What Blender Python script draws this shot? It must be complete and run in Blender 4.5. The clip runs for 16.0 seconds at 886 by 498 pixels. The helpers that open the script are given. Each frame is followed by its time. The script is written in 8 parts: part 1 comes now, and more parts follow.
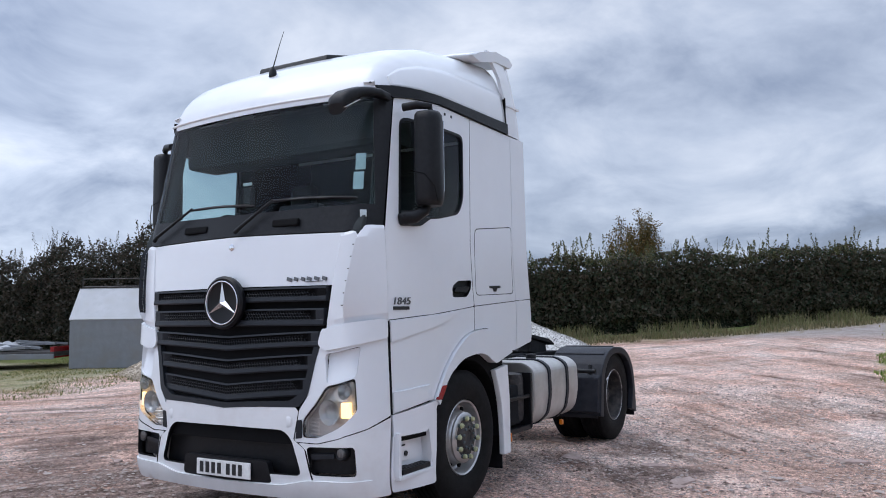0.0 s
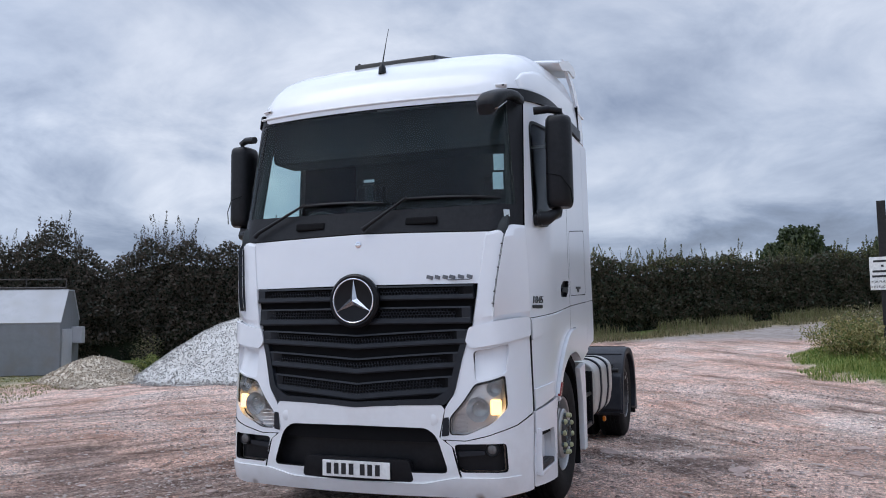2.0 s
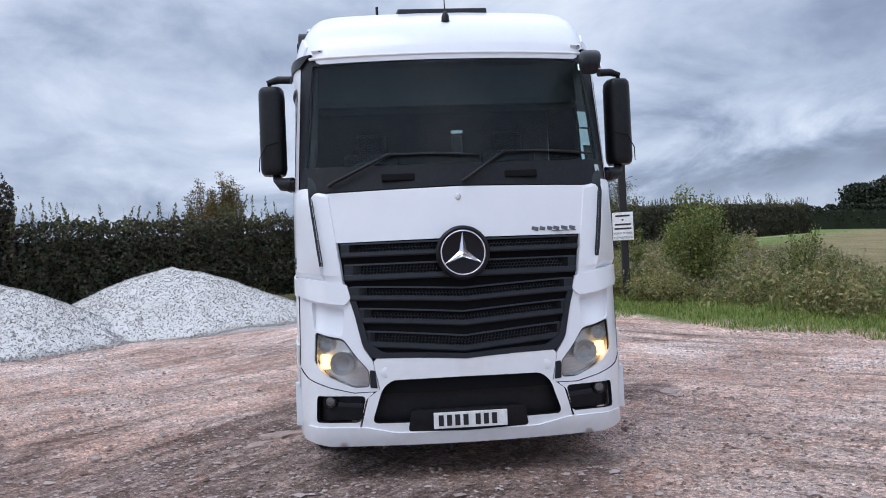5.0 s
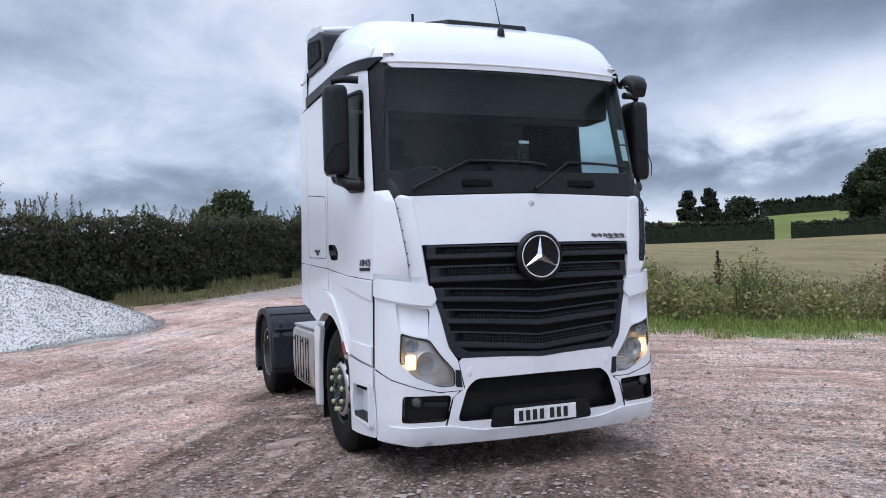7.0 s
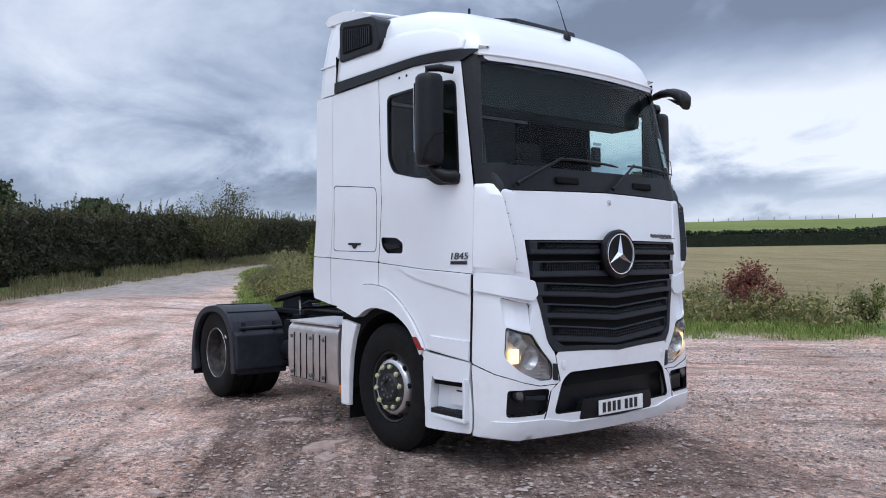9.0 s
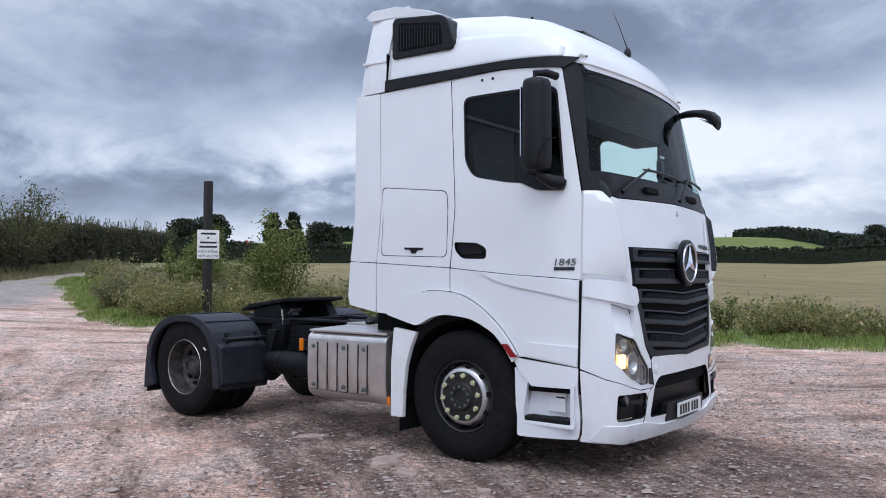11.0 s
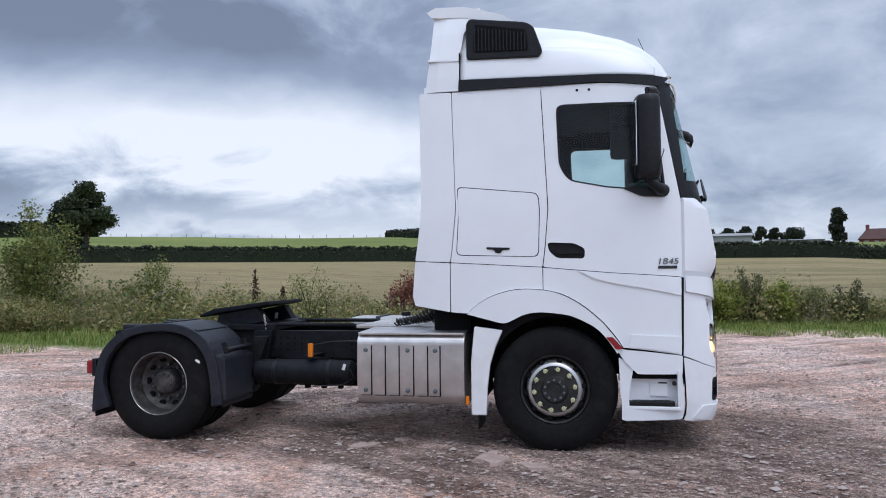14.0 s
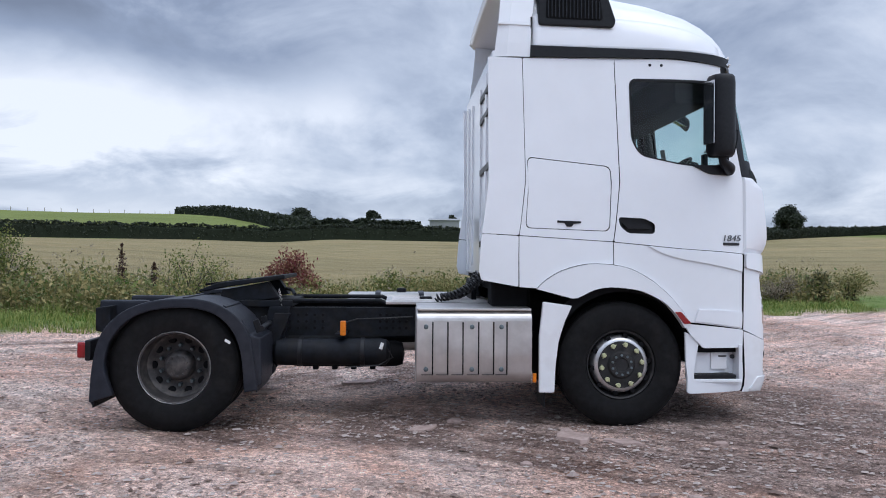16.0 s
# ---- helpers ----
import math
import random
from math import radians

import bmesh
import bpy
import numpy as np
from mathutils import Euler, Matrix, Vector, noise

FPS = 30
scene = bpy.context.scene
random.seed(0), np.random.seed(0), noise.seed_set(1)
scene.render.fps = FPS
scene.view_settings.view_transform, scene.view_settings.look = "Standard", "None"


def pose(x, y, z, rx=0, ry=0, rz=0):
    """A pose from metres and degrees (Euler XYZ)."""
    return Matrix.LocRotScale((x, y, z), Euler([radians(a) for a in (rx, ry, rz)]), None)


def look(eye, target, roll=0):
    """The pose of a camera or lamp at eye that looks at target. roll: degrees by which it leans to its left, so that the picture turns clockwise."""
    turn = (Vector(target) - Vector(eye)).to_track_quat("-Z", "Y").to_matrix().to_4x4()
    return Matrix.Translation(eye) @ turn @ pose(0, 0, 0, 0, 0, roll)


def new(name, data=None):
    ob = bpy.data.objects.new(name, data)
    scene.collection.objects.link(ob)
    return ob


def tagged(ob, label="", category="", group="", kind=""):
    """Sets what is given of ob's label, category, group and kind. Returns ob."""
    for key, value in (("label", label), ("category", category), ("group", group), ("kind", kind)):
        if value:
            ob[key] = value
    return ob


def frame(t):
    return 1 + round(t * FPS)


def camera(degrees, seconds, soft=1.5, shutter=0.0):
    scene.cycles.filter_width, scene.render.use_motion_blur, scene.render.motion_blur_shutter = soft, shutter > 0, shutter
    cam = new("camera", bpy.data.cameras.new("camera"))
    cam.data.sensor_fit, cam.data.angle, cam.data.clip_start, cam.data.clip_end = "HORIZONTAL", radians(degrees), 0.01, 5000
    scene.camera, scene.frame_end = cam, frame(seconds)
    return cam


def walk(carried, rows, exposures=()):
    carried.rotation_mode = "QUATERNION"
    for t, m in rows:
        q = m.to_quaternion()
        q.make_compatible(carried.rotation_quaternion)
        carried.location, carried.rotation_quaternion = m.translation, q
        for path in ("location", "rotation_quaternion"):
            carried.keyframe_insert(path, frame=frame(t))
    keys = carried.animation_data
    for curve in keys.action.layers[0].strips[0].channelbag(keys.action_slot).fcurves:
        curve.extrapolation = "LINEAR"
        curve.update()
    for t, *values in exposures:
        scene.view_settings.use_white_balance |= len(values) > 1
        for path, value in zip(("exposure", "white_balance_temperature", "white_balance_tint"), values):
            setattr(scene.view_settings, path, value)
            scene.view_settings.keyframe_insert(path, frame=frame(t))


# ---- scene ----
cam = camera(58.7, 16.0, soft=1.0)
PATH = [
    (0, (5.534, 4.233, 1.506), (3.81, 3.231, 1.665), -0.9),
    (0.5, (5.81, 3.927, 1.476), (4.048, 3.0, 1.663), -0.9),
    (1, (6.029, 3.51, 1.463), (4.231, 2.661, 1.673), -0.8),
    (1.5, (6.228, 2.99, 1.46), (4.388, 2.226, 1.661), -0.75),
    (2, (6.446, 2.53, 1.478), (4.573, 1.841, 1.648), -0.8),
    (2.5, (6.6, 2.095, 1.47), (4.702, 1.475, 1.602), -1.2),
    (3, (6.793, 1.617, 1.485), (4.858, 1.119, 1.575), -1.7),
    (3.5, (6.926, 1.088, 1.511), (4.96, 0.729, 1.58), -2.1),
    (4, (6.968, 0.552, 1.54), (4.979, 0.348, 1.593), -2.3),
    (4.2, (6.979, 0.328, 1.524), (4.984, 0.197, 1.573), -2.3),
    (6.3, (6.787, -2.082, 1.541), (4.869, -1.518, 1.573), -2.1),
    (6.5, (6.759, -2.321, 1.532), (4.857, -1.704, 1.568), -1.9),
    (7, (6.615, -2.864, 1.565), (4.76, -2.118, 1.601), -1.8),
    (7.5, (6.354, -3.382, 1.535), (4.551, -2.518, 1.576), -1.7),
    (8, (6.087, -3.89, 1.541), (4.352, -2.896, 1.582), -1.4),
    (8.5, (5.741, -4.362, 1.528), (4.08, -3.249, 1.57), -1.0),
    (9, (5.421, -4.872, 1.529), (3.845, -3.64, 1.567), -0.5),
    (9.2, (5.302, -5.022, 1.512), (3.754, -3.757, 1.565), -0.2),
    (11.3, (3.394, -6.613, 1.473), (2.263, -4.965, 1.545), 0.5),
    (11.5, (3.198, -6.761, 1.482), (2.112, -5.083, 1.557), 0.8),
    (12, (2.638, -7.063, 1.479), (1.666, -5.317, 1.551), 0.9),
    (12.5, (2.115, -7.36, 1.484), (1.265, -5.551, 1.558), 0.7),
    (13, (1.546, -7.585, 1.478), (0.836, -5.716, 1.552), 0.1),
    (13.5, (1.01, -7.79, 1.472), (0.449, -5.871, 1.547), -0.3),
    (14, (0.441, -7.924, 1.488), (0.033, -5.967, 1.554), -0.5),
    (14.5, (-0.144, -7.967, 1.49), (-0.406, -5.985, 1.543), -0.6),
    (15, (-0.753, -7.974, 1.487), (-0.869, -5.978, 1.526), -0.3),
    (15.5, (-1.326, -7.867, 1.455), (-1.325, -5.867, 1.477), 0.0),
    (16, (-1.891, -7.734, 1.415), (-1.777, -5.737, 1.434), 0.4),
]
EXPOSURE = [(0, 0.01), (1, -0.07), (1.5, -0.13), (2, -0.10), (3, 0.0), (4, 0.05), (6.3, 0.10), (9, 0.04), (12, 0.03), (14, -0.01), (15, -0.02), (16, 0.02)]
walk(cam, [(t, look(eye, target, roll)) for t, eye, target, roll in PATH], EXPOSURE)

# ---- light ----
world = bpy.data.worlds.new("overcast_sky")
scene.world = world
world.use_nodes = True
wn, wl = world.node_tree.nodes, world.node_tree.links
wn.clear()


def wnode(kind, **values):
    n = wn.new(kind)
    for key, value in values.items():
        if key in n.inputs:
            n.inputs[key].default_value = value
    return n


SUN_EL, SUN_AZ = radians(60), radians(-48)   # azimuth in the plan, from +x towards +y
sky = wn.new("ShaderNodeTexSky")
sky.sky_type, sky.sun_disc = "NISHITA", False
sky.sun_elevation, sky.sun_rotation = SUN_EL, radians(90) - SUN_AZ
coord = wn.new("ShaderNodeTexCoord")
split = wn.new("ShaderNodeSeparateXYZ")
wl.new(coord.outputs["Generated"], split.inputs[0])


def wmath(op, a, b=None, clamp=False):
    n = wn.new("ShaderNodeMath")
    n.operation, n.use_clamp = op, clamp
    for i, v in enumerate((a, b)):
        if v is None:
            continue
        if isinstance(v, (int, float)):
            n.inputs[i].default_value = v
        else:
            wl.new(v, n.inputs[i])
    return n.outputs[0]


up = wmath("MAXIMUM", split.outputs[2], 0.0)
flat = wmath("ADD", up, 0.36)
cu, cv = wmath("DIVIDE", split.outputs[0], flat), wmath("DIVIDE", split.outputs[1], flat)
join = wn.new("ShaderNodeCombineXYZ")
wl.new(cu, join.inputs[0]), wl.new(cv, join.inputs[1])
join.inputs[2].default_value = 4.3
big = wnode("ShaderNodeTexNoise", Scale=1.05, Detail=6.0, Roughness=0.56, Distortion=0.35)
fine = wnode("ShaderNodeTexNoise", Scale=3.0, Detail=7.0, Roughness=0.58, Distortion=0.4)
wl.new(join.outputs[0], big.inputs["Vector"]), wl.new(join.outputs[0], fine.inputs["Vector"])
cover = wmath("ADD", wmath("MULTIPLY", wmath("SUBTRACT", big.outputs[0], 0.5), 0.62), wmath("MULTIPLY", wmath("SUBTRACT", fine.outputs[0], 0.5), 0.52))
# broad cloud banks and breaks: azimuth in the plan, height over the horizon, their reach, and how much paler they are
azim = wmath("MULTIPLY", wmath("ARCTAN2", split.outputs[1], split.outputs[0]), 180 / math.pi)
azim = wmath("ADD", azim, wmath("MULTIPLY", wmath("LESS_THAN", azim, 0.0), 360.0))
elev = wmath("MULTIPLY", wmath("ARCSINE", split.outputs[2]), 180 / math.pi)
azim = wmath("ADD", azim, wmath("MULTIPLY", wmath("SUBTRACT", big.outputs[0], 0.5), 26.0))
elev = wmath("ADD", elev, wmath("MULTIPLY", wmath("SUBTRACT", fine.outputs[0], 0.5), 9.0))
BANKS = [(222, 15, 16, 8, 0.14), (205, 21, 12, 5, 0.05), (182, 17, 12, 4, -0.05), (186, 6, 14, 3, 0.05), (160, 13, 12, 5, 0.10), (163, 4, 20, 2.2, -0.10),
         (139, 5.6, 13, 1.9, -0.20), (122, 5.4, 9, 1.4, -0.07), (134, 17, 12, 4, -0.14), (116, 17.2, 16, 3.6, -0.24), (101, 13.5, 6, 2.6, -0.10), (99, 8.3, 4, 1.0, -0.06),
         (122, 9.6, 22, 2.7, 0.20), (106, 7.6, 12, 2.2, 0.12), (93, 10, 9, 3.5, 0.10), (92, 5.5, 10, 1.4, 0.08), (75, 14, 9, 3.5, -0.05), (70, 8, 14, 3.5, 0.06), (110, 3.0, 34, 1.0, 0.12)]
for az, el, waz, wel, k in BANKS:
    u = wmath("DIVIDE", wmath("SUBTRACT", azim, az), waz)
    v = wmath("DIVIDE", wmath("SUBTRACT", elev, el), wel)
    near = wmath("EXPONENT", wmath("MULTIPLY", wmath("ADD", wmath("MULTIPLY", u, u), wmath("MULTIPLY", v, v)), -1.0))
    cover = wmath("ADD", cover, wmath("MULTIPLY", near, k))
cover = wmath("ADD", cover, 0.5)
ramp = wn.new("ShaderNodeValToRGB")
wl.new(cover, ramp.inputs[0])
els = ramp.color_ramp.elements
els[0].position, els[0].color = 0.30, (0.165, 0.20, 0.285, 1)
els[1].position, els[1].color = 0.70, (0.72, 0.77, 0.88, 1)
for pos, col in ((0.40, (0.245, 0.30, 0.425, 1)), (0.53, (0.44, 0.505, 0.64, 1))):
    e = els.new(pos)
    e.color = col
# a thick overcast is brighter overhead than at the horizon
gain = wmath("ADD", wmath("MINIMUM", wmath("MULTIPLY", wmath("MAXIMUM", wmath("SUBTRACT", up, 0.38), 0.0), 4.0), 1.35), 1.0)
# and brighter towards the veiled sun, ahead and to the lorry's right
glow = wmath("MULTIPLY", wmath("MAXIMUM", wmath("SUBTRACT", wmath("MULTIPLY", split.outputs[0], 0.66), wmath("MULTIPLY", split.outputs[1], 0.75)), 0.0), 0.75)
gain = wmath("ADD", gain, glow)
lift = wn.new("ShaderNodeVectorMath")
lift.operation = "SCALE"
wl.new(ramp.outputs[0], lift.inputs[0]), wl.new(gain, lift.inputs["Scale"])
clear = wn.new("ShaderNodeVectorMath")
clear.operation = "SCALE"
wl.new(sky.outputs[0], clear.inputs[0])
clear.inputs["Scale"].default_value = 0.08
blend = wn.new("ShaderNodeMix")
blend.data_type = "VECTOR"
blend.inputs[0].default_value = 0.88
wl.new(clear.outputs[0], blend.inputs[4]), wl.new(lift.outputs[0], blend.inputs[5])
back = wnode("ShaderNodeBackground", Strength=1.26)
wl.new(blend.outputs[1], back.inputs[0])
wout = wn.new("ShaderNodeOutputWorld")
wl.new(back.outputs[0], wout.inputs[0])

sun = new("sun", bpy.data.lights.new("sun", "SUN"))
sun.data.energy, sun.data.angle, sun.data.color = 1.0, radians(40), (1.0, 0.98, 0.95)
sun.matrix_world = look((math.cos(SUN_AZ) * 50, math.sin(SUN_AZ) * 50, 50 * math.tan(SUN_EL)), (0, 0, 0))

# ---- materials ----


def rgb(h):
    """A linear colour from an sRGB hex code."""
    v = [int(h[i:i + 2], 16) / 255 for i in (0, 2, 4)]
    return tuple(c / 12.92 if c < 0.04045 else ((c + 0.055) / 1.055) ** 2.4 for c in v)


def mat(name, col, rough=0.5, metal=0.0, col2=None, scale=8.0, mix=0.5, bump=0.0, bump_scale=60.0, rough_var=0.0, coat=0.0,
        stain=None, stain_scale=1.5, stain_amount=0.0, spec=0.5):
    """A surface with variation at two scales: broad stains, and grain that also gives relief."""
    m = bpy.data.materials.new(name)
    m.use_nodes = True
    n, l = m.node_tree.nodes, m.node_tree.links
    b = n["Principled BSDF"]
    b.inputs["Roughness"].default_value, b.inputs["Metallic"].default_value = rough, metal
    b.inputs["Specular IOR Level"].default_value = spec
    b.inputs["Coat Weight"].default_value = coat
    b.inputs["Coat Roughness"].default_value = 0.08
    tc = n.new("ShaderNodeTexCoord")
    col2 = col2 or tuple(c * 0.8 for c in col)

    def noise_at(s, detail=6.0, rgh=0.6):
        t = n.new("ShaderNodeTexNoise")
        t.inputs["Scale"].default_value, t.inputs["Detail"].default_value, t.inputs["Roughness"].default_value = s, detail, rgh
        l.new(tc.outputs["Object"], t.inputs["Vector"])
        return t

    grain = noise_at(scale)
    r = n.new("ShaderNodeValToRGB")
    r.color_ramp.elements[0].position, r.color_ramp.elements[0].color = 0.5 - mix * 0.3, (*col2, 1)
    r.color_ramp.elements[1].position, r.color_ramp.elements[1].color = 0.5 + mix * 0.3, (*col, 1)
    l.new(grain.outputs[0], r.inputs[0])
    out = r.outputs[0]
    if stain_amount:
        s = noise_at(stain_scale, 4.0)
        rs = n.new("ShaderNodeValToRGB")
        rs.color_ramp.elements[0].position, rs.color_ramp.elements[1].position = 0.48, 0.68
        l.new(s.outputs[0], rs.inputs[0])
        mx = n.new("ShaderNodeMix")
        mx.data_type = "RGBA"
        k = n.new("ShaderNodeMath")
        k.operation = "MULTIPLY"
        k.inputs[1].default_value = stain_amount
        l.new(rs.outputs[0], k.inputs[0]), l.new(k.outputs[0], mx.inputs[0])
        l.new(out, mx.inputs[6])
        mx.inputs[7].default_value = (*stain, 1)
        out = mx.outputs[2]
    l.new(out, b.inputs["Base Color"])
    if rough_var:
        k = n.new("ShaderNodeMapRange")
        k.inputs[3].default_value, k.inputs[4].default_value = max(rough - rough_var, 0.02), rough + rough_var
        l.new(noise_at(scale * 0.5).outputs[0], k.inputs[0])
        l.new(k.outputs[0], b.inputs["Roughness"])
    if bump:
        bp = n.new("ShaderNodeBump")
        bp.inputs["Strength"].default_value, bp.inputs["Distance"].default_value = 1.0, bump
        l.new(noise_at(bump_scale, 4.0).outputs[0], bp.inputs["Height"])
        l.new(bp.outputs[0], b.inputs["Normal"])
    return m


def leaf_mat(name, a, b2, c=None, rough=0.55):
    """Foliage: every leaf takes its own tone, light passes through a little."""
    m = bpy.data.materials.new(name)
    m.use_nodes = True
    n, l = m.node_tree.nodes, m.node_tree.links
    b = n["Principled BSDF"]
    geo = n.new("ShaderNodeNewGeometry")
    r = n.new("ShaderNodeValToRGB")
    r.color_ramp.elements[0].color, r.color_ramp.elements[1].color = (*a, 1), (*b2, 1)
    if c:
        e = r.color_ramp.elements.new(0.93)
        e.color = (*c, 1)
        r.color_ramp.elements[1].position = 0.8
        r.color_ramp.elements[-1].color = (*c, 1)
    l.new(geo.outputs["Random Per Island"], r.inputs[0])
    l.new(r.outputs[0], b.inputs["Base Color"])
    b.inputs["Roughness"].default_value = rough
    b.inputs["Specular IOR Level"].default_value = 0.3
    tr = n.new("ShaderNodeBsdfTranslucent")
    l.new(r.outputs[0], tr.inputs[0])
    mx = n.new("ShaderNodeMixShader")
    mx.inputs[0].default_value = 0.25
    l.new(b.outputs[0], mx.inputs[1]), l.new(tr.outputs[0], mx.inputs[2])
    l.new(mx.outputs[0], n["Material Output"].inputs[0])
    return m


def clear_mat(name):
    """The inner face of a pane: all its gloss is on the outer one."""
    m = bpy.data.materials.new(name)
    m.use_nodes = True
    n, l = m.node_tree.nodes, m.node_tree.links
    n.remove(n["Principled BSDF"])
    l.new(n.new("ShaderNodeBsdfTransparent").outputs[0], n["Material Output"].inputs[0])
    return m


def glass_mat(name, tint, gloss=1.0, rough=0.02):
    m = bpy.data.materials.new(name)
    m.use_nodes = True
    n, l = m.node_tree.nodes, m.node_tree.links
    n.remove(n["Principled BSDF"])
    t, g, f, mx = (n.new(k) for k in ("ShaderNodeBsdfTransparent", "ShaderNodeBsdfGlossy", "ShaderNodeLayerWeight", "ShaderNodeMixShader"))
    t.inputs[0].default_value = (*tint, 1)
    g.inputs["Roughness"].default_value = rough
    f.inputs[0].default_value = 0.5
    p = n.new("ShaderNodeMath")
    p.operation = "POWER"
    p.inputs[1].default_value = 4.5
    l.new(f.outputs["Facing"], p.inputs[0])
    k = n.new("ShaderNodeMath")
    k.operation = "MULTIPLY_ADD"
    k.inputs[1].default_value, k.inputs[2].default_value = 0.75 * gloss, 0.035 * gloss
    l.new(p.outputs[0], k.inputs[0])
    l.new(k.outputs[0], mx.inputs[0])
    l.new(t.outputs[0], mx.inputs[1]), l.new(g.outputs[0], mx.inputs[2])
    l.new(mx.outputs[0], n["Material Output"].inputs[0])
    return m


M_WHITE = mat("white_cab_paint", (0.765, 0.785, 0.815), 0.30, col2=(0.725, 0.745, 0.775), scale=3.0, mix=0.8, coat=0.6,
              stain=(0.58, 0.55, 0.52), stain_scale=2.2, stain_amount=0.05, rough_var=0.06)
M_WHITE2 = mat("white_lower_paint", (0.77, 0.785, 0.805), 0.35, col2=(0.72, 0.73, 0.745), scale=9.0, mix=0.9, coat=0.5,
               stain=(0.42, 0.36, 0.32), stain_scale=3.5, stain_amount=0.16, rough_var=0.08)
M_BLACK = mat("black_plastic", (0.010, 0.011, 0.013), 0.42, col2=(0.006, 0.006, 0.008), scale=30, bump=0.0006, bump_scale=400, rough_var=0.1, spec=0.25)
M_GRILLE = mat("dark_grey_grille", (0.016, 0.019, 0.025), 0.42, col2=(0.010, 0.012, 0.016), scale=14, rough_var=0.1, spec=0.3)
# near black: the shade of gaps, holes and undersides is put into this colour
M_VOID = mat("recess_shade_black", (0.008, 0.008, 0.009), 0.8, scale=10, spec=0.1)
M_FENDER = mat("dark_grey_fender", (0.019, 0.022, 0.031), 0.5, col2=(0.012, 0.014, 0.020), scale=12, bump=0.0008, bump_scale=250,
               stain=(0.05, 0.045, 0.043), stain_scale=3, stain_amount=0.16, rough_var=0.1, spec=0.25)
M_CHASSIS = mat("chassis_paint", (0.010, 0.012, 0.017), 0.6, col2=(0.005, 0.006, 0.007), scale=15, bump=0.001, bump_scale=80,
                stain=(0.032, 0.026, 0.021), stain_scale=5, stain_amount=0.3, spec=0.15)
M_TYRE = mat("tyre_rubber", (0.009, 0.009, 0.010), 0.7, col2=(0.005, 0.005, 0.005), scale=20, bump=0.001, bump_scale=150,
             stain=(0.034, 0.029, 0.027), stain_scale=6, stain_amount=0.18, spec=0.15)
M_RIM = mat("silver_rim", (0.66, 0.66, 0.67), 0.33, 0.8, col2=(0.42, 0.41, 0.40), scale=14, mix=0.9, rough_var=0.12,
            stain=(0.10, 0.085, 0.07), stain_scale=7, stain_amount=0.35)
M_RIMDARK = mat("dirty_rim", (0.085, 0.08, 0.08), 0.55, 0.4, col2=(0.04, 0.038, 0.038), scale=18, mix=0.9,
                stain=(0.16, 0.14, 0.125), stain_scale=9, stain_amount=0.5, spec=0.2)
M_ALU = mat("brushed_aluminium", (0.62, 0.60, 0.585), 0.38, 0.85, col2=(0.50, 0.48, 0.47), scale=6, rough_var=0.08, bump=0.0003, bump_scale=300,
            stain=(0.36, 0.33, 0.31), stain_scale=2.5, stain_amount=0.35)
M_TANK = mat("white_fuel_tank", (0.56, 0.55, 0.53), 0.42, 0.5, col2=(0.45, 0.44, 0.42), scale=5, stain=(0.26, 0.22, 0.19), stain_scale=2.4, stain_amount=0.4)
M_CHROME = mat("chrome", (0.78, 0.78, 0.80), 0.14, 1.0, col2=(0.7, 0.7, 0.72), scale=5)
M_BADGE = mat("badge_black", (0.008, 0.008, 0.010), 0.3, scale=5, spec=0.2)
M_CLEAR = clear_mat("clear_inner_face")
M_GLASS = glass_mat("tinted_windscreen", (0.70, 0.83, 0.83), 0.65)
M_SIDEGLASS = glass_mat("side_glass", (0.74, 0.86, 0.85), 0.8)
M_LENS = glass_mat("clear_lens", (0.86, 0.87, 0.87), 1.3)
M_REFLECT = mat("lamp_reflector", (0.80, 0.80, 0.80), 0.24, 0.7, col2=(0.62, 0.62, 0.63), scale=22)
M_AMBER = mat("amber_plastic", rgb("E07A10"), 0.3, scale=30)
M_RED = mat("red_lens", rgb("8E1A1E"), 0.25, scale=30)
M_INT = mat("cab_interior", (0.040, 0.046, 0.049), 0.8, col2=(0.028, 0.033, 0.035), scale=12, spec=0.2)
M_INTLIGHT = mat("cab_trim_light", (0.105, 0.112, 0.114), 0.85, col2=(0.08, 0.086, 0.088), scale=10, spec=0.2)
M_DASH = mat("dash_top_plastic", (0.16, 0.155, 0.14), 0.75, col2=(0.11, 0.105, 0.095), scale=14, spec=0.2)
M_SEAT = mat("seat_cloth", (0.035, 0.037, 0.04), 0.9, scale=60)
M_PLATE = mat("plate_white", (0.80, 0.80, 0.79), 0.4, scale=20, stain=(0.5, 0.46, 0.42), stain_scale=8, stain_amount=0.2)
M_INK = mat("black_ink", (0.012, 0.012, 0.014), 0.5, scale=30)
M_PAPER = mat("pale_sticker", (0.55, 0.63, 0.66), 0.6, scale=30)
M_YELLOW = mat("faded_yellow_plastic", (0.52, 0.53, 0.30), 0.6, col2=(0.36, 0.36, 0.22), scale=40)
M_BOLT = mat("worn_steel_bolt", (0.16, 0.20, 0.21), 0.5, 0.6, col2=(0.09, 0.11, 0.12), scale=40)
M_ROPE = mat("coiled_hose", (0.015, 0.015, 0.016), 0.5, scale=30)
M_STEEL = mat("painted_grey_steel", (0.20, 0.212, 0.228), 0.55, col2=(0.16, 0.17, 0.182), scale=5, mix=0.9,
              stain=(0.17, 0.15, 0.13), stain_scale=1.6, stain_amount=0.4, bump=0.002, bump_scale=12)
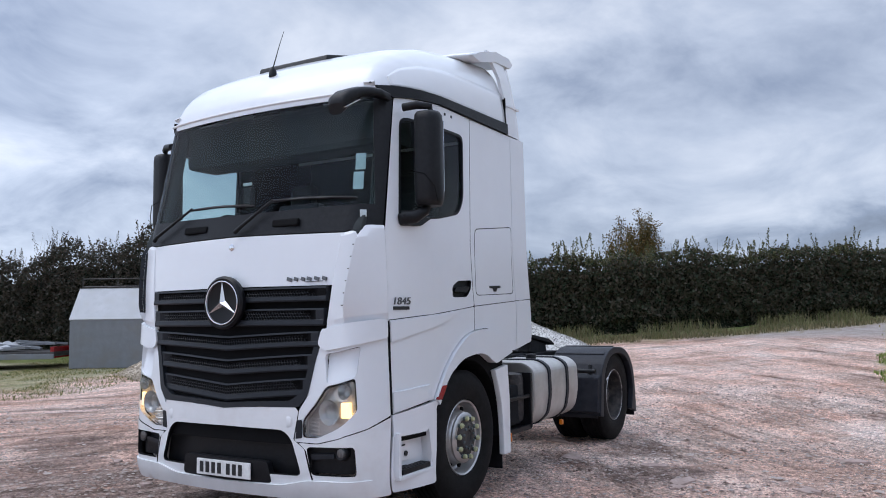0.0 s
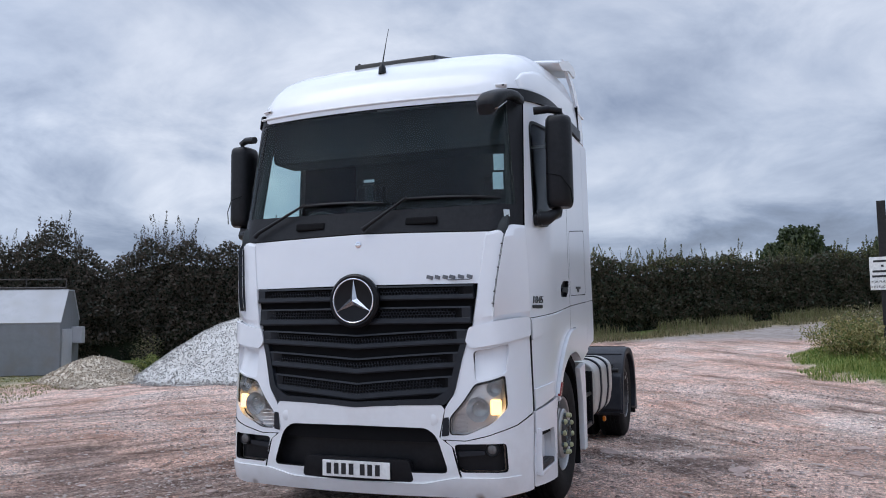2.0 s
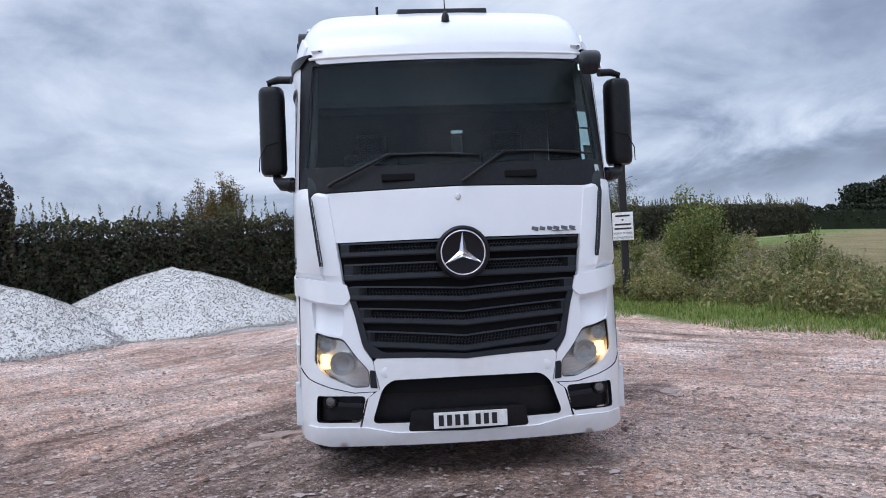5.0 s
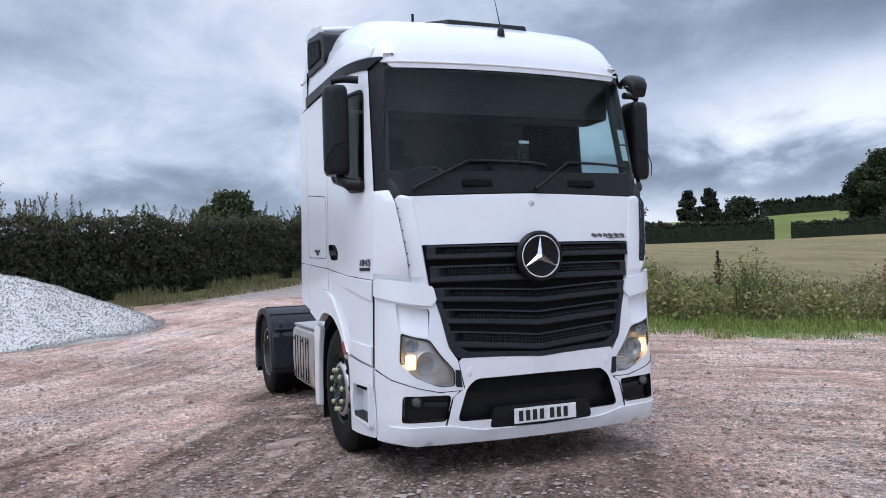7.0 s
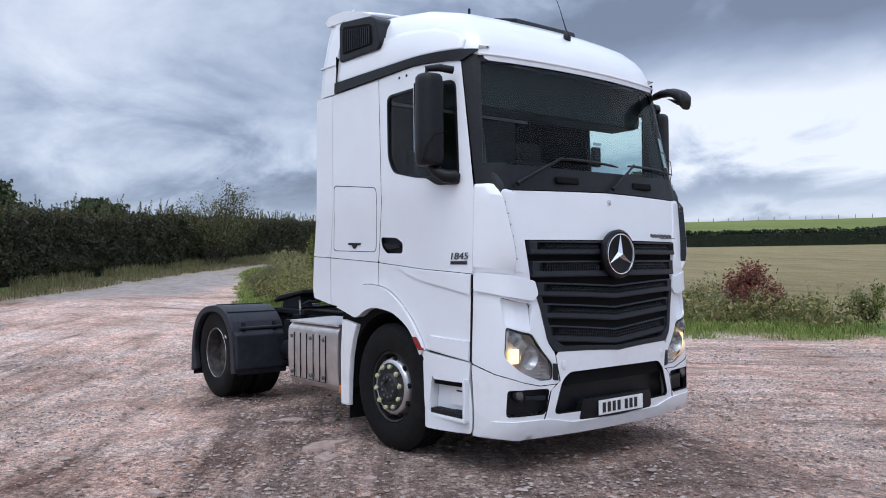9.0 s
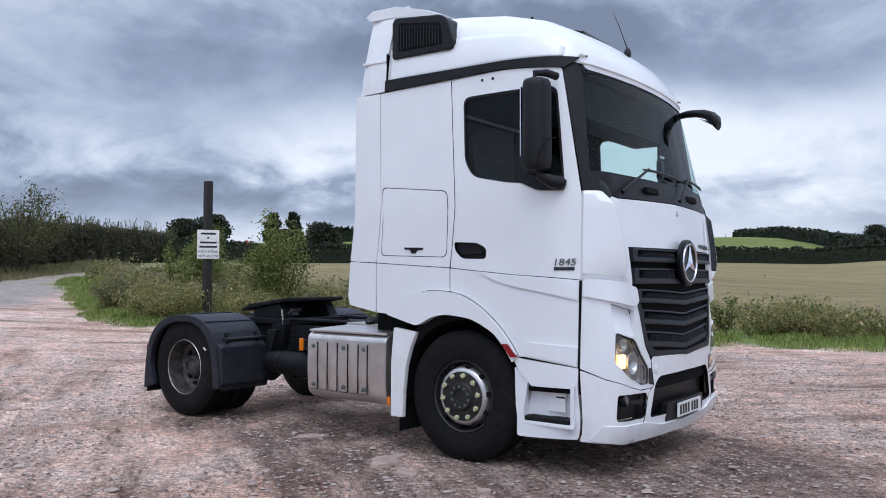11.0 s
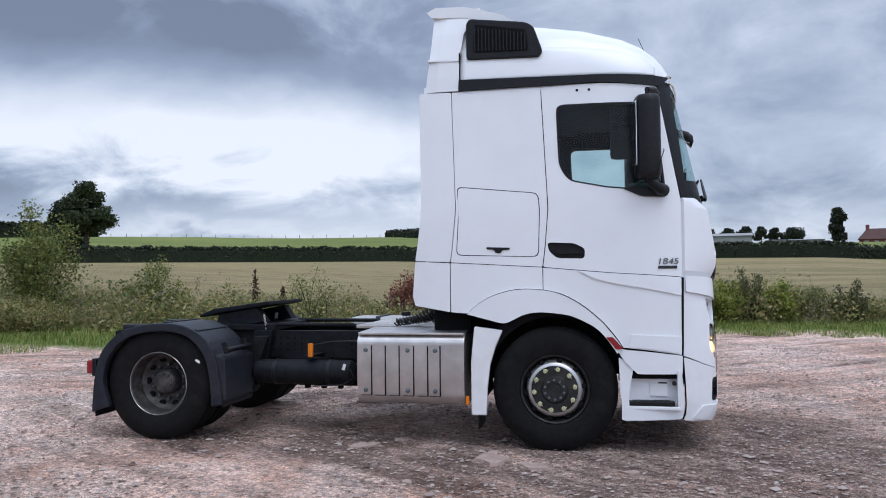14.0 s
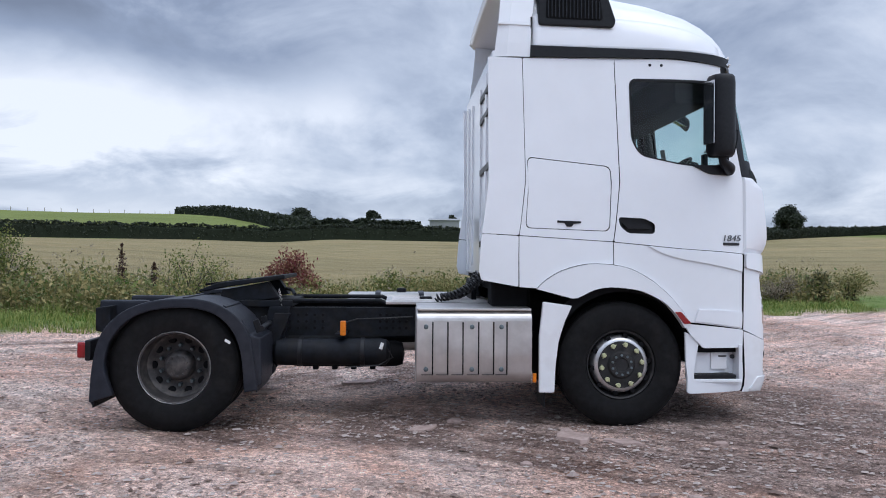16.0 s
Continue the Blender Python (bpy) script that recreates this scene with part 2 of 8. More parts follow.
M_STEELPALE = mat("pale_steel_lid", (0.46, 0.475, 0.50), 0.5, col2=(0.40, 0.41, 0.43), scale=4, stain=(0.3, 0.28, 0.26), stain_scale=2, stain_amount=0.35)
M_WOODDARK = mat("dark_stained_post", (0.022, 0.020, 0.020), 0.85, col2=(0.012, 0.011, 0.011), scale=25, bump=0.004, bump_scale=30)
M_STONE = mat("pale_stone", (0.46, 0.35, 0.31), 0.9, col2=(0.24, 0.17, 0.145), scale=12, mix=0.9, bump=0.006, bump_scale=30)
M_HEAP = mat("white_limestone_gravel", (0.66, 0.645, 0.62), 0.95, col2=(0.56, 0.545, 0.52), scale=40, mix=0.9, bump=0.006, bump_scale=60,
             stain=(0.40, 0.36, 0.32), stain_scale=0.9, stain_amount=0.25)
M_RUBBLE = mat("buff_rubble", (0.70, 0.62, 0.51), 0.95, col2=(0.54, 0.47, 0.38), scale=9, mix=0.9, bump=0.008, bump_scale=30)
M_BARK = mat("bark", (0.055, 0.045, 0.036), 0.95, col2=(0.03, 0.025, 0.02), scale=14, bump=0.01, bump_scale=30)
M_HEDGE = leaf_mat("hedge_leaves", (0.030, 0.052, 0.026), (0.085, 0.128, 0.056), (0.085, 0.068, 0.045))
M_SHOOT = leaf_mat("hedge_shoots", (0.04, 0.06, 0.024), (0.10, 0.135, 0.05), (0.14, 0.13, 0.055))
M_BUSH = leaf_mat("dark_bush_leaves", (0.028, 0.038, 0.026), (0.075, 0.092, 0.055), (0.085, 0.065, 0.05))
M_TREE = leaf_mat("tree_leaves", (0.026, 0.036, 0.018), (0.066, 0.086, 0.036))
M_YOUNG = leaf_mat("sapling_leaves", (0.04, 0.085, 0.018), (0.15, 0.225, 0.05), (0.22, 0.23, 0.065))
M_LIME = leaf_mat("bright_leaves", (0.055, 0.10, 0.018), (0.18, 0.275, 0.042), (0.29, 0.31, 0.06))
M_BIRCH = leaf_mat("autumn_leaves", (0.07, 0.07, 0.025), (0.15, 0.12, 0.04), (0.19, 0.11, 0.04))
M_REDLEAF = leaf_mat("crimson_leaves", (0.17, 0.028, 0.045), (0.43, 0.075, 0.11), (0.24, 0.12, 0.07))
M_GRASS = leaf_mat("verge_grass", (0.065, 0.150, 0.018), (0.19, 0.345, 0.05), (0.31, 0.33, 0.10))
M_STRAW = leaf_mat("dry_grass", (0.20, 0.16, 0.09), (0.42, 0.345, 0.22), (0.16, 0.17, 0.07))
M_WEED = leaf_mat("verge_weeds", (0.060, 0.115, 0.022), (0.20, 0.315, 0.060), (0.34, 0.28, 0.12))
M_SEED = leaf_mat("pale_seedheads", (0.09, 0.07, 0.042), (0.23, 0.185, 0.12), (0.36, 0.31, 0.23))
M_FOOT = leaf_mat("hedge_foot_grass", (0.055, 0.068, 0.027), (0.15, 0.165, 0.07), (0.30, 0.25, 0.14))
M_DOCK = leaf_mat("dock_seedheads", (0.035, 0.018, 0.012), (0.09, 0.045, 0.03))
M_FARHEDGE = leaf_mat("far_hedge_leaves", (0.020, 0.027, 0.018), (0.042, 0.052, 0.030))
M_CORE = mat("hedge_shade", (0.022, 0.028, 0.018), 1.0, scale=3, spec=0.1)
M_BRICK = mat("red_brick_house", (0.17, 0.052, 0.04), 0.85, scale=0.8)
M_ROOF = mat("house_roof_tiles", (0.085, 0.042, 0.038), 0.85, scale=0.8)
M_RIMBLACK = mat("sooty_rim", (0.022, 0.021, 0.022), 0.6, 0.2, col2=(0.012, 0.012, 0.012), scale=18, stain=(0.08, 0.07, 0.065), stain_scale=8, stain_amount=0.3)
M_SHED = mat("pale_shed", (0.27, 0.28, 0.29), 0.7, scale=0.3)
M_REDPAINT = mat("red_painted_boards", (0.42, 0.06, 0.05), 0.7, scale=2)
M_DARKCHROME = mat("weathered_chrome_letters", (0.17, 0.175, 0.185), 0.32, 0.9, col2=(0.11, 0.115, 0.125), scale=30)
M_FOGGLASS = mat("unlit_fog_glass", (0.20, 0.20, 0.20), 0.25, 0.6, col2=(0.10, 0.10, 0.105), scale=60)

# ---- building helpers ----
from mathutils.geometry import delaunay_2d_cdt


def thing(name, label, category, at=(0, 0, 0), rz=0.0, group="", kind=""):
    e = new(name)
    e.empty_display_size = 0.3
    e.matrix_world = pose(*at, 0, 0, rz)
    return tagged(e, label, category, group, kind)


def part(name, bm, material, parent=None, label="", smooth=None):
    """Links a bmesh as one mesh object, under a thing or a part."""
    me = bpy.data.meshes.new(name)
    if smooth is not None:
        for f in bm.faces:
            f.smooth = smooth
    bm.to_mesh(me)
    bm.free()
    for m in material if isinstance(material, (list, tuple)) else [material]:
        me.materials.append(m)
    ob = new(name, me)
    if parent is not None:
        ob.parent = parent
    return tagged(ob, label)


def raw(name, verts, faces, material, parent=None, label="", smooth=False):
    me = bpy.data.meshes.new(name)
    me.from_pydata([tuple(v) for v in verts], [], faces)
    if smooth:
        me.polygons.foreach_set("use_smooth", [True] * len(me.polygons))
    me.materials.append(material)
    ob = new(name, me)
    if parent is not None:
        ob.parent = parent
    return tagged(ob, label)


def bevelled(bm, width, segs=2, angle=30):
    edges = [e for e in bm.edges if len(e.link_faces) == 2 and e.calc_face_angle(0) > radians(angle)]
    if width and edges:
        bmesh.ops.bevel(bm, geom=edges, offset=width, segments=segs, profile=0.6, affect="EDGES", clamp_overlap=True)
    return bm


def box(size, at=(0, 0, 0), bevel=0.01, rot=None, bm=None, segs=2):
    """A box of that size round a centre, with rounded edges."""
    b = bmesh.new()
    bmesh.ops.create_cube(b, size=1.0, matrix=Matrix.Diagonal((*size, 1)))
    bevelled(b, bevel, segs)
    m = Matrix.Translation(at) @ (rot.to_4x4() if rot is not None else Matrix())
    b.transform(m)
    return merge(bm, b)


def merge(bm, b):
    if bm is None:
        return b
    me = bpy.data.meshes.new("tmp")
    b.to_mesh(me)
    b.free()
    bm.from_mesh(me)
    bpy.data.meshes.remove(me)
    return bm


def prism(pts, a, b, axis="y", bevel=0.0, bm=None, segs=2):
    """A polygon drawn in (x, z), (x, y) or (y, z), drawn out along the axis from a to b."""
    q = bmesh.new()

    def place(p, k):
        return {"y": (p[0], k, p[1]), "z": (p[0], p[1], k), "x": (k, p[0], p[1])}[axis]
    va = [q.verts.new(place(p, a)) for p in pts]
    vb = [q.verts.new(place(p, b)) for p in pts]
    q.faces.new(va), q.faces.new(vb[::-1])
    n = len(pts)
    for i in range(n):
        q.faces.new((va[i], vb[i], vb[(i + 1) % n], va[(i + 1) % n]))
    bmesh.ops.recalc_face_normals(q, faces=q.faces)
    bevelled(q, bevel, segs)
    return merge(bm, q)


def lathe(profile, segs=48, axis="y", at=(0, 0, 0), bm=None, closed=False, cap=True):
    """Turns a profile of (radius, along) round an axis."""
    q = bmesh.new()
    rings = []
    for r, h in profile:
        ring = []
        for i in range(segs):
            c, s = r * math.cos(2 * math.pi * i / segs), r * math.sin(2 * math.pi * i / segs)
            ring.append(q.verts.new({"y": (c, h, s), "z": (c, s, h), "x": (h, c, s)}[axis]))
        rings.append(ring)
    pairs = list(zip(rings, rings[1:])) + ([(rings[-1], rings[0])] if closed else [])
    for a, b in pairs:
        for i in range(segs):
            q.faces.new((a[i], a[(i + 1) % segs], b[(i + 1) % segs], b[i]))
    if not closed and cap:
        q.faces.new(rings[0]), q.faces.new(rings[-1][::-1])
    bmesh.ops.recalc_face_normals(q, faces=q.faces)
    for f in q.faces:
        f.smooth = True
    for e in q.edges:
        if len(e.link_faces) == 2 and e.calc_face_angle(0) > radians(40):
            e.smooth = False
    q.transform(Matrix.Translation(at))
    return merge(bm, q)


def tube(points, radius, segs=8, bm=None, cap=True):
    """A round bar along points; radius may be one per point."""
    q = bmesh.new()
    pts = [Vector(p) for p in points]
    rs = radius if isinstance(radius, (list, tuple)) else [radius] * len(pts)
    rings, ref = [], Vector((0.31, 0.17, 0.93)).normalized()
    for i, p in enumerate(pts):
        d = (pts[min(i + 1, len(pts) - 1)] - pts[max(i - 1, 0)]).normalized()
        if abs(d.dot(ref)) > 0.95:
            ref = Vector((0.9, 0.3, 0.1)).normalized()
        s = d.cross(ref).normalized()
        t = s.cross(d)
        rings.append([q.verts.new(p + rs[i] * (s * math.cos(2 * math.pi * k / segs) + t * math.sin(2 * math.pi * k / segs))) for k in range(segs)])
    for a, b in zip(rings, rings[1:]):
        for k in range(segs):
            q.faces.new((a[k], a[(k + 1) % segs], b[(k + 1) % segs], b[k]))
    if cap:
        q.faces.new(rings[0][::-1]), q.faces.new(rings[-1])
    for f in q.faces:
        f.smooth = len(f.verts) == 4 and segs > 4
    bmesh.ops.recalc_face_normals(q, faces=q.faces)
    for e in q.edges:
        if len(e.link_faces) == 2 and e.calc_face_angle(0) > radians(60):
            e.smooth = False
    return merge(bm, q)


def inside(p, poly):
    hit = False
    for (x1, y1), (x2, y2) in zip(poly, poly[1:] + poly[:1]):
        if (y1 > p[1]) != (y2 > p[1]) and p[0] < (x2 - x1) * (p[1] - y1) / (y2 - y1) + x1:
            hit = not hit
    return hit


def rounded(poly, radius, segs=4):
    """The polygon with its corners rounded."""
    out, n = [], len(poly)
    for i in range(n):
        a, b, c = (Vector(poly[k % n][:2]) for k in (i - 1, i, i + 1))
        u, v = a - b, c - b
        r = min(radius, u.length * 0.45, v.length * 0.45)
        p, q = b + u.normalized() * r, b + v.normalized() * r
        for k in range(segs + 1):
            t = k / segs
            out.append(tuple(p * (1 - t) ** 2 + b * 2 * t * (1 - t) + q * t * t))
    return out


def resample(poly, step):
    out = []
    for a, b in zip(poly, poly[1:] + poly[:1]):
        n = max(1, int(math.hypot(b[0] - a[0], b[1] - a[1]) / step))
        out += [(a[0] + (b[0] - a[0]) * i / n, a[1] + (b[1] - a[1]) * i / n) for i in range(n)]
    return out


def skin(poly, surface, depth=0.02, holes=(), step=0.06, lift=0.0, edge=0.0, bm=None):
    """A sheet with thickness cut to a polygon (with holes) in the two parameters of a surface, which gives a place and a normal."""
    loops = [resample(poly, step)] + [resample(h, step) for h in holes]
    pts, edges = [], []
    for lp in loops:
        k = len(pts)
        pts += lp
        edges += [(k + i, k + (i + 1) % len(lp)) for i in range(len(lp))]
    rim = len(pts)
    if edge > 0:   # a second ring just inside the border carries the chamfer
        for n_lp, lp in enumerate(loops):
            area = sum(a[0] * b[1] - b[0] * a[1] for a, b in zip(lp, lp[1:] + lp[:1]))
            turn = (1 if area > 0 else -1) * (1 if n_lp == 0 else -1)
            first = last = None
            for i in range(len(lp)):
                a, b, c = Vector(lp[i - 1]), Vector(lp[i]), Vector(lp[(i + 1) % len(lp)])
                d = (c - a)
                if d.length > 1e-6:
                    d.normalize()
                    q = b + Vector((-d.y, d.x)) * turn * edge * 1.3
                    if inside(q, loops[0]) and not any(inside(q, h) for h in loops[1:]):
                        pts.append((q.x, q.y))
                        if last is not None and (Vector(pts[last]) - q).length < 3 * step:
                            edges.append((last, len(pts) - 1))
                        first, last = (len(pts) - 1 if first is None else first), len(pts) - 1
            if first is not None and last != first and (Vector(pts[first]) - Vector(pts[last])).length < 3 * step:
                edges.append((last, first))
    us, vs = [p[0] for p in loops[0]], [p[1] for p in loops[0]]
    nu, nv = int((max(us) - min(us)) / step), int((max(vs) - min(vs)) / step)
    for i in range(1, nu + 1):
        for j in range(1, nv + 1):
            p = (min(us) + (max(us) - min(us)) * i / (nu + 1) + 1e-4 * j, min(vs) + (max(vs) - min(vs)) * j / (nv + 1))
            if inside(p, loops[0]) and not any(inside(p, h) for h in loops[1:]):
                if min((p[0] - q[0]) ** 2 + (p[1] - q[1]) ** 2 for q in pts[:rim]) > (0.4 * step) ** 2:
                    pts.append(p)
    vo, _, fo, *_ = delaunay_2d_cdt([Vector(p) for p in pts], edges, [], 0, 1e-6)
    tris = []
    for f in fo:
        c = (sum(vo[i].x for i in f) / 3, sum(vo[i].y for i in f) / 3)
        if inside(c, loops[0]) and not any(inside(c, h) for h in loops[1:]):
            tris.append(f)
    q = bmesh.new()
    front, back = [], []
    count = {}
    for f in tris:
        for i in range(3):
            key = frozenset((f[i], f[(i + 1) % 3]))
            count[key] = count.get(key, 0) + 1
    border = {i for key, c in count.items() if c == 1 for i in key}
    for i, v in enumerate(vo):
        p, nrm = surface(v.x, v.y)
        front.append(q.verts.new(p + nrm * (lift - (edge if i in border else 0))))
        back.append(q.verts.new(p + nrm * (lift - depth)))
    for f in tris:
        a = [front[i] for i in f]
        n0 = (a[1].co - a[0].co).cross(a[2].co - a[0].co)
        same = n0.dot(surface(vo[f[0]].x, vo[f[0]].y)[1]) > 0
        order = f if same else f[::-1]
        ns = [surface(vo[i].x, vo[i].y)[1] for i in f]
        q.faces.new([front[i] for i in order]).smooth = edge > 0 or min(ns[0].dot(ns[1]), ns[1].dot(ns[2])) < 0.99998
        bf = q.faces.new([back[i] for i in order[::-1]])
        bf.smooth, bf.material_index = True, 1
        for i in range(3):
            x, y = order[i], order[(i + 1) % 3]
            if count[frozenset((x, y))] == 1:
                rf = q.faces.new((front[y], front[x], back[x], back[y]))
                rf.smooth, rf.material_index = False, 1
    q.normal_update()
    for e in q.edges:
        if len(e.link_faces) == 2 and e.calc_face_angle(0) > radians(26):
            e.smooth = False
    lone = [v for v in q.verts if not v.link_faces]
    bmesh.ops.delete(q, geom=lone, context="VERTS")
    return merge(bm, q)


def flat_y(y, sign):
    """A flat upright surface across y, in (x, z)."""
    nrm = Vector((0, sign, 0))
    return lambda x, z: (Vector((x, y, z)), nrm)


def lerp_table(table, v):
    if v <= table[0][0]:
        return table[0][1]
    for (a, p), (b, q) in zip(table, table[1:]):
        if v <= b:
            t = (v - a) / (b - a)
            return p + (q - p) * t
    return table[-1][1]


def poly_dist(x, y, line):
    """The distance to a line of points, and the side: positive to its left."""
    best, side = 1e9, 1
    for (ax, ay), (bx, by) in zip(line, line[1:]):
        dx, dy = bx - ax, by - ay
        t = max(0, min(1, ((x - ax) * dx + (y - ay) * dy) / (dx * dx + dy * dy)))
        d = math.hypot(x - ax - t * dx, y - ay - t * dy)
        if d < best:
            best, side = d, 1 if dx * (y - ay) - dy * (x - ax) > 0 else -1
    return best * side


def along(line, s):
    """The point that many metres along a line of points, with its direction."""
    for (ax, ay), (bx, by) in zip(line, line[1:]):
        n = math.hypot(bx - ax, by - ay)
        if s <= n:
            return ax + (bx - ax) * s / n, ay + (by - ay) * s / n, (bx - ax) / n, (by - ay) / n
        s -= n
    return bx, by, (bx - ax) / n, (by - ay) / n


def length(line):
    return sum(math.hypot(b[0] - a[0], b[1] - a[1]) for a, b in zip(line, line[1:]))

# ---- ground ----
VERGE = [(-60, 40), (-45, 25), (-30, 10.6), (-18.5, 5.3), (-14.6, 3.6), (-10.5, 3.8), (-8.6, 5.0), (-7.2, 5.9), (-5.7, 6.7), (-4.3, 7.8), (-2.9, 9.0),
         (-1.0, 10.8), (2.0, 11.8), (7.0, 11.4), (10.6, 11.9), (30, 14), (200, 40)]
HEDGE = [(-4.0, -34), (-8.6, -22), (-10.8, -14.5), (-13.2, -9.5), (-19.6, -4.5), (-24.6, 0.4), (-30, 5.0), (-36, 11.4), (-46, 22.3), (-60, 38)]
BANK = [(-12.0, -11.5), (-8.6, -11.2), (-4.5, -10.2), (-2.2, -10.6), (6, -13), (40, -18)]
RISE = [(0, 0), (14, 0), (60, 1.5), (118, 3.5), (140, 4.3), (255, 14.3), (330, 15.5), (900, 17), (4000, 17)]
TURN = [(-180, 0.45), (-100, 0.1), (0, 0.1), (40, 0.6), (75, 0.72), (96, 0.85), (106, 1.0), (128, 1.0), (150, 0.75), (180, 0.45)]


def smooth01(v):
    v = max(0.0, min(1.0, v))
    return v * v * (3 - 2 * v)


def height(x, y):
    r = math.hypot(x, y)
    turn = math.degrees(math.atan2(y, x))
    h = 0.034 * max(0.0, min(-x - 4.6, 40)) * (1 - smooth01((r - 45) / 65) * smooth01((150 - turn) / 12) * smooth01((turn - 60) / 20))
    h += lerp_table(RISE, r) * lerp_table(TURN, turn)
    h += 0.9 * smooth01((r - 60) / 70) * smooth01((230 - r) / 80) * smooth01((turn - 69) / 6) * smooth01((101 - turn) / 6)
    if r < 60:
        d = poly_dist(x, y, VERGE)
        h += 0.12 * smooth01(d / 0.8) + 0.05 * smooth01((-poly_dist(x, y, BANK)) / 1.0)
        h -= 0.035 * smooth01((-x - 1.2) / 2.2) * smooth01((7.0 - math.hypot(x + 3.7, y)) / 3.0)
        quiet = smooth01((math.hypot(max(abs(x + 1.85) - 2.6, 0), max(abs(y) - 1.0, 0)) - 0.2) / 1.5)
        k = 0.25 + 0.75 * quiet
        h += k * (0.05 * noise.noise((x * 0.35, y * 0.35, 0.3)) + 0.022 * noise.noise((x * 1.1, y * 1.1, 5.1)) + 0.012 * noise.noise((x * 3.4, y * 3.4, 9.7)))
    return h


def ticks(lo, hi, step, far, grow=1.13):
    mid = list(np.arange(lo, hi, step))
    out, s, v = [], step, lo
    while v > -far:
        s *= grow
        v -= s
        out.append(v)
    up, s, v = [], step, mid[-1]
    while v < far:
        s *= grow
        v += s
        up.append(v)
    return out[::-1] + mid + up


gx, gy = ticks(-14, 8.5, 0.11, 3600), ticks(-11, 13.5, 0.11, 3600)
gv = [(x, y, height(x, y)) for y in gy for x in gx]
gf = [(j * len(gx) + i, j * len(gx) + i + 1, (j + 1) * len(gx) + i + 1, (j + 1) * len(gx) + i) for j in range(len(gy) - 1) for i in range(len(gx) - 1)]
zones = {"grass": [], "stubble": [], "pasture": [], "road": [], "mud_and_shade": []}
for x, y, _ in gv:
    r = math.hypot(x, y)
    wob = 0.5 * noise.noise((x * 0.8, y * 0.8, 2.0)) + 0.25 * noise.noise((x * 2.6, y * 2.6, 4.0))
    d = poly_dist(x, y, VERGE) if r < 400 else (1e3 if y > 0 else -1e3)
    dh = poly_dist(x, y, HEDGE) if r < 400 else (1e3 if x < 0 and y < 30 else -1e3)
    db = poly_dist(x, y, BANK) if r < 80 else (-1e3 if y < -20 else 1e3)
    grass = max(smooth01((d + wob) / 0.6), smooth01((dh + 1.9 + wob) / 0.7), smooth01((-db - 0.6 + 1.6 * wob) / 1.4) * 0.62)
    zones["grass"].append(grass)
    # wheels have churned the ground dark round the lorry's front; patches under and beside it also carry its shade
    mud_and_shade = 0.9 * smooth01(1.35 - math.hypot((x - 2.0) / 3.9, (y + 1.6) / 3.5) + 0.5 * wob)
    # these mix mud with the lorry's shadow, painted into the ground colour
    for mx, my, mr in ((1.2, -2.2, 0.55), (-0.5, -1.6, 0.8), (-1.9, -0.9, 0.9), (-3.2, -1.1, 0.6), (-0.68, -2.25, 0.45), (0.2, -3.6, 0.5), (2.6, -3.3, 0.6), (-2.9, 1.6, 0.5), (-1.8, 2.2, 0.5), (-0.4, -4.6, 0.6)):
        mud_and_shade = max(mud_and_shade, smooth01(1.5 - math.hypot(x - mx, y - my) / mr + wob))
    zones["mud_and_shade"].append(mud_and_shade)
    # the stubble runs farther out where its hedge bends away
    edge = 133 + 75 * smooth01((75 - math.degrees(math.atan2(y, x))) / 15)
    zones["stubble"].append(smooth01((d - 3.6 + 2 * wob) / 1.6) if r < edge and dh < 0 else 0.0)
    if -2.6 + wob < dh < 0 and x < -8:
        zones["stubble"][-1] = 0.4
    zones["pasture"].append(smooth01((r - edge) / 3) if r > 100 or dh > 2 else 0.0)
    zones["road"].append(smooth01((dh + 6.8 + wob) / 1.0) * smooth01((-18.0 - x) / 3.0) * (1 - grass) if dh < 0 else 0.0)

M_GROUND = bpy.data.materials.new("gravel_yard_and_fields")
M_GROUND.use_nodes = True
gn, gl = M_GROUND.node_tree.nodes, M_GROUND.node_tree.links
gb = gn["Principled BSDF"]
gtc = gn.new("ShaderNodeTexCoord")


def gnoise(scale, detail=6.0, rough=0.6, stretch=None):
    t = gn.new("ShaderNodeTexNoise")
    t.inputs["Scale"].default_value, t.inputs["Detail"].default_value, t.inputs["Roughness"].default_value = scale, detail, rough
    src = gtc.outputs["Object"]
    if stretch:
        mp = gn.new("ShaderNodeMapping")
        mp.inputs["Rotation"].default_value[2], mp.inputs["Scale"].default_value = stretch[0], stretch[1]
        gl.new(src, mp.inputs[0])
        src = mp.outputs[0]
    gl.new(src, t.inputs["Vector"])
    return t.outputs[0]


def gramp(fac, *stops):
    r = gn.new("ShaderNodeValToRGB")
    while len(r.color_ramp.elements) < len(stops):
        r.color_ramp.elements.new(0.5)
    for e, (p, c) in zip(r.color_ramp.elements, stops):
        e.position, e.color = p, (*c, 1)
    gl.new(fac, r.inputs[0])
    return r.outputs[0]


def gmix(fac, a, b, mode="MIX"):
    m = gn.new("ShaderNodeMix")
    m.data_type, m.blend_type = "RGBA", mode
    for sock, v in ((0, fac), (6, a), (7, b)):
        if isinstance(v, (int, float)):
            m.inputs[sock].default_value = v
        elif isinstance(v, tuple):
            m.inputs[sock].default_value = (*v, 1)
        else:
            gl.new(v, m.inputs[sock])
    return m.outputs[2]


def zone(name):
    a = gn.new("ShaderNodeAttribute")
    a.attribute_name = name
    return a.outputs["Fac"]




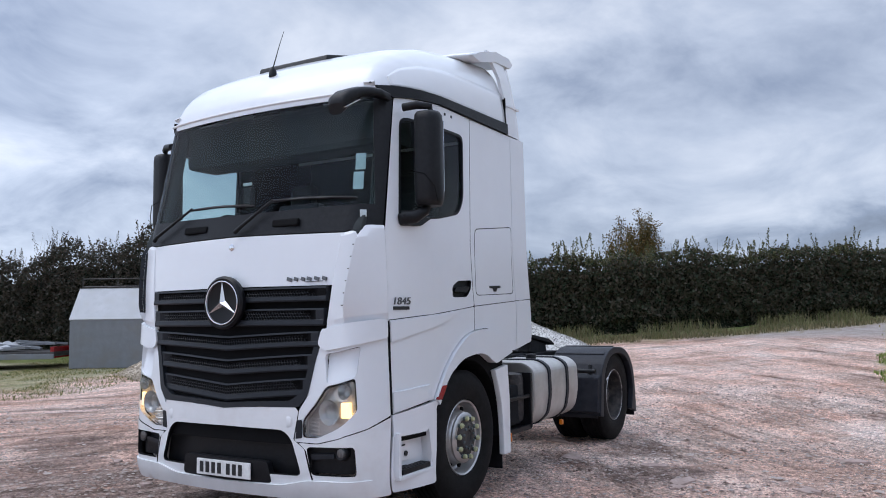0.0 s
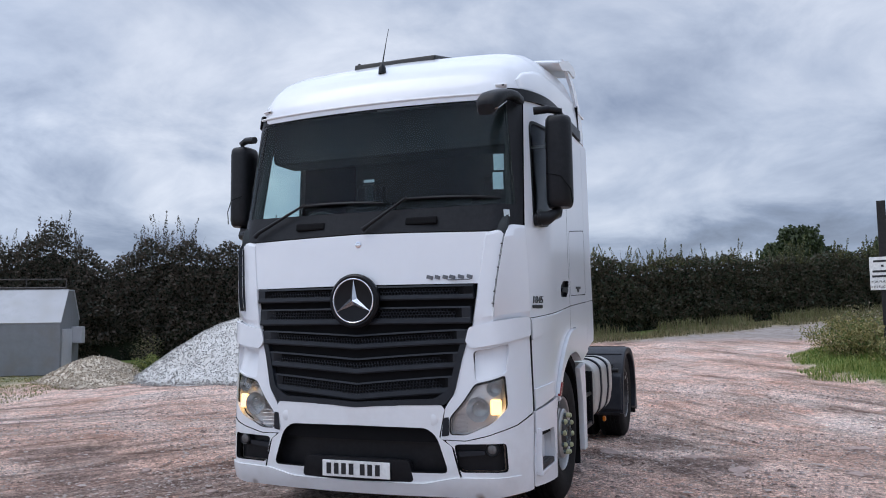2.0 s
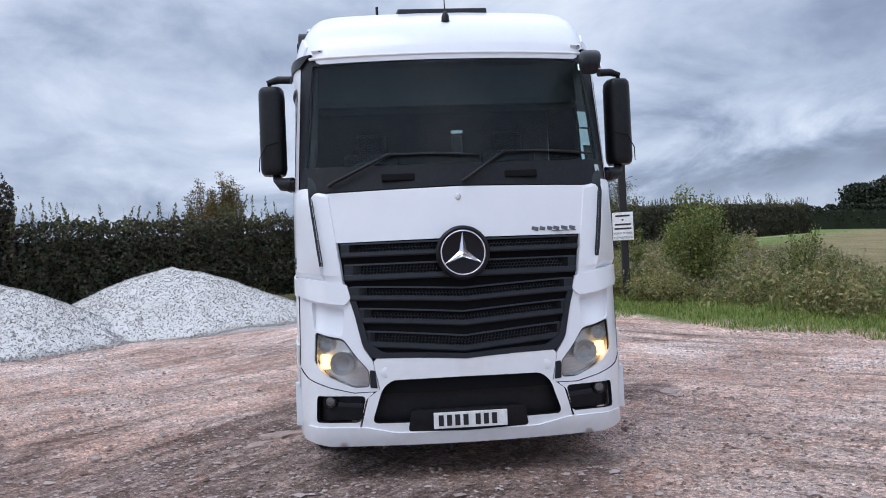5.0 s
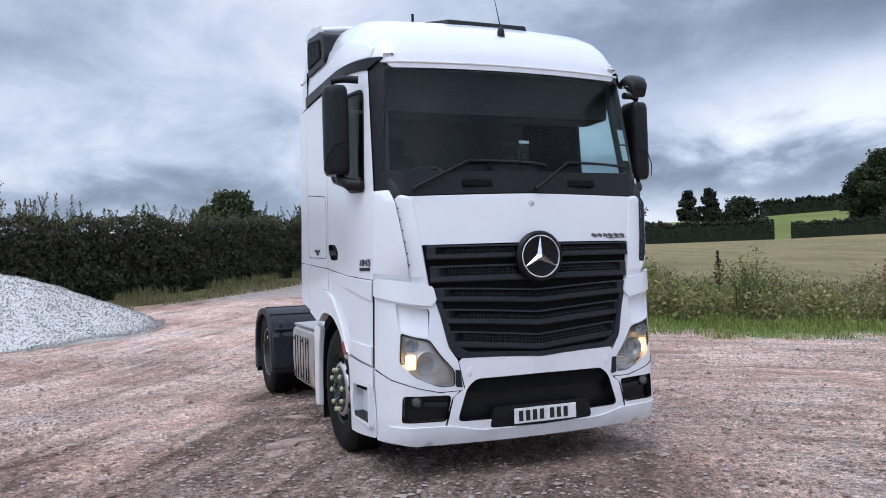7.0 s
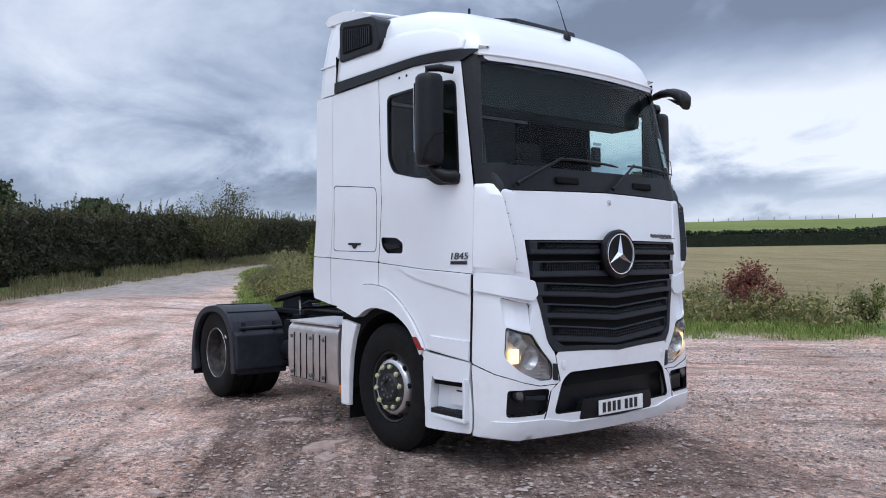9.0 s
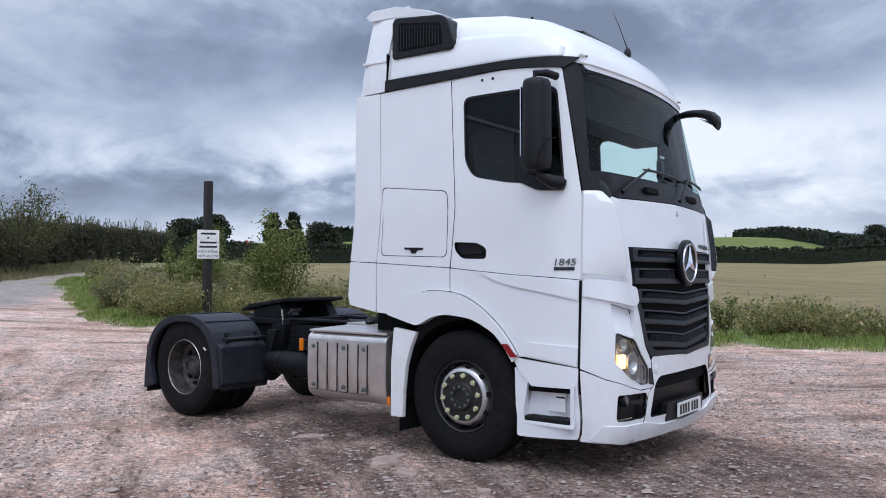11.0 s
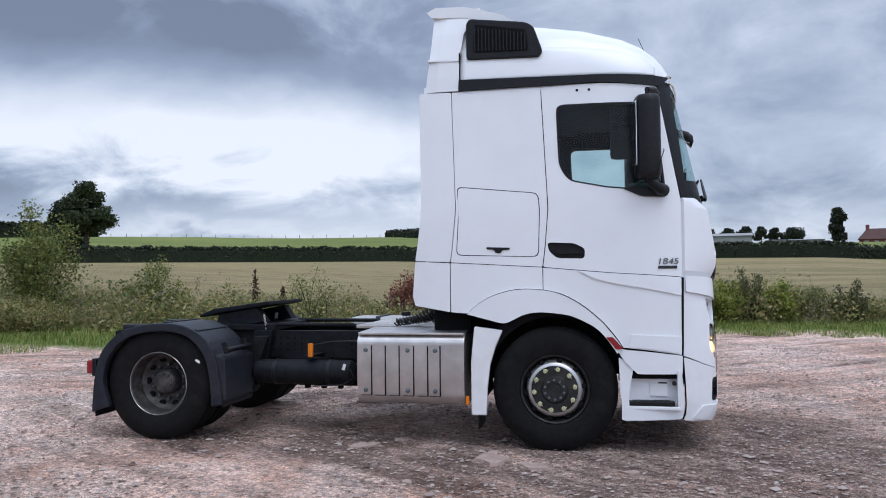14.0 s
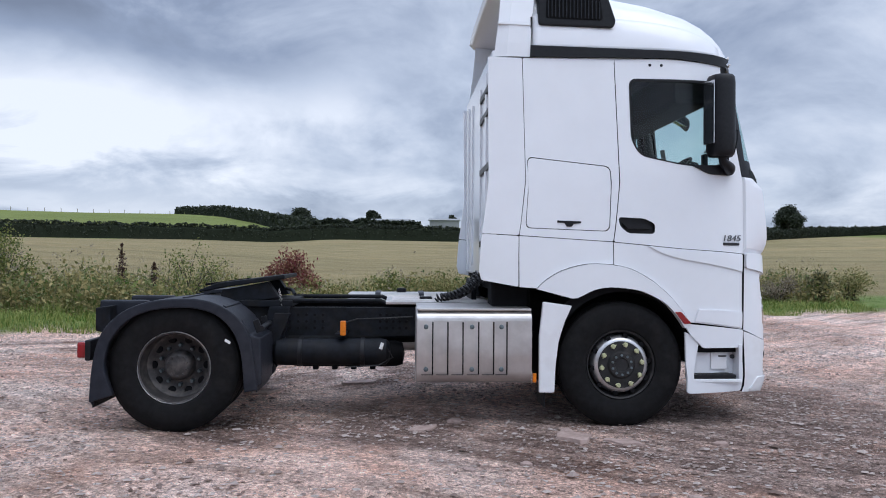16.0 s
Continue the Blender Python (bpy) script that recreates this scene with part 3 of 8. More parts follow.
def gstreak(scale, detail, rough, angle, long, short):
    """Noise drawn out along a direction of the plan."""
    mp = gn.new("ShaderNodeMapping")
    mp.vector_type = "TEXTURE"
    mp.inputs["Rotation"].default_value[2], mp.inputs["Scale"].default_value = radians(angle), (long, short, 1)
    gl.new(gtc.outputs["Object"], mp.inputs[0])
    t = gn.new("ShaderNodeTexNoise")
    t.inputs["Scale"].default_value, t.inputs["Detail"].default_value, t.inputs["Roughness"].default_value, t.inputs["Distortion"].default_value = scale, detail, rough, 0.3
    gl.new(mp.outputs[0], t.inputs["Vector"])
    return t.outputs[0]


def gcells(scale):
    v = gn.new("ShaderNodeTexVoronoi")
    v.inputs["Scale"].default_value, v.inputs["Randomness"].default_value = scale, 1.0
    gl.new(gtc.outputs["Object"], v.inputs["Vector"])
    return v


GREY = lambda v: (v, v, v)
soil = gramp(gnoise(0.42, 9, 0.66), (0.30, (0.42, 0.26, 0.20)), (0.44, (0.68, 0.475, 0.395)), (0.55, (0.80, 0.62, 0.545)), (0.68, (0.86, 0.74, 0.685)))
rust = gramp(gnoise(1.3, 6, 0.62), (0.52, GREY(0)), (0.70, GREY(0.75)))
soil = gmix(rust, soil, (0.62, 0.36, 0.265))
# wheel tracks sweep one way on each side of the lorry
sidey = gn.new("ShaderNodeSeparateXYZ")
gl.new(gtc.outputs["Object"], sidey.inputs[0])
wander = gn.new("ShaderNodeMath")
wander.operation = "MULTIPLY_ADD"
wander.inputs[1].default_value = 6.0
gl.new(gnoise(0.3, 2), wander.inputs[0]), gl.new(sidey.outputs[1], wander.inputs[2])
sway_in = gn.new("ShaderNodeMapRange")
sway_in.inputs[1].default_value, sway_in.inputs[2].default_value = 2.0, 5.0
gl.new(wander.outputs[0], sway_in.inputs[0])
sway = sway_in.outputs[0]
lines = gmix(sway, gstreak(1.0, 7, 0.66, 146, 3.2, 0.42), gstreak(1.0, 7, 0.66, 42, 3.2, 0.42))
streaks = gramp(lines, (0.33, (0.30, 0.25, 0.23)), (0.43, (0.86, 0.87, 0.85)), (0.52, (1.12, 1.12, 1.12)), (0.66, (1.40, 1.39, 1.38)))
soil = gmix(0.9, soil, streaks, "MULTIPLY")
grit = gramp(gnoise(8, 9, 0.80), (0.34, (0.46, 0.40, 0.38)), (0.46, (1.0, 0.98, 0.97)), (0.62, (1.40, 1.38, 1.36)))
soil = gmix(0.85, soil, grit, "MULTIPLY")
ruts = gmix(sway, gstreak(1.0, 6, 0.7, 146, 2.2, 0.26), gstreak(1.0, 6, 0.7, 42, 2.2, 0.26))
blotches = gmix(0.55, gnoise(0.8, 8, 0.7), ruts)
ground_dark = gn.new("ShaderNodeMath")
ground_dark.operation = "MULTIPLY_ADD"
ground_dark.inputs[1].default_value = 0.24
gl.new(zone("mud_and_shade"), ground_dark.inputs[0]), gl.new(blotches, ground_dark.inputs[2])
# the mud colour also darkens the ground where the lorry shades it
mud_and_shade = gramp(ground_dark.outputs[0], (0.58, GREY(0)), (0.68, GREY(0.55)), (0.76, GREY(0.95)))
soil = gmix(mud_and_shade, soil, gramp(gnoise(9, 8, 0.76), (0.34, (0.10, 0.064, 0.052)), (0.50, (0.225, 0.152, 0.128)), (0.68, (0.42, 0.315, 0.275))))
# stones: each its own tone, with dark gaps; and scattered larger pale ones
vor, vfine, vbig = gcells(27), gcells(75), gcells(8.5)
for v, lo, hi, k in ((vor, 0.70, 1.30, 0.8), (vfine, 0.76, 1.24, 0.8)):
    tone = gn.new("ShaderNodeSeparateColor")
    gl.new(v.outputs["Color"], tone.inputs[0])
    soil = gmix(k, soil, gramp(tone.outputs[0], (0.0, GREY(lo)), (0.5, GREY(1.0)), (1.0, GREY(hi))), "MULTIPLY")
    soil = gmix(0.8, soil, gramp(v.outputs["Distance"], (0.22, GREY(1.12)), (0.66, (0.76, 0.74, 0.73))), "MULTIPLY")
tone = gn.new("ShaderNodeSeparateColor")
gl.new(vbig.outputs["Color"], tone.inputs[0])
pale = gmix(1.0, gramp(tone.outputs[1], (0.80, GREY(0)), (0.82, GREY(1))), gramp(vbig.outputs["Distance"], (0.20, GREY(1)), (0.25, GREY(0))), "MULTIPLY")
soil = gmix(pale, soil, gramp(gnoise(22, 4), (0.35, (0.50, 0.40, 0.365)), (0.65, (0.74, 0.66, 0.62))))
track = gramp(gnoise(3.0, 6), (0.35, (0.33, 0.28, 0.255)), (0.65, (0.48, 0.42, 0.39)))
turf = gramp(gnoise(2.4, 8, 0.7), (0.32, (0.085, 0.135, 0.03)), (0.52, (0.16, 0.235, 0.055)), (0.74, (0.27, 0.26, 0.11)))
stub = gramp(gnoise(0.6, 12, 0.78, (radians(-6), (0.45, 1.0, 1))), (0.32, (0.185, 0.150, 0.070)), (0.50, (0.27, 0.218, 0.108)), (0.68, (0.35, 0.288, 0.155)))
stub = gmix(0.9, stub, gramp(gnoise(0.07, 7, 0.7, (radians(-8), (0.3, 1.5, 1))), (0.34, (0.66, 0.70, 0.60)), (0.50, GREY(1.0)), (0.66, (1.18, 1.12, 1.06))), "MULTIPLY")
past = gramp(gnoise(0.05, 8, 0.7, (radians(8), (0.4, 1.6, 1))), (0.30, (0.105, 0.135, 0.032)), (0.55, (0.17, 0.20, 0.05)), (0.75, (0.23, 0.23, 0.075)))
c = gmix(zone("road"), soil, track)
c = gmix(zone("grass"), c, turf)
c = gmix(zone("stubble"), c, stub)
c = gmix(zone("pasture"), c, past)
gl.new(c, gb.inputs["Base Color"])
gb.inputs["Roughness"].default_value = 0.92
gb.inputs["Specular IOR Level"].default_value = 0.25
b1, b2 = gn.new("ShaderNodeBump"), gn.new("ShaderNodeBump")
b1.inputs["Distance"].default_value, b2.inputs["Distance"].default_value = 0.16, 0.03
gl.new(gmix(0.5, gnoise(7, 9, 0.75), ruts), b1.inputs["Height"]), gl.new(vor.outputs["Distance"], b2.inputs["Height"])
b2.invert = True
gl.new(b1.outputs[0], b2.inputs["Normal"]), gl.new(b2.outputs[0], gb.inputs["Normal"])

ground = raw("ground", gv, gf, M_GROUND, smooth=True)
for key, values in zones.items():
    ground.data.attributes.new(key, "FLOAT", "POINT").data.foreach_set("value", values)
tagged(ground, "rutted pinkish gravel yard with grass verge and stubble field", "ground", kind="structure")


# ---- foliage ----


def leaf_cloud(name, centres, sizes, material, parent=None, label="", droop=0.0, aspect=1.7, rng=None):
    """Many single leaves: narrow folded diamonds, each turned its own way."""
    rng = rng or np.random.default_rng(3)
    c = np.asarray(centres, float)
    n = len(c)
    s = np.broadcast_to(np.asarray(sizes, float), (n,))[:, None]
    u = rng.normal(size=(n, 3))
    u[:, 2] -= droop
    u /= np.linalg.norm(u, axis=1)[:, None]
    w = rng.normal(size=(n, 3))
    w -= (w * u).sum(1)[:, None] * u
    w /= np.linalg.norm(w, axis=1)[:, None]
    nn = np.cross(u, w)
    v = np.stack([c - u * s * 0.5 * aspect, c + w * s * 0.5 + nn * s * 0.12, c + u * s * 0.5 * aspect, c - w * s * 0.5 + nn * s * 0.12], 1).reshape(-1, 3)
    me = bpy.data.meshes.new(name)
    me.vertices.add(4 * n), me.loops.add(4 * n), me.polygons.add(n)
    me.vertices.foreach_set("co", v.ravel())
    me.loops.foreach_set("vertex_index", np.arange(4 * n, dtype=np.int32))
    me.polygons.foreach_set("loop_start", np.arange(0, 4 * n, 4, dtype=np.int32))
    me.update(calc_edges=True)
    me.materials.append(material)
    ob = new(name, me)
    if parent is not None:
        ob.parent = parent
    return tagged(ob, label)


def blades(name, roots, heights, material, parent=None, label="", lean=0.35, width=0.012, rng=None):
    """Bent grass blades: two joined slips that taper to a tip."""
    rng = rng or np.random.default_rng(5)
    p = np.asarray(roots, float)
    n = len(p)
    h = np.broadcast_to(np.asarray(heights, float), (n,))[:, None]
    a = rng.uniform(0, 2 * np.pi, n)
    d = np.stack([np.cos(a), np.sin(a), 0 * a], 1)
    side = np.stack([-np.sin(a), np.cos(a), 0 * a], 1) * (np.broadcast_to(width, (n,))[:, None] if not np.isscalar(width) else width)
    tilt = rng.uniform(0.05, lean, n)[:, None]
    z = np.array([0, 0, 1.0])
    mid, tip = p + h * (0.55 * z + 0.3 * tilt * d), p + h * (z * (1 - 0.3 * tilt) + tilt * d)
    v = np.stack([p - side, p + side, mid + 0.7 * side, mid - 0.7 * side, tip], 1).reshape(-1, 3)
    faces = []
    for i in range(0, 5 * n, 5):
        faces += [(i, i + 1, i + 2, i + 3), (i + 3, i + 2, i + 4)]
    return raw(name, v, faces, material, parent, label)


RNG = np.random.default_rng(11)


def hedge_run(name, line, tall, deep, count, leaf, material, label, core=True, ragged=0.5, kind="stuff", shoots=0, shoot_mat=None, lift=0.0):
    """A hedge along a line: leaves gathered near an uneven outline, over a dark sheet that stands for its inner shade.
    """
    total = length(line)
    s, v, w = RNG.uniform(0, total, count), RNG.uniform(0, 1, count), RNG.uniform(0, 1, count)
    pts = []
    for si, vi, wi in zip(s, v, w):
        x, y, dx, dy = along(line, si)
        top = tall(si) * (1 + ragged * 0.35 * noise.noise((si * 0.45, 0, 1.0)) + ragged * 0.25 * noise.noise((si * 1.7, 0, 7.0)))
        t = vi ** 0.8
        bulge = deep * (0.30 + 0.10 * noise.noise((si * 0.8, t * 3, 3.0)) + 0.09 * noise.noise((si * 2.4, t * 7, 8.0))) * (1 - 0.5 * t ** 4) * (0.72 if t < 0.18 else 1)
        face = bulge * (1 - 0.35 * wi ** 2.5)
        off = -face if RNG.random() < 0.72 else (RNG.uniform(-1, 1) * bulge * 0.9)
        if t > 0.9:
            off = RNG.uniform(-1, 1) * bulge
        px, py = x - dy * (off + deep * 0.4), y + dx * (off + deep * 0.4)
        pts.append((px, py, height(px, py) + lift + t * top + RNG.normal() * 0.05))
    body = leaf_cloud(name, pts, RNG.uniform(0.6, 1.3, count) * leaf, material, rng=RNG)
    tagged(body, label, "hedge", kind=kind)
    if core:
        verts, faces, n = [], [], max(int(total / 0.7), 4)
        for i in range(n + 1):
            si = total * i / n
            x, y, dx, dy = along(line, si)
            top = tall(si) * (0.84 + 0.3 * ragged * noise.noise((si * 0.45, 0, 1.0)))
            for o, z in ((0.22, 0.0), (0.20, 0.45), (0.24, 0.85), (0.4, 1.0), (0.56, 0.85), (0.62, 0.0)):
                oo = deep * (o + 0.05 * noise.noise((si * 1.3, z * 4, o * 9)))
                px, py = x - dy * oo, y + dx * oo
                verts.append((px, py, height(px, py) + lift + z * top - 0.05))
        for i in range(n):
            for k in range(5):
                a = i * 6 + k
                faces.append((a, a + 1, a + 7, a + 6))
        # solid dark sheet: the shade deep in the hedge, put in as a shape
        raw("shade_core", verts, faces, M_CORE, body)
    if shoots:
        wands, reach, lv = [], [], []
        for _ in range(shoots):
            si = RNG.uniform(0, total)
            clump = noise.noise((si * 0.55, 4.0, 2.0)) + 0.5 * noise.noise((si * 1.9, 1.0, 6.0))
            if clump < RNG.uniform(-0.55, 0.35):
                continue
            x, y, dx, dy = along(line, si)
            o = deep * RNG.uniform(0.15, 0.6)
            px, py = x - dy * o, y + dx * o
            z0 = height(px, py) + lift + tall(si) * (0.90 + 0.3 * ragged * noise.noise((si * 0.45, 0, 1.0)))
            hh = RNG.uniform(0.2, 1.0) ** 1.8 * (0.85 + 0.9 * max(clump, 0.0))
            ln = RNG.normal(size=2) * 0.22
            n = int(14 + 55 * hh)
            wands.append((px, py, z0 - 0.1)), reach.append(hh + 0.1)
            for k in range(n):
                t = k / n
                lv.append((px + ln[0] * t * hh + RNG.normal() * 0.05 * (1.2 - t), py + ln[1] * t * hh + RNG.normal() * 0.05 * (1.2 - t), z0 + t * hh))
        leaf_cloud("shoots", lv, RNG.uniform(0.5, 1.1, len(lv)) * leaf * 0.66, shoot_mat or material, body, "thin upright leafy shoots", rng=RNG)
        blades("shoot_stems", wands, reach, M_BARK, body, "thin bare stems", lean=0.25, width=0.007, rng=RNG)
    return body


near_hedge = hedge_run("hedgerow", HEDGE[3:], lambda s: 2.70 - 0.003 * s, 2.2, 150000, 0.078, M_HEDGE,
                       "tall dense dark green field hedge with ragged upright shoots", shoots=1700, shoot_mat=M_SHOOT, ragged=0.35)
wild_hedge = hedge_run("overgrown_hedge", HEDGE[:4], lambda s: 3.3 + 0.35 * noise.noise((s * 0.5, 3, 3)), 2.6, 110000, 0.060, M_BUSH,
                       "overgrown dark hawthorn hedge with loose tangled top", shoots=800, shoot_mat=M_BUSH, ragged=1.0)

# ---- heaps, shed, post ----


def heap(name, at, rx, ry, tall, material, label, seed, chips, chip, chip_mat, turn=0.0):
    """A tipped heap: a rounded cone with slumped toes, strewn with real chippings."""
    rng = np.random.default_rng(seed)
    verts, faces, n, m = [(0, 0, tall)], [], 56, 22
    crown = rng.uniform(-0.08, 0.08, 2)

    def h_at(a, t):
        lump = 0.10 * noise.noise((math.cos(a) * 1.3, math.sin(a) * 1.3, seed)) + 0.05 * noise.noise((math.cos(a) * 3, t * 3, seed + 4.0))
        f = t * (1 + 1.4 * lump * t)
        z = tall * (max(0.0, 1 - f) ** 0.95 * (1 - 0.13 * math.exp(-(f / 0.24) ** 2))) + 0.02 * noise.noise((math.cos(a) * t * 9, math.sin(a) * t * 9, seed))
        return z
    base, ct, st = height(*at), math.cos(radians(turn)), math.sin(radians(turn))

    def spin(x, y):
        return ct * x - st * y, st * x + ct * y

    def fall(x, y):
        x, y = spin(x, y)
        return height(at[0] + x, at[1] + y) - base
    for k in range(1, m + 1):
        t = k / m
        for i in range(n):
            a = 2 * math.pi * i / n
            wob = 1 + 0.10 * noise.noise((math.cos(a) * 1.6, math.sin(a) * 1.6, seed + 2.0))
            x, y = rx * t * wob * math.cos(a), ry * t * wob * math.sin(a)
            verts.append((*spin(x, y), h_at(a, t) + fall(x, y) - (0.12 if k == m else 0)))
    verts[0] = (0, 0, tall * 0.87)
    for i in range(n):
        faces.append((0, 1 + i, 1 + (i + 1) % n))
    for k in range(m - 1):
        for i in range(n):
            a, b = 1 + k * n + i, 1 + k * n + (i + 1) % n
            faces.append((a, a + n, b + n, b))
    hp = raw(name, verts, faces, material, smooth=True)
    hp.matrix_world = pose(at[0], at[1], base)
    tagged(hp, label, "gravel heap", kind="stuff")
    cv, cf = [], []
    for _ in range(chips):
        a, t = rng.uniform(0, 2 * math.pi), math.sqrt(rng.uniform(0, 1.1))
        wob = 1 + 0.10 * noise.noise((math.cos(a) * 1.6, math.sin(a) * 1.6, seed + 2.0))
        x, y = rx * t * wob * math.cos(a), ry * t * wob * math.sin(a)
        c = np.array((*spin(x, y), max(h_at(a, min(t, 1)), 0.0) + fall(x, y)))
        s = chip * rng.uniform(0.5, 1.5)
        o = rng.normal(size=(4, 3))
        o = s * o / np.linalg.norm(o, axis=1)[:, None]
        k = len(cv)
        cv += [tuple(c + v) for v in o]
        cf += [(k, k + 1, k + 2), (k, k + 2, k + 3), (k, k + 3, k + 1), (k + 1, k + 3, k + 2)]
    raw("chippings", cv, cf, chip_mat, hp)
    return hp


M_CHIP = leaf_mat("limestone_chippings", (0.52, 0.505, 0.485), (0.70, 0.685, 0.66), (0.42, 0.405, 0.39), 0.95)
M_BUFFCHIP = leaf_mat("buff_chippings", (0.62, 0.54, 0.44), (0.80, 0.73, 0.63), (0.48, 0.41, 0.33), 0.95)
heap("gravel_heap", (-9.75, -8.6), 2.5, 2.75, 1.52, M_HEAP, "conical heap of pale limestone gravel on the yard", 3, 30000, 0.021, M_CHIP)
heap("gravel_heap", (-12.7, -5.65), 3.0, 3.5, 1.62, M_HEAP, "broad heap of white limestone chippings by the hedge", 8, 34000, 0.022, M_CHIP, 30)
heap("rubble_heap", (-8.15, -11.5), 1.35, 1.15, 0.62, M_RUBBLE, "low heap of buff rubble beside a steel shed", 5, 7000, 0.03, M_BUFFCHIP)
heap("rubble_heap", (-7.55, -10.75), 1.1, 0.85, 0.34, M_RUBBLE, "low spread of buff rubble", 6, 5000, 0.028, M_BUFFCHIP)

SA = math.degrees(math.atan2(0.83, -0.50))
shed = thing("steel_shed", "grey steel bunded tank shed with pale sloping lid and top rail", "shed", (-7.42, -14.62, height(-7.5, -14.0) + 0.02), SA)
shed.matrix_world = shed.matrix_world @ Matrix.Diagonal((0.86, 0.86, 0.95, 1))
# local x runs along the front, local y away from the yard
prof = [(0.0, 0.0), (0.0, 1.32), (0.72, 2.18), (1.32, 2.18), (2.0, 1.40), (2.0, 0.0)]
part("body", prism([(a, b) for a, b in prof], 0.0, 2.30, "x", 0.01), M_STEEL, shed, smooth=False)
lid = bmesh.new()
box((2.34, 1.135, 0.03), (1.15, 0.355, 1.765), 0.006, Euler((radians(50.1), 0, 0)).to_matrix(), lid)
part("front_lid", lid, M_STEELPALE, shed, "pale painted sloping lid")
part("rear_lid", box((2.34, 1.05, 0.03), (1.15, 1.675, 1.80), 0.006, Euler((radians(-48.9), 0, 0)).to_matrix()), M_STEELPALE, shed)
part("top_sheet", box((2.34, 0.66, 0.03), (1.15, 1.02, 2.195), 0.006), M_STEELPALE, shed)
rail = bmesh.new()
for x in (0.06, 1.15, 2.24):
    tube([(x, 0.74, 2.2), (x, 0.74, 2.48)], 0.018, 6, rail)
tube([(0.06, 0.74, 2.48), (2.24, 0.74, 2.48)], 0.018, 6, rail)
tube([(0.06, 0.74, 2.25), (2.24, 0.74, 2.25)], 0.03, 6, rail)
part("top_rail", rail, M_RIMDARK, shed, "thin steel guard rail")
part("end_hatch", box((0.06, 0.9, 1.1), (2.32, 0.62, 0.62), 0.02), M_STEELPALE, shed)
part("pump_box", box((0.30, 0.40, 0.45), (2.46, 1.30, 1.0), 0.03), M_STEELPALE, shed, "small pump cabinet")
part("skid", box((2.2, 1.9, 0.08), (1.15, 1.0, -0.03), 0.01), M_RIMDARK, shed)

bed = thing("flat_trailer", "low steel flatbed trailer stacked with scrap sheets", "trailer", (-5.7, -17.8, height(-5.7, -17.8)), SA)
part("deck", box((3.6, 1.6, 0.12), (1.3, 0.9, 0.42), 0.01), M_RIMDARK, bed)
part("side_rail", box((3.6, 0.06, 0.14), (1.3, 0.08, 0.36), 0.01), M_STEEL, bed)
part("tail_board", box((0.10, 1.5, 0.30), (3.02, 0.9, 0.46), 0.01), M_RED, bed)
for x in (0.2, 1.1):
    part("road_wheel", lathe([(0.12, -0.08), (0.26, -0.09), (0.29, -0.05), (0.29, 0.05), (0.26, 0.09), (0.12, 0.08)], 24, "y", (x, 0.16, 0.29), closed=True), M_TYRE, bed)
sheet = bmesh.new()
rows = [[sheet.verts.new((-0.3 + 2.0 * i / 48, 0.25 + 1.1 * j, 0.56 + 0.16 * j + 0.03 * math.sin(i * 0.9))) for i in range(49)] for j in (0, 1)]
for i in range(48):
    sheet.faces.new((rows[0][i], rows[0][i + 1], rows[1][i + 1], rows[1][i])).smooth = True
for f in bmesh.ops.extrude_face_region(sheet, geom=sheet.faces[:])["geom"]:
    if isinstance(f, bmesh.types.BMVert):
        f.co.z += 0.008
part("corrugated_sheet", sheet, M_STEELPALE, bed, "bent corrugated steel sheets")
for k in range(6):
    part("scrap_bar", box((1.3, 0.09, 0.06), (1.7 + 0.1 * k, 0.3 + 0.2 * k, 0.55 + 0.03 * k), 0.006, Euler((0, 0.08 * (k % 3 - 1), 0.5 * (k % 2) - 0.2)).to_matrix()), M_STEEL, bed)

PZ = height(-12.45, 5.55)
post = thing("sign_post", "dark square wooden post carrying a white notice", "sign post", (-12.45, 5.55, PZ))
part("post", box((0.17, 0.17, 3.66), (0, 0, 1.58), 0.012, Euler((0, 0, radians(20))).to_matrix()), M_WOODDARK, post)
FACE = math.degrees(math.atan2(-6.5, 17)) - 8
notice = part("notice_board", box((0.015, 0.52, 0.70), (0.11, 0.0, 1.86), 0.012), M_PLATE, post, "weathered white notice with dark lettering")
post.matrix_world = pose(-12.45, 5.55, PZ, 0, 0, FACE)


def letters(text, size, at, parent, material):
    cu = bpy.data.curves.new("writing", "FONT")
    cu.body, cu.size, cu.align_x, cu.extrude = text, size, "CENTER", 0.001
    me = bpy.data.meshes.new_from_object(bpy.data.objects.new("tmp", cu))
    me.materials.append(material)
    ob = new("writing", me)
    ob.matrix_world = pose(*at, 90, 0, 90)
    ob.parent = parent
    return ob


for text, z, size in (("FOR FURTHER", 1.66, 0.072), ("INSTRUCTIONS", 1.555, 0.068)):
    letters(text, size, (0.121, 0.0, z), notice, M_INK)
for z, w in ((2.12, 0.36), (2.02, 0.05), (1.905, 0.40), (1.80, 0.42)):
    part("writing_bar", box((0.004, w, 0.045), (0.119, 0.0, z), 0.001, segs=1), M_INK, notice)

# ---- verge: grass, weeds, shrubs ----


def scatter(line, lo, hi, n, rng, s0=None, s1=None):
    total = length(line)
    out = []
    while len(out) < n:
        s = rng.uniform(s0 or 0, s1 or total)
        x, y, dx, dy = along(line, s)
        d = lo + (hi - lo) * rng.random()
        px, py = x - dy * d, y + dx * d
        out.append((px, py, height(px, py) - 0.01, d))
    return out


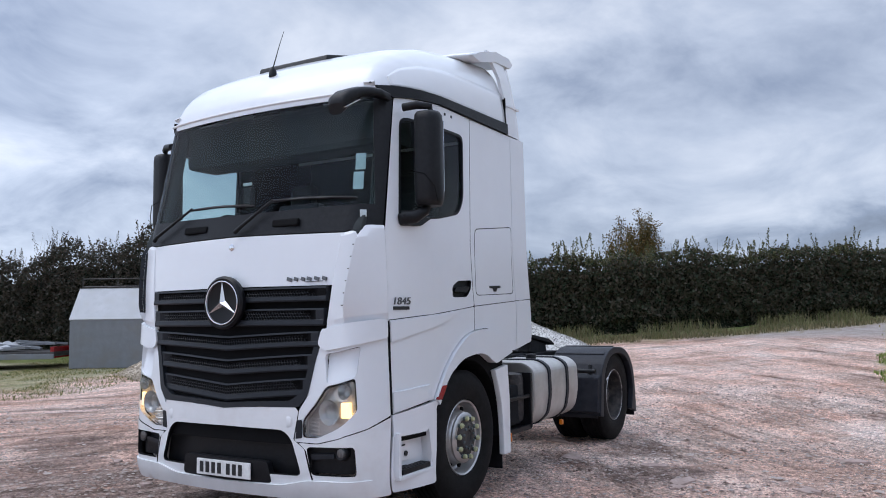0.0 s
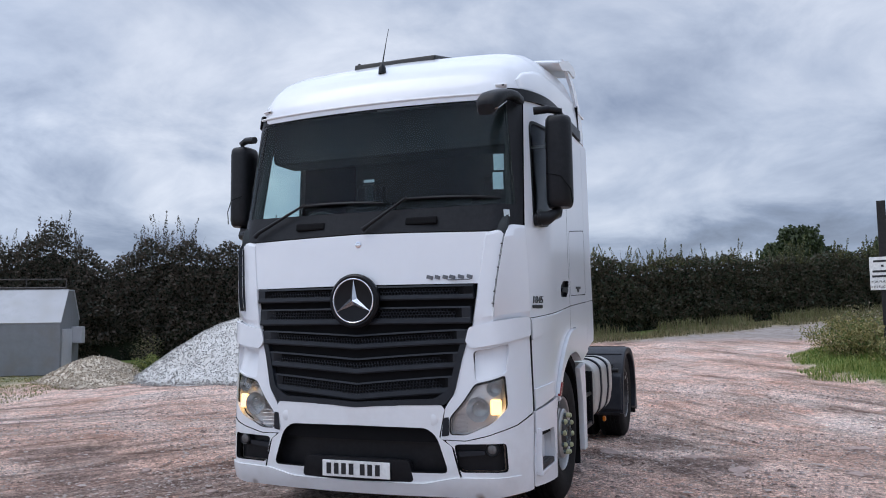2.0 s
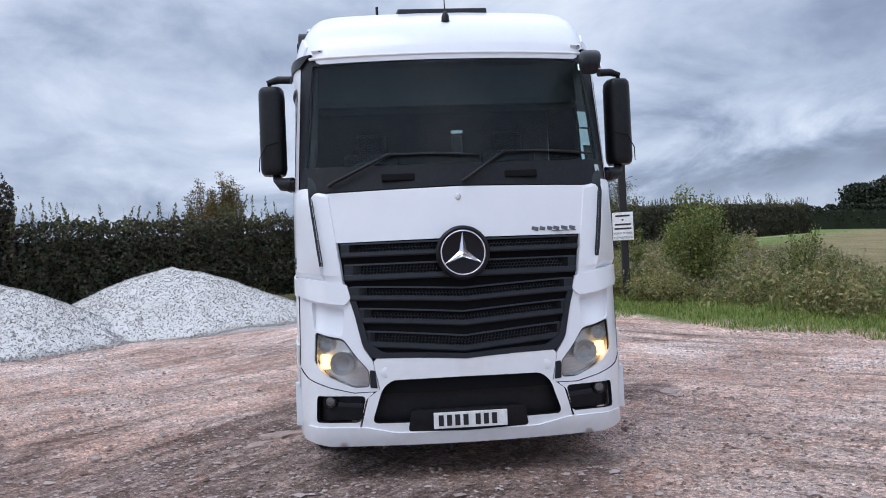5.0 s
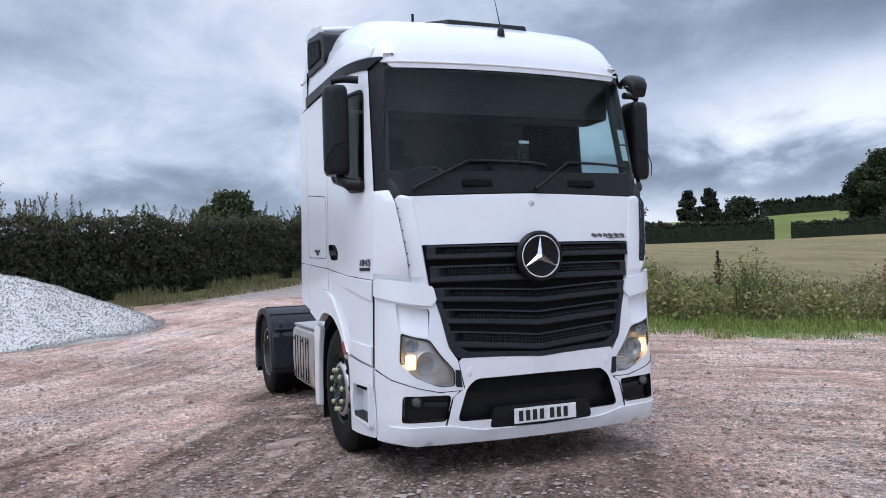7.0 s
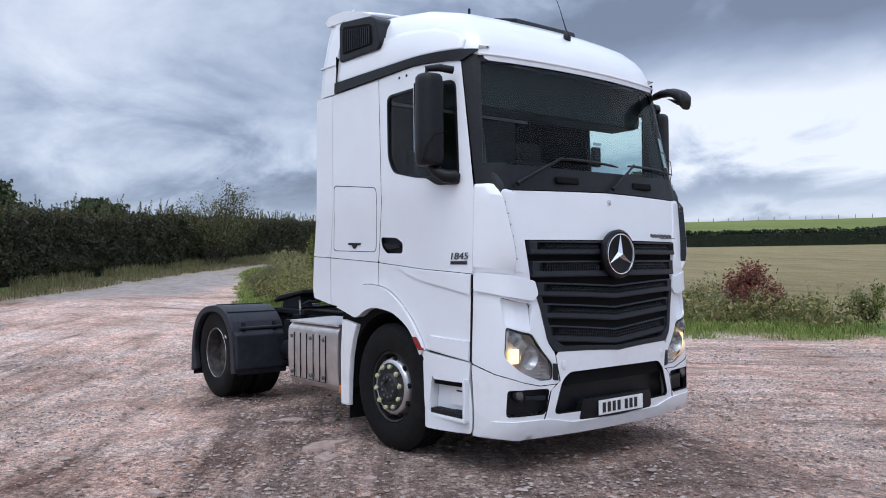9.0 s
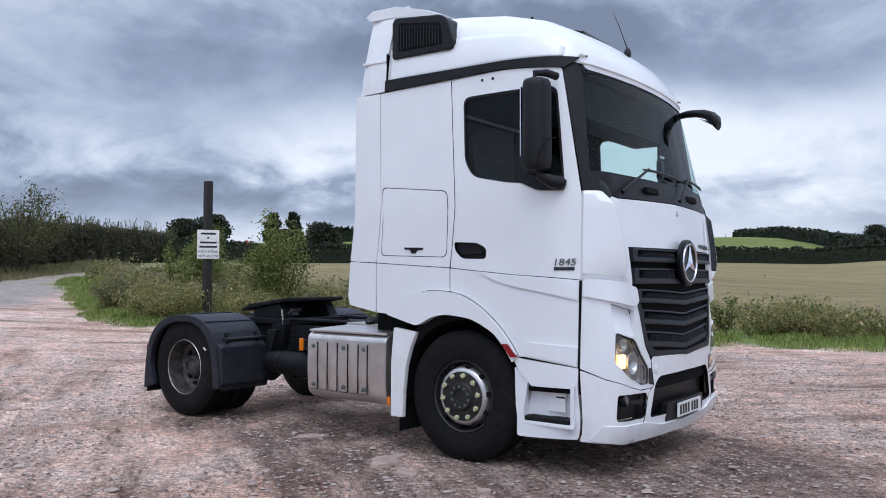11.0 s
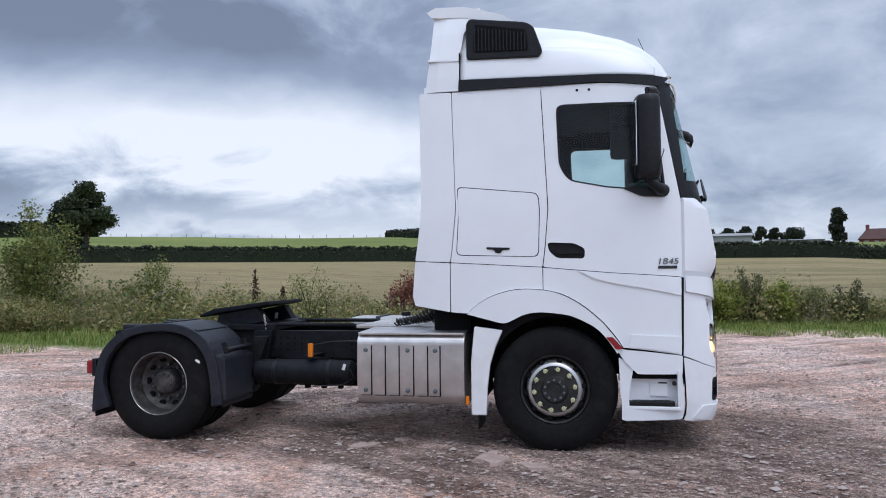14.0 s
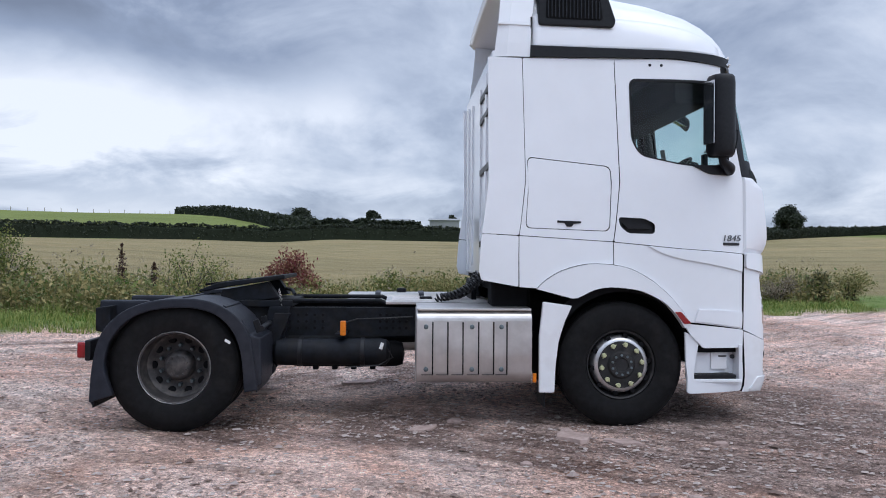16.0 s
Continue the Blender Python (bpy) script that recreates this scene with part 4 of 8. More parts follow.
VNEAR = VERGE[2:15]
rng = np.random.default_rng(21)
pts = [p for p in scatter(VNEAR, -0.35, 3.0, 90000, rng) if p[3] > 0.1 + 0.45 * noise.noise((p[0] * 1.1, p[1] * 1.1, 6.0))]
grass = blades("verge_grass", [p[:3] for p in pts], [rng.uniform(0.06, 0.18) * (0.7 + 0.45 * max(min(p[3], 2.4), 0)) * (1 + 0.6 * noise.noise((p[0] * 1.4, p[1] * 1.4, 2.0))) for p in pts], M_GRASS, width=0.008, lean=0.9, rng=rng)
tagged(grass, "short green grass along the yard's edge", "grass", kind="stuff")
pts = [p for p in scatter(VNEAR, 1.9, 9.0, 36000, rng) if noise.noise((p[0] * 0.6, p[1] * 0.6, 3.3)) > -0.25]
straw = blades("dry_grass", [p[:3] for p in pts], [rng.uniform(0.2, 0.62) * (1 + 0.5 * noise.noise((p[0] * 0.5, p[1] * 0.5, 8.0))) for p in pts], M_STRAW, width=0.005, lean=0.5, rng=rng)
tagged(straw, "straw-coloured dry grass and seed stalks on the verge", "dry grass", kind="stuff")
# brambles and weeds grow in mounds, some topped with pale seedheads
lv, sv, stalks, tall_stalks = [], [], [], []
for p in scatter(VNEAR, 1.4, 6.0, 1700, rng):
    lush = noise.noise((p[0] * 0.32, p[1] * 0.32, 1.3))
    if p[3] < 2.0 and lush < 0.05:
        continue
    hh = (0.42 + 0.60 * max(0.0, 0.45 + lush)) * rng.uniform(0.7, 1.35)
    wide = rng.uniform(0.22, 0.5)
    dry = rng.random() < 0.08
    for _ in range(int(150 * wide / 0.36)):
        q = rng.normal(size=3)
        q /= np.linalg.norm(q)
        k = rng.uniform(0.55, 1.0)
        (sv if dry else lv).append((p[0] + q[0] * wide * k, p[1] + q[1] * wide * k, p[2] + abs(q[2]) * hh * k + 0.02))
    for _ in range(7):
        a = rng.normal(size=2) * wide * 0.6
        stalks.append((p[0] + a[0], p[1] + a[1], p[2]))
        tall_stalks.append(hh * rng.uniform(0.8, 1.35))
        if rng.random() < 0.12:
            for _ in range(9):
                b = rng.normal(size=3) * 0.035
                sv.append((p[0] + a[0] + b[0], p[1] + a[1] + b[1], p[2] + tall_stalks[-1] * 0.92 + b[2]))
for p in scatter(VNEAR, 1.7, 6.2, 30000, rng):
    lv.append((p[0], p[1], p[2] + abs(rng.normal()) * 0.11 * (1 + noise.noise((p[0] * 0.8, p[1] * 0.8, 9.3)))))
weeds = leaf_cloud("verge_weeds", lv, 0.016 + 0.06 * rng.random(len(lv)) ** 2, M_WEED, aspect=2.0, rng=rng)
tagged(weeds, "tangled brambles and weeds along the verge", "weeds", kind="stuff")
seeds = leaf_cloud("seedheads", sv, rng.uniform(0.014, 0.036, len(sv)), M_SEED, rng=rng)
tagged(seeds, "pale brown seedheads and dead leaves among the weeds", "weeds", kind="stuff")
stems = blades("weed_stalks", stalks, tall_stalks, M_STRAW, width=0.004, lean=0.35, rng=rng)
tagged(stems, "thin dry weed stalks on the verge", "weeds", kind="stuff")
# fringe under the hedge, and rough grass by the shed
HN = HEDGE[3:9]
pts = [p for p in scatter(HN, -1.9, 0.3, 26000, rng) if noise.noise((p[0] * 0.9, p[1] * 0.9, 7.7)) > -0.02]
fringe = blades("hedge_grass", [p[:3] for p in pts], [rng.uniform(0.12, 0.30) + (0.35 * rng.random() if p[3] > -0.9 else 0) for p in pts], M_STRAW, width=0.012, lean=0.5, rng=rng)
tagged(fringe, "dry pale grass at the foot of the hedge", "dry grass", kind="stuff")
pts = [p for p in scatter(HN, -2.4, -0.4, 22000, rng) if noise.noise((p[0] * 0.7, p[1] * 0.7, 1.7)) > -0.2]
fr2 = blades("hedge_foot_grass", [p[:3] for p in pts], [rng.uniform(0.06, 0.2) for p in pts], M_FOOT, width=0.012, lean=0.6, rng=rng)
tagged(fr2, "green grass strip along the hedge", "grass", kind="stuff")
pts = [p for p in scatter(BANK[:5], -6.5, 0.1, 42000, rng) if noise.noise((p[0] * 0.8, p[1] * 0.8, 4.4)) > -0.15]
fr3 = blades("bank_grass", [p[:3] for p in pts], [rng.uniform(0.02, 0.075) for p in pts], M_WEED, width=0.008, lean=1.0, rng=rng)
tagged(fr3, "patchy grass round the steel shed", "grass", kind="stuff")


def shrub(name, at, tall, wide, stems, leaves, leaf, material, label, category="shrub", seed=1, low=0.15, arch=0.25, stem_r=0.012, spread=0.10, group=""):
    """A shrub of forking stems that lean outward, with leaves along the upper wood."""
    rng = np.random.default_rng(seed)
    x0, y0 = at
    z0 = height(x0, y0)
    sh = thing(name, label, category, (x0, y0, z0), group=group)
    wood, lv = bmesh.new(), []
    per, leaf = max(int(leaves * 2.7 / stems), 1), leaf * 0.56
    for _ in range(stems):
        a, r = rng.uniform(0, 2 * math.pi), math.sqrt(rng.random()) * wide / 2
        h = tall * (1 - 0.45 * (2 * r / wide) ** 2) * rng.uniform(0.72, 1.08)
        tip = Vector((r * math.cos(a), r * math.sin(a), h))
        foot = Vector((rng.normal() * 0.07 * wide, rng.normal() * 0.07 * wide, -0.05))
        bend = Vector((rng.normal() * arch * 0.2, rng.normal() * arch * 0.2, 0))
        path = [foot.lerp(tip, t) + bend * math.sin(t * math.pi) + Vector((0, 0, arch * 0.25 * math.sin(t * math.pi))) for t in (0, 0.25, 0.5, 0.75, 1)]
        tube(path, [stem_r, stem_r * 0.85, stem_r * 0.65, stem_r * 0.4, stem_r * 0.15], 5, wood, cap=False)
        for _ in range(per):
            t = low + (1 - low) * rng.random() ** 0.8
            k = min(int(t * 4), 3)
            p = path[k].lerp(path[k + 1], t * 4 - k)
            sp = spread * wide * (1.15 - 0.6 * t)
            lv.append((p.x + rng.normal() * sp, p.y + rng.normal() * sp, max(p.z + rng.normal() * sp * 0.8, 0.02)))
    tagged(part("branchwork", wood, M_BARK, sh), kind="stuff")
    leaf_cloud("foliage", lv, rng.uniform(0.6, 1.3, len(lv)) * leaf, material, sh, rng=rng)
    return sh


shrub("shrub", (-4.5, 11.8), 1.35, 1.5, 26, 2600, 0.075, M_REDLEAF, "crimson-leaved dogwood shrub on the verge", seed=2, low=0.25)
shrub("sapling", (-11.7, 7.1), 2.7, 1.7, 22, 4200, 0.070, M_YOUNG, "bushy young willow on the verge behind the post", "sapling", seed=3, spread=0.12)
shrub("sapling", (-10.0, 8.9), 1.75, 1.3, 18, 1800, 0.060, M_YOUNG, "thin young willow bush on the verge", "sapling", seed=4)
shrub("sapling", (-6.3, 9.2), 1.6, 1.9, 22, 900, 0.050, M_YOUNG, "sparse twiggy willow on the verge", "sapling", seed=5, arch=0.5)
shrub("sapling", (-15.2, 6.6), 2.3, 0.9, 8, 900, 0.070, M_YOUNG, "slim yellowing sapling beside the sign post", "sapling", seed=6)
shrub("sapling", (-17.5, 9.5), 2.4, 2.2, 16, 2600, 0.085, M_YOUNG, "broad young willow by the track", "sapling", seed=17)
shrub("bush", (-13.5, 5.0), 0.9, 2.3, 36, 3200, 0.055, M_WEED, "low tangled bramble bush at the sign post's foot", "bush", seed=7)
shrub("bush", (-11.0, 5.9), 0.75, 1.8, 30, 2400, 0.055, M_WEED, "low tangled bramble bush", "bush", seed=8)
shrub("bush", (-16.3, 5.5), 1.0, 1.6, 30, 2200, 0.055, M_STRAW, "pale dry bramble tuft beside the track", "bush", seed=9)
shrub("bush", (3.4, 13.5), 1.15, 1.2, 24, 2000, 0.075, M_LIME, "bright yellow-green leafy bush on the verge", "bush", seed=10)
shrub("bush", (4.7, 13.6), 1.15, 1.1, 22, 1700, 0.075, M_LIME, "bright yellow-green leafy bush on the verge", "bush", seed=11)
shrub("bush", (4.1, 13.9), 1.5, 1.0, 20, 2400, 0.065, M_SHOOT, "dark green pointed bush between brighter ones", "bush", seed=12)
shrub("bush", (2.5, 13.4), 1.05, 0.9, 18, 1500, 0.060, M_YOUNG, "young green bush on the verge", "bush", seed=20)
shrub("bush", (5.6, 13.9), 1.2, 0.9, 16, 1100, 0.055, M_YOUNG, "thin young willow bush on the verge", "bush", seed=21)
shrub("bush", (6.4, 13.6), 1.1, 0.9, 18, 1500, 0.065, M_SHOOT, "dark green young bush on the verge", "bush", seed=13)
shrub("bush", (7.6, 13.7), 1.1, 0.7, 14, 800, 0.055, M_YOUNG, "thin green sapling on the verge", "bush", seed=22)
shrub("bush", (8.7, 13.6), 0.85, 1.2, 20, 1100, 0.050, M_SEED, "pale seedheads of tall dry weeds on the verge", "weed", seed=23)
shrub("bush", (9.8, 13.6), 0.95, 0.8, 18, 1500, 0.060, M_SHOOT, "dark green bush on the verge", "bush", seed=24)
shrub("bush", (11.2, 14.4), 1.0, 1.6, 20, 1300, 0.060, M_WEED, "thin bush of pale seedheads on the verge", "bush", seed=14)
shrub("bush", (-2.2, 12.6), 0.95, 1.0, 14, 900, 0.06, M_YOUNG, "small green bush on the verge", "bush", seed=15)
shrub("bush", (-0.6, 13.0), 0.9, 2.0, 30, 2200, 0.05, M_WEED, "tangle of browning weeds on the verge", "bush", seed=16)
shrub("bush", (-8.9, -10.75), 1.15, 0.9, 30, 300, 0.03, M_STRAW, "dead brown weed clump between heaps", "weed", seed=18, stem_r=0.006)
shrub("bush", (-8.6, -10.3), 0.6, 0.8, 18, 900, 0.05, M_YOUNG, "green weed clump between heaps", "weed", seed=19)
for k, (x, y, tl) in enumerate(((-7.9, 9.8, 1.45), (-7.25, 9.95, 1.05))):
    d = thing("dock_plant", "tall rust-brown dock stalk with green basal leaves", "weed", (x, y, height(x, y)), group="dock plants on the verge")
    st = tube([(0, 0, -0.03), (0.02, 0.01, tl * 0.5), (0, 0.03, tl)], [0.014, 0.010, 0.004], 6)
    part("stalk", st, M_BARK, d)
    r2 = np.random.default_rng(40 + k)
    leaf_cloud("seedhead", [(r2.normal() * 0.055 * (1.2 - t), r2.normal() * 0.055 * (1.2 - t), tl * (0.45 + 0.55 * t)) for t in r2.random(260)], 0.035, M_DOCK, d, rng=r2)
    leaf_cloud("basal_leaves", [(r2.normal() * 0.16, r2.normal() * 0.16, abs(r2.normal()) * 0.22 + 0.05) for _ in range(60)], 0.13, M_GRASS, d, droop=0, aspect=2.6, rng=r2)


def tree(name, at, tall, wide, leaves, leaf, material, label, seed=1, trunk=0.25, bottom=0.25, lobes=30, category="tree", base=None, group="", lobe=0.13):
    """A tree: tapered trunk, limbs to each lobe of the crown, leaves gathered in uneven lobes with gaps."""
    rng = np.random.default_rng(seed)
    z0 = height(*at) if base is None else base
    t = thing(name, label, category, (at[0], at[1], z0), group=group)
    wood, lv = bmesh.new(), []
    top = Vector((rng.normal() * 0.03 * tall, rng.normal() * 0.03 * tall, tall * 0.9))
    tube([(0, 0, -0.3), (0, 0, tall * bottom), top * 0.7, top], [trunk, trunk * 0.8, trunk * 0.4, trunk * 0.08], 8, wood, cap=False)
    for i in range(lobes):
        # lobes lie in an egg-shaped shell, thicker below its middle
        a, u = rng.uniform(0, 2 * math.pi), rng.random() ** 0.85
        zc = tall * (bottom + 0.08 + (0.90 - bottom) * u)
        rr = wide / 2 * math.sin(math.pi * min(0.16 + 0.80 * u, 0.97)) * rng.uniform(0.25, 0.92)
        c = Vector((rr * math.cos(a), rr * math.sin(a), zc))
        size = wide * rng.uniform(0.7, 1.3) * lobe
        if i % 3 == 0:
            tube([(0, 0, max(zc - rr * 1.2, tall * bottom * 0.8)), (c.x * 0.5, c.y * 0.5, zc - rr * 0.35), c], [trunk * 0.3, trunk * 0.16, trunk * 0.04], 5, wood, cap=False)
        n = int(leaves * 2.6 / lobes)
        for q in np.clip(rng.normal(size=(n, 3)), -1.55, 1.55):
            lv.append((c.x + q[0] * size * 0.55, c.y + q[1] * size * 0.55, zc + q[2] * size * 0.42))
    part("trunk", wood, M_BARK, t)
    leaf_cloud("crown", lv, rng.uniform(0.35, 0.85, len(lv)) * leaf, material, t, rng=rng)
    return t


# trees beyond the hedge
shrub("tree", (-48.8, -11.2), 7.0, 3.0, 26, 5200, 0.13, M_BIRCH, "slender birch turning yellow above the hedge", "tree", seed=31, low=0.30, stem_r=0.05, spread=0.10)
shrub("tree", (-50.2, -13.0), 6.6, 2.8, 26, 4600, 0.13, M_BIRCH, "slender birch turning yellow above the hedge", "tree", seed=32, low=0.30, stem_r=0.05, spread=0.10)
shrub("tree", (-35.6, 11.6), 4.8, 4.6, 24, 2300, 0.12, M_SHOOT, "loose young tree rising out of the hedge", "tree", seed=35, low=0.35, stem_r=0.035, spread=0.09)
tree("tree", (-105, 10.9), 8.2, 11.5, 8000, 0.5, M_TREE, "round dark oak beyond the hedge", 33, 0.5, 0.1, lobes=60, lobe=0.17)
tree("tree", (-85, 18.2), 5.9, 6.5, 5000, 0.4, M_TREE, "small round dark tree beyond the hedge", 34, 0.4, 0.1, lobes=40, lobe=0.18)
# the big tree on the rise, in two masses
tree("tree", (-101, 131), 13.4, 9.5, 7000, 0.50, M_TREE, "tall broad ash on the skyline", 36, 0.6, 0.12, lobes=46, lobe=0.14)
tree("tree", (-105.5, 131), 9.8, 8.0, 8000, 0.50, M_FARHEDGE, "dark ivy-clad tree on the skyline", 37, 0.6, 0.02, lobes=50, lobe=0.19)


def far_hedge(az0, az1, r, tall, count, leaf, label, lift=0.0, material=None, steps=14, rag=0.4):
    line = [(r * math.cos(radians(az0 + (az1 - az0) * i / steps)), r * math.sin(radians(az0 + (az1 - az0) * i / steps))) for i in range(steps + 1)]
    return hedge_run("far_hedge", line, lambda s: tall, tall * 0.8, int(count * 2.2), leaf * 0.55, material or M_FARHEDGE, label, ragged=rag, lift=lift)


far_hedge(73, 133, 131, 2.6, 16000, 0.45, "dark clipped hedge at the far side of the stubble field")
far_hedge(134, 152, 120, 3.4, 5000, 0.5, "dark field hedge near the farm")
far_hedge(126.5, 135.5, 250, 4.4, 6000, 0.9, "belt of dark trees along the rise", rag=0.8)
far_hedge(89, 97.5, 158, 3.2, 4500, 0.6, "dark belt of trees behind the field hedge", rag=0.6)
slant = [(r * math.cos(radians(a)), r * math.sin(radians(a))) for a, r in ((96.5, 150), (98.5, 185), (100.5, 220), (102.5, 250), (104.5, 275), (106, 290))]
hedge_run("far_hedge", slant, lambda s: 3.4, 3.4, 9000, 0.55, M_FARHEDGE, "line of dark trees running up over the rise", ragged=0.7)
far_hedge(50, 67.5, 300, 2.6, 4000, 0.8, "distant wood beyond the field", rag=1.0)
slant = [(r * math.cos(radians(a)), r * math.sin(radians(a))) for a, r in ((73, 131), (69.5, 148), (66, 168), (63, 190), (60, 208), (55, 240), (46, 290))]
hedge_run("far_hedge", slant, lambda s: 2.3, 2.0, 14000, 0.26, M_FARHEDGE, "dark hedge running away along the field's edge", ragged=0.5)
for k, (az, r, tl, wd) in enumerate(((144.2, 150, 7.5, 8), (139.9, 150, 9.0, 3.6), (138.5, 152, 9.5, 3.8), (146, 150, 6.5, 8), (136.5, 160, 6.5, 9), (92.3, 300, 6.4, 6), (62.6, 252, 7.2, 8.2), (65.2, 285, 3.8, 9), (97.5, 300, 5.5, 10))):
    tree("tree", (r * math.cos(radians(az)), r * math.sin(radians(az))), tl, wd, 4200, 0.55, M_FARHEDGE, "dark tree on the far skyline", 50 + k, 0.4, 0.04, lobes=40, lobe=0.19, group="trees on the far skyline")
for k, (az, tl, wd) in enumerate(((86.7, 5.4, 5.0), (85.4, 6.0, 5.6), (84.2, 6.2, 4.8), (83.1, 5.9, 5.4), (82.0, 6.0, 6.2), (80.8, 6.2, 6.4), (79.8, 6.2, 5.8), (78.9, 6.1, 5.8), (77.7, 5.4, 10.5))):
    az -= 0.4
    tree("tree", (300 * math.cos(radians(az)), 300 * math.sin(radians(az))), tl, wd * 0.85, 2200, 0.6, M_FARHEDGE, "small dark rounded tree in a row behind the sheds", 80 + k, 0.3, 0.10, lobes=22, lobe=0.19, group="row of trees behind the sheds")
hx, hy = 290 * math.cos(radians(72.1)), 290 * math.sin(radians(72.1))
tree("tree", (235 * math.cos(radians(74.5)), 235 * math.sin(radians(74.5))), 9.8, 4.0, 6000, 0.45, M_FARHEDGE, "narrow dark cypress beside a red house", 70, 0.3, 0.04, lobes=60, lobe=0.24)
house = thing("house", "red brick house with hipped tiled roof across the fields", "house", (hx, hy, height(hx, hy) - 3.5), 165)
part("wall", prism([(-6.5, 0), (6.5, 0), (6.5, 5.0), (-6.5, 5.0)], -4, 4, "y", 0.05), M_BRICK, house)
rf = bmesh.new()
ev = [rf.verts.new(p) for p in ((-7, -4.5, 5), (7, -4.5, 5), (7, 4.5, 5), (-7, 4.5, 5))]
rd = [rf.verts.new(p) for p in ((-2.6, 0, 8.6), (4.2, 0, 8.6))]
for f in ((ev[0], ev[1], rd[1], rd[0]), (ev[1], ev[2], rd[1]), (ev[2], ev[3], rd[0], rd[1]), (ev[3], ev[0], rd[0]), (ev[3], ev[2], ev[1], ev[0])):
    rf.faces.new(f)
hr = part("roof", rf, M_ROOF, house)
for x in (-2.4, 4.0):
    part("chimney", box((1.1, 0.8, 1.8), (x, 0, 9.0), 0.05), M_BRICK, hr)
for x in (-4.5, -1.5, 1.5, 4.5):
    for z in (1.6, 4.0):
        part("window", box((1.3, 0.1, 1.1), (x, 4.02, z), 0.02), M_SHED, house)
        part("window", box((1.3, 0.1, 1.1), (x, -4.02, z), 0.02), M_SHED, house)
for az, r, w, tall, rise in ((82.3, 240, 19.5, 2.3, 0.9), (87.0, 236, 9.0, 2.5, 0.7), (77.2, 262, 16, 0.9, 0.3), (90.9, 290, 14, 2.6, 0.8)):
    x, y = r * math.cos(radians(az)), r * math.sin(radians(az))
    sd = thing("farm_shed", "long low pale farm shed in the distance", "shed", (x, y, height(x, y) - 0.1), az - 90, group="farm sheds")
    part("wall", prism([(-w / 2, 0), (w / 2, 0), (w / 2, tall), (-w / 2, tall)], -4, 4, "y", 0.05), M_SHED, sd)
    part("roof", prism([(-4.6, tall), (4.6, tall), (0, tall + rise)], -w / 2 - 0.4, w / 2 + 0.4, "x", 0.05), M_SHED, sd)
bx, by = 138 * math.cos(radians(142.2)), 138 * math.sin(radians(142.2))
barn = thing("barn", "small white and red shed among trees on the rise", "barn", (bx, by, height(bx, by)), 142 - 90)
part("wall", prism([(-0.9, 0), (0.4, 0), (0.4, 3.6), (-0.9, 3.6)], -1, 1, "y", 0.05), M_SHED, barn)
part("lean_to", prism([(0.4, 0), (1.5, 0), (1.5, 3.3), (0.4, 4.1)], -1, 1, "y", 0.05), M_REDPAINT, barn, "red-painted lean-to")
for az, r in ((70.2, 260), (66.8, 240), (66.0, 260)):
    x, y = r * math.cos(radians(az)), r * math.sin(radians(az))
    pole = part("telegraph_pole", tube([(0, 0, -1), (0, 0, 9)], [0.16, 0.10], 6), M_BARK)
    pole.matrix_world = pose(x, y, height(x, y))
    tagged(pole, "thin wooden telegraph pole on the skyline", "pole", group="telegraph poles")

fv, ff = [], []
for k in range(34):
    a = radians(103 + 1.0 * k)
    x, y = 254 * math.cos(a), 258 * math.sin(a)
    z, b = height(x, y), len(fv)
    fv += [(x + dx, y + dy, z + dz) for dz in (-0.3, 0.85) for dx, dy in ((-0.06, -0.06), (0.06, -0.06), (0.06, 0.06), (-0.06, 0.06))]
    ff += [(b, b + 1, b + 5, b + 4), (b + 1, b + 2, b + 6, b + 5), (b + 2, b + 3, b + 7, b + 6), (b + 3, b, b + 4, b + 7), (b + 4, b + 5, b + 6, b + 7)]
tagged(raw("fence_posts", fv, ff, M_STRAW), "far row of thin wooden fence posts along the rise", "fence", kind="stuff")

# ---- stones on the yard ----


def slab(at, size, seed, label="pale flat stone bedded in the gravel"):
    rng = np.random.default_rng(seed)
    bm = bmesh.new()
    n = 11
    ring0, ring1, ring2 = [], [], []
    for i in range(n):
        a = 2 * math.pi * i / n
        r = 1 + 0.28 * rng.normal() * 0.8
        x, y = size[0] / 2 * r * math.cos(a), size[1] / 2 * r * math.sin(a)
        ring0.append(bm.verts.new((x * 1.08, y * 1.08, -0.03)))
        ring1.append(bm.verts.new((x, y, size[2] * rng.uniform(0.5, 0.9))))
        ring2.append(bm.verts.new((x * 0.6, y * 0.6, size[2] * rng.uniform(0.85, 1.1))))
    for a, b in ((ring0, ring1), (ring1, ring2)):
        for i in range(n):
            bm.faces.new((a[i], a[(i + 1) % n], b[(i + 1) % n], b[i]))
    bm.faces.new(ring2)
    ob = part("stone", bm, M_STONE, smooth=False)
    ob.matrix_world = pose(at[0], at[1], height(*at), 0, 0, math.degrees(rng.uniform(0, 6)))
    return tagged(ob, label, "stone", "stones in the yard")


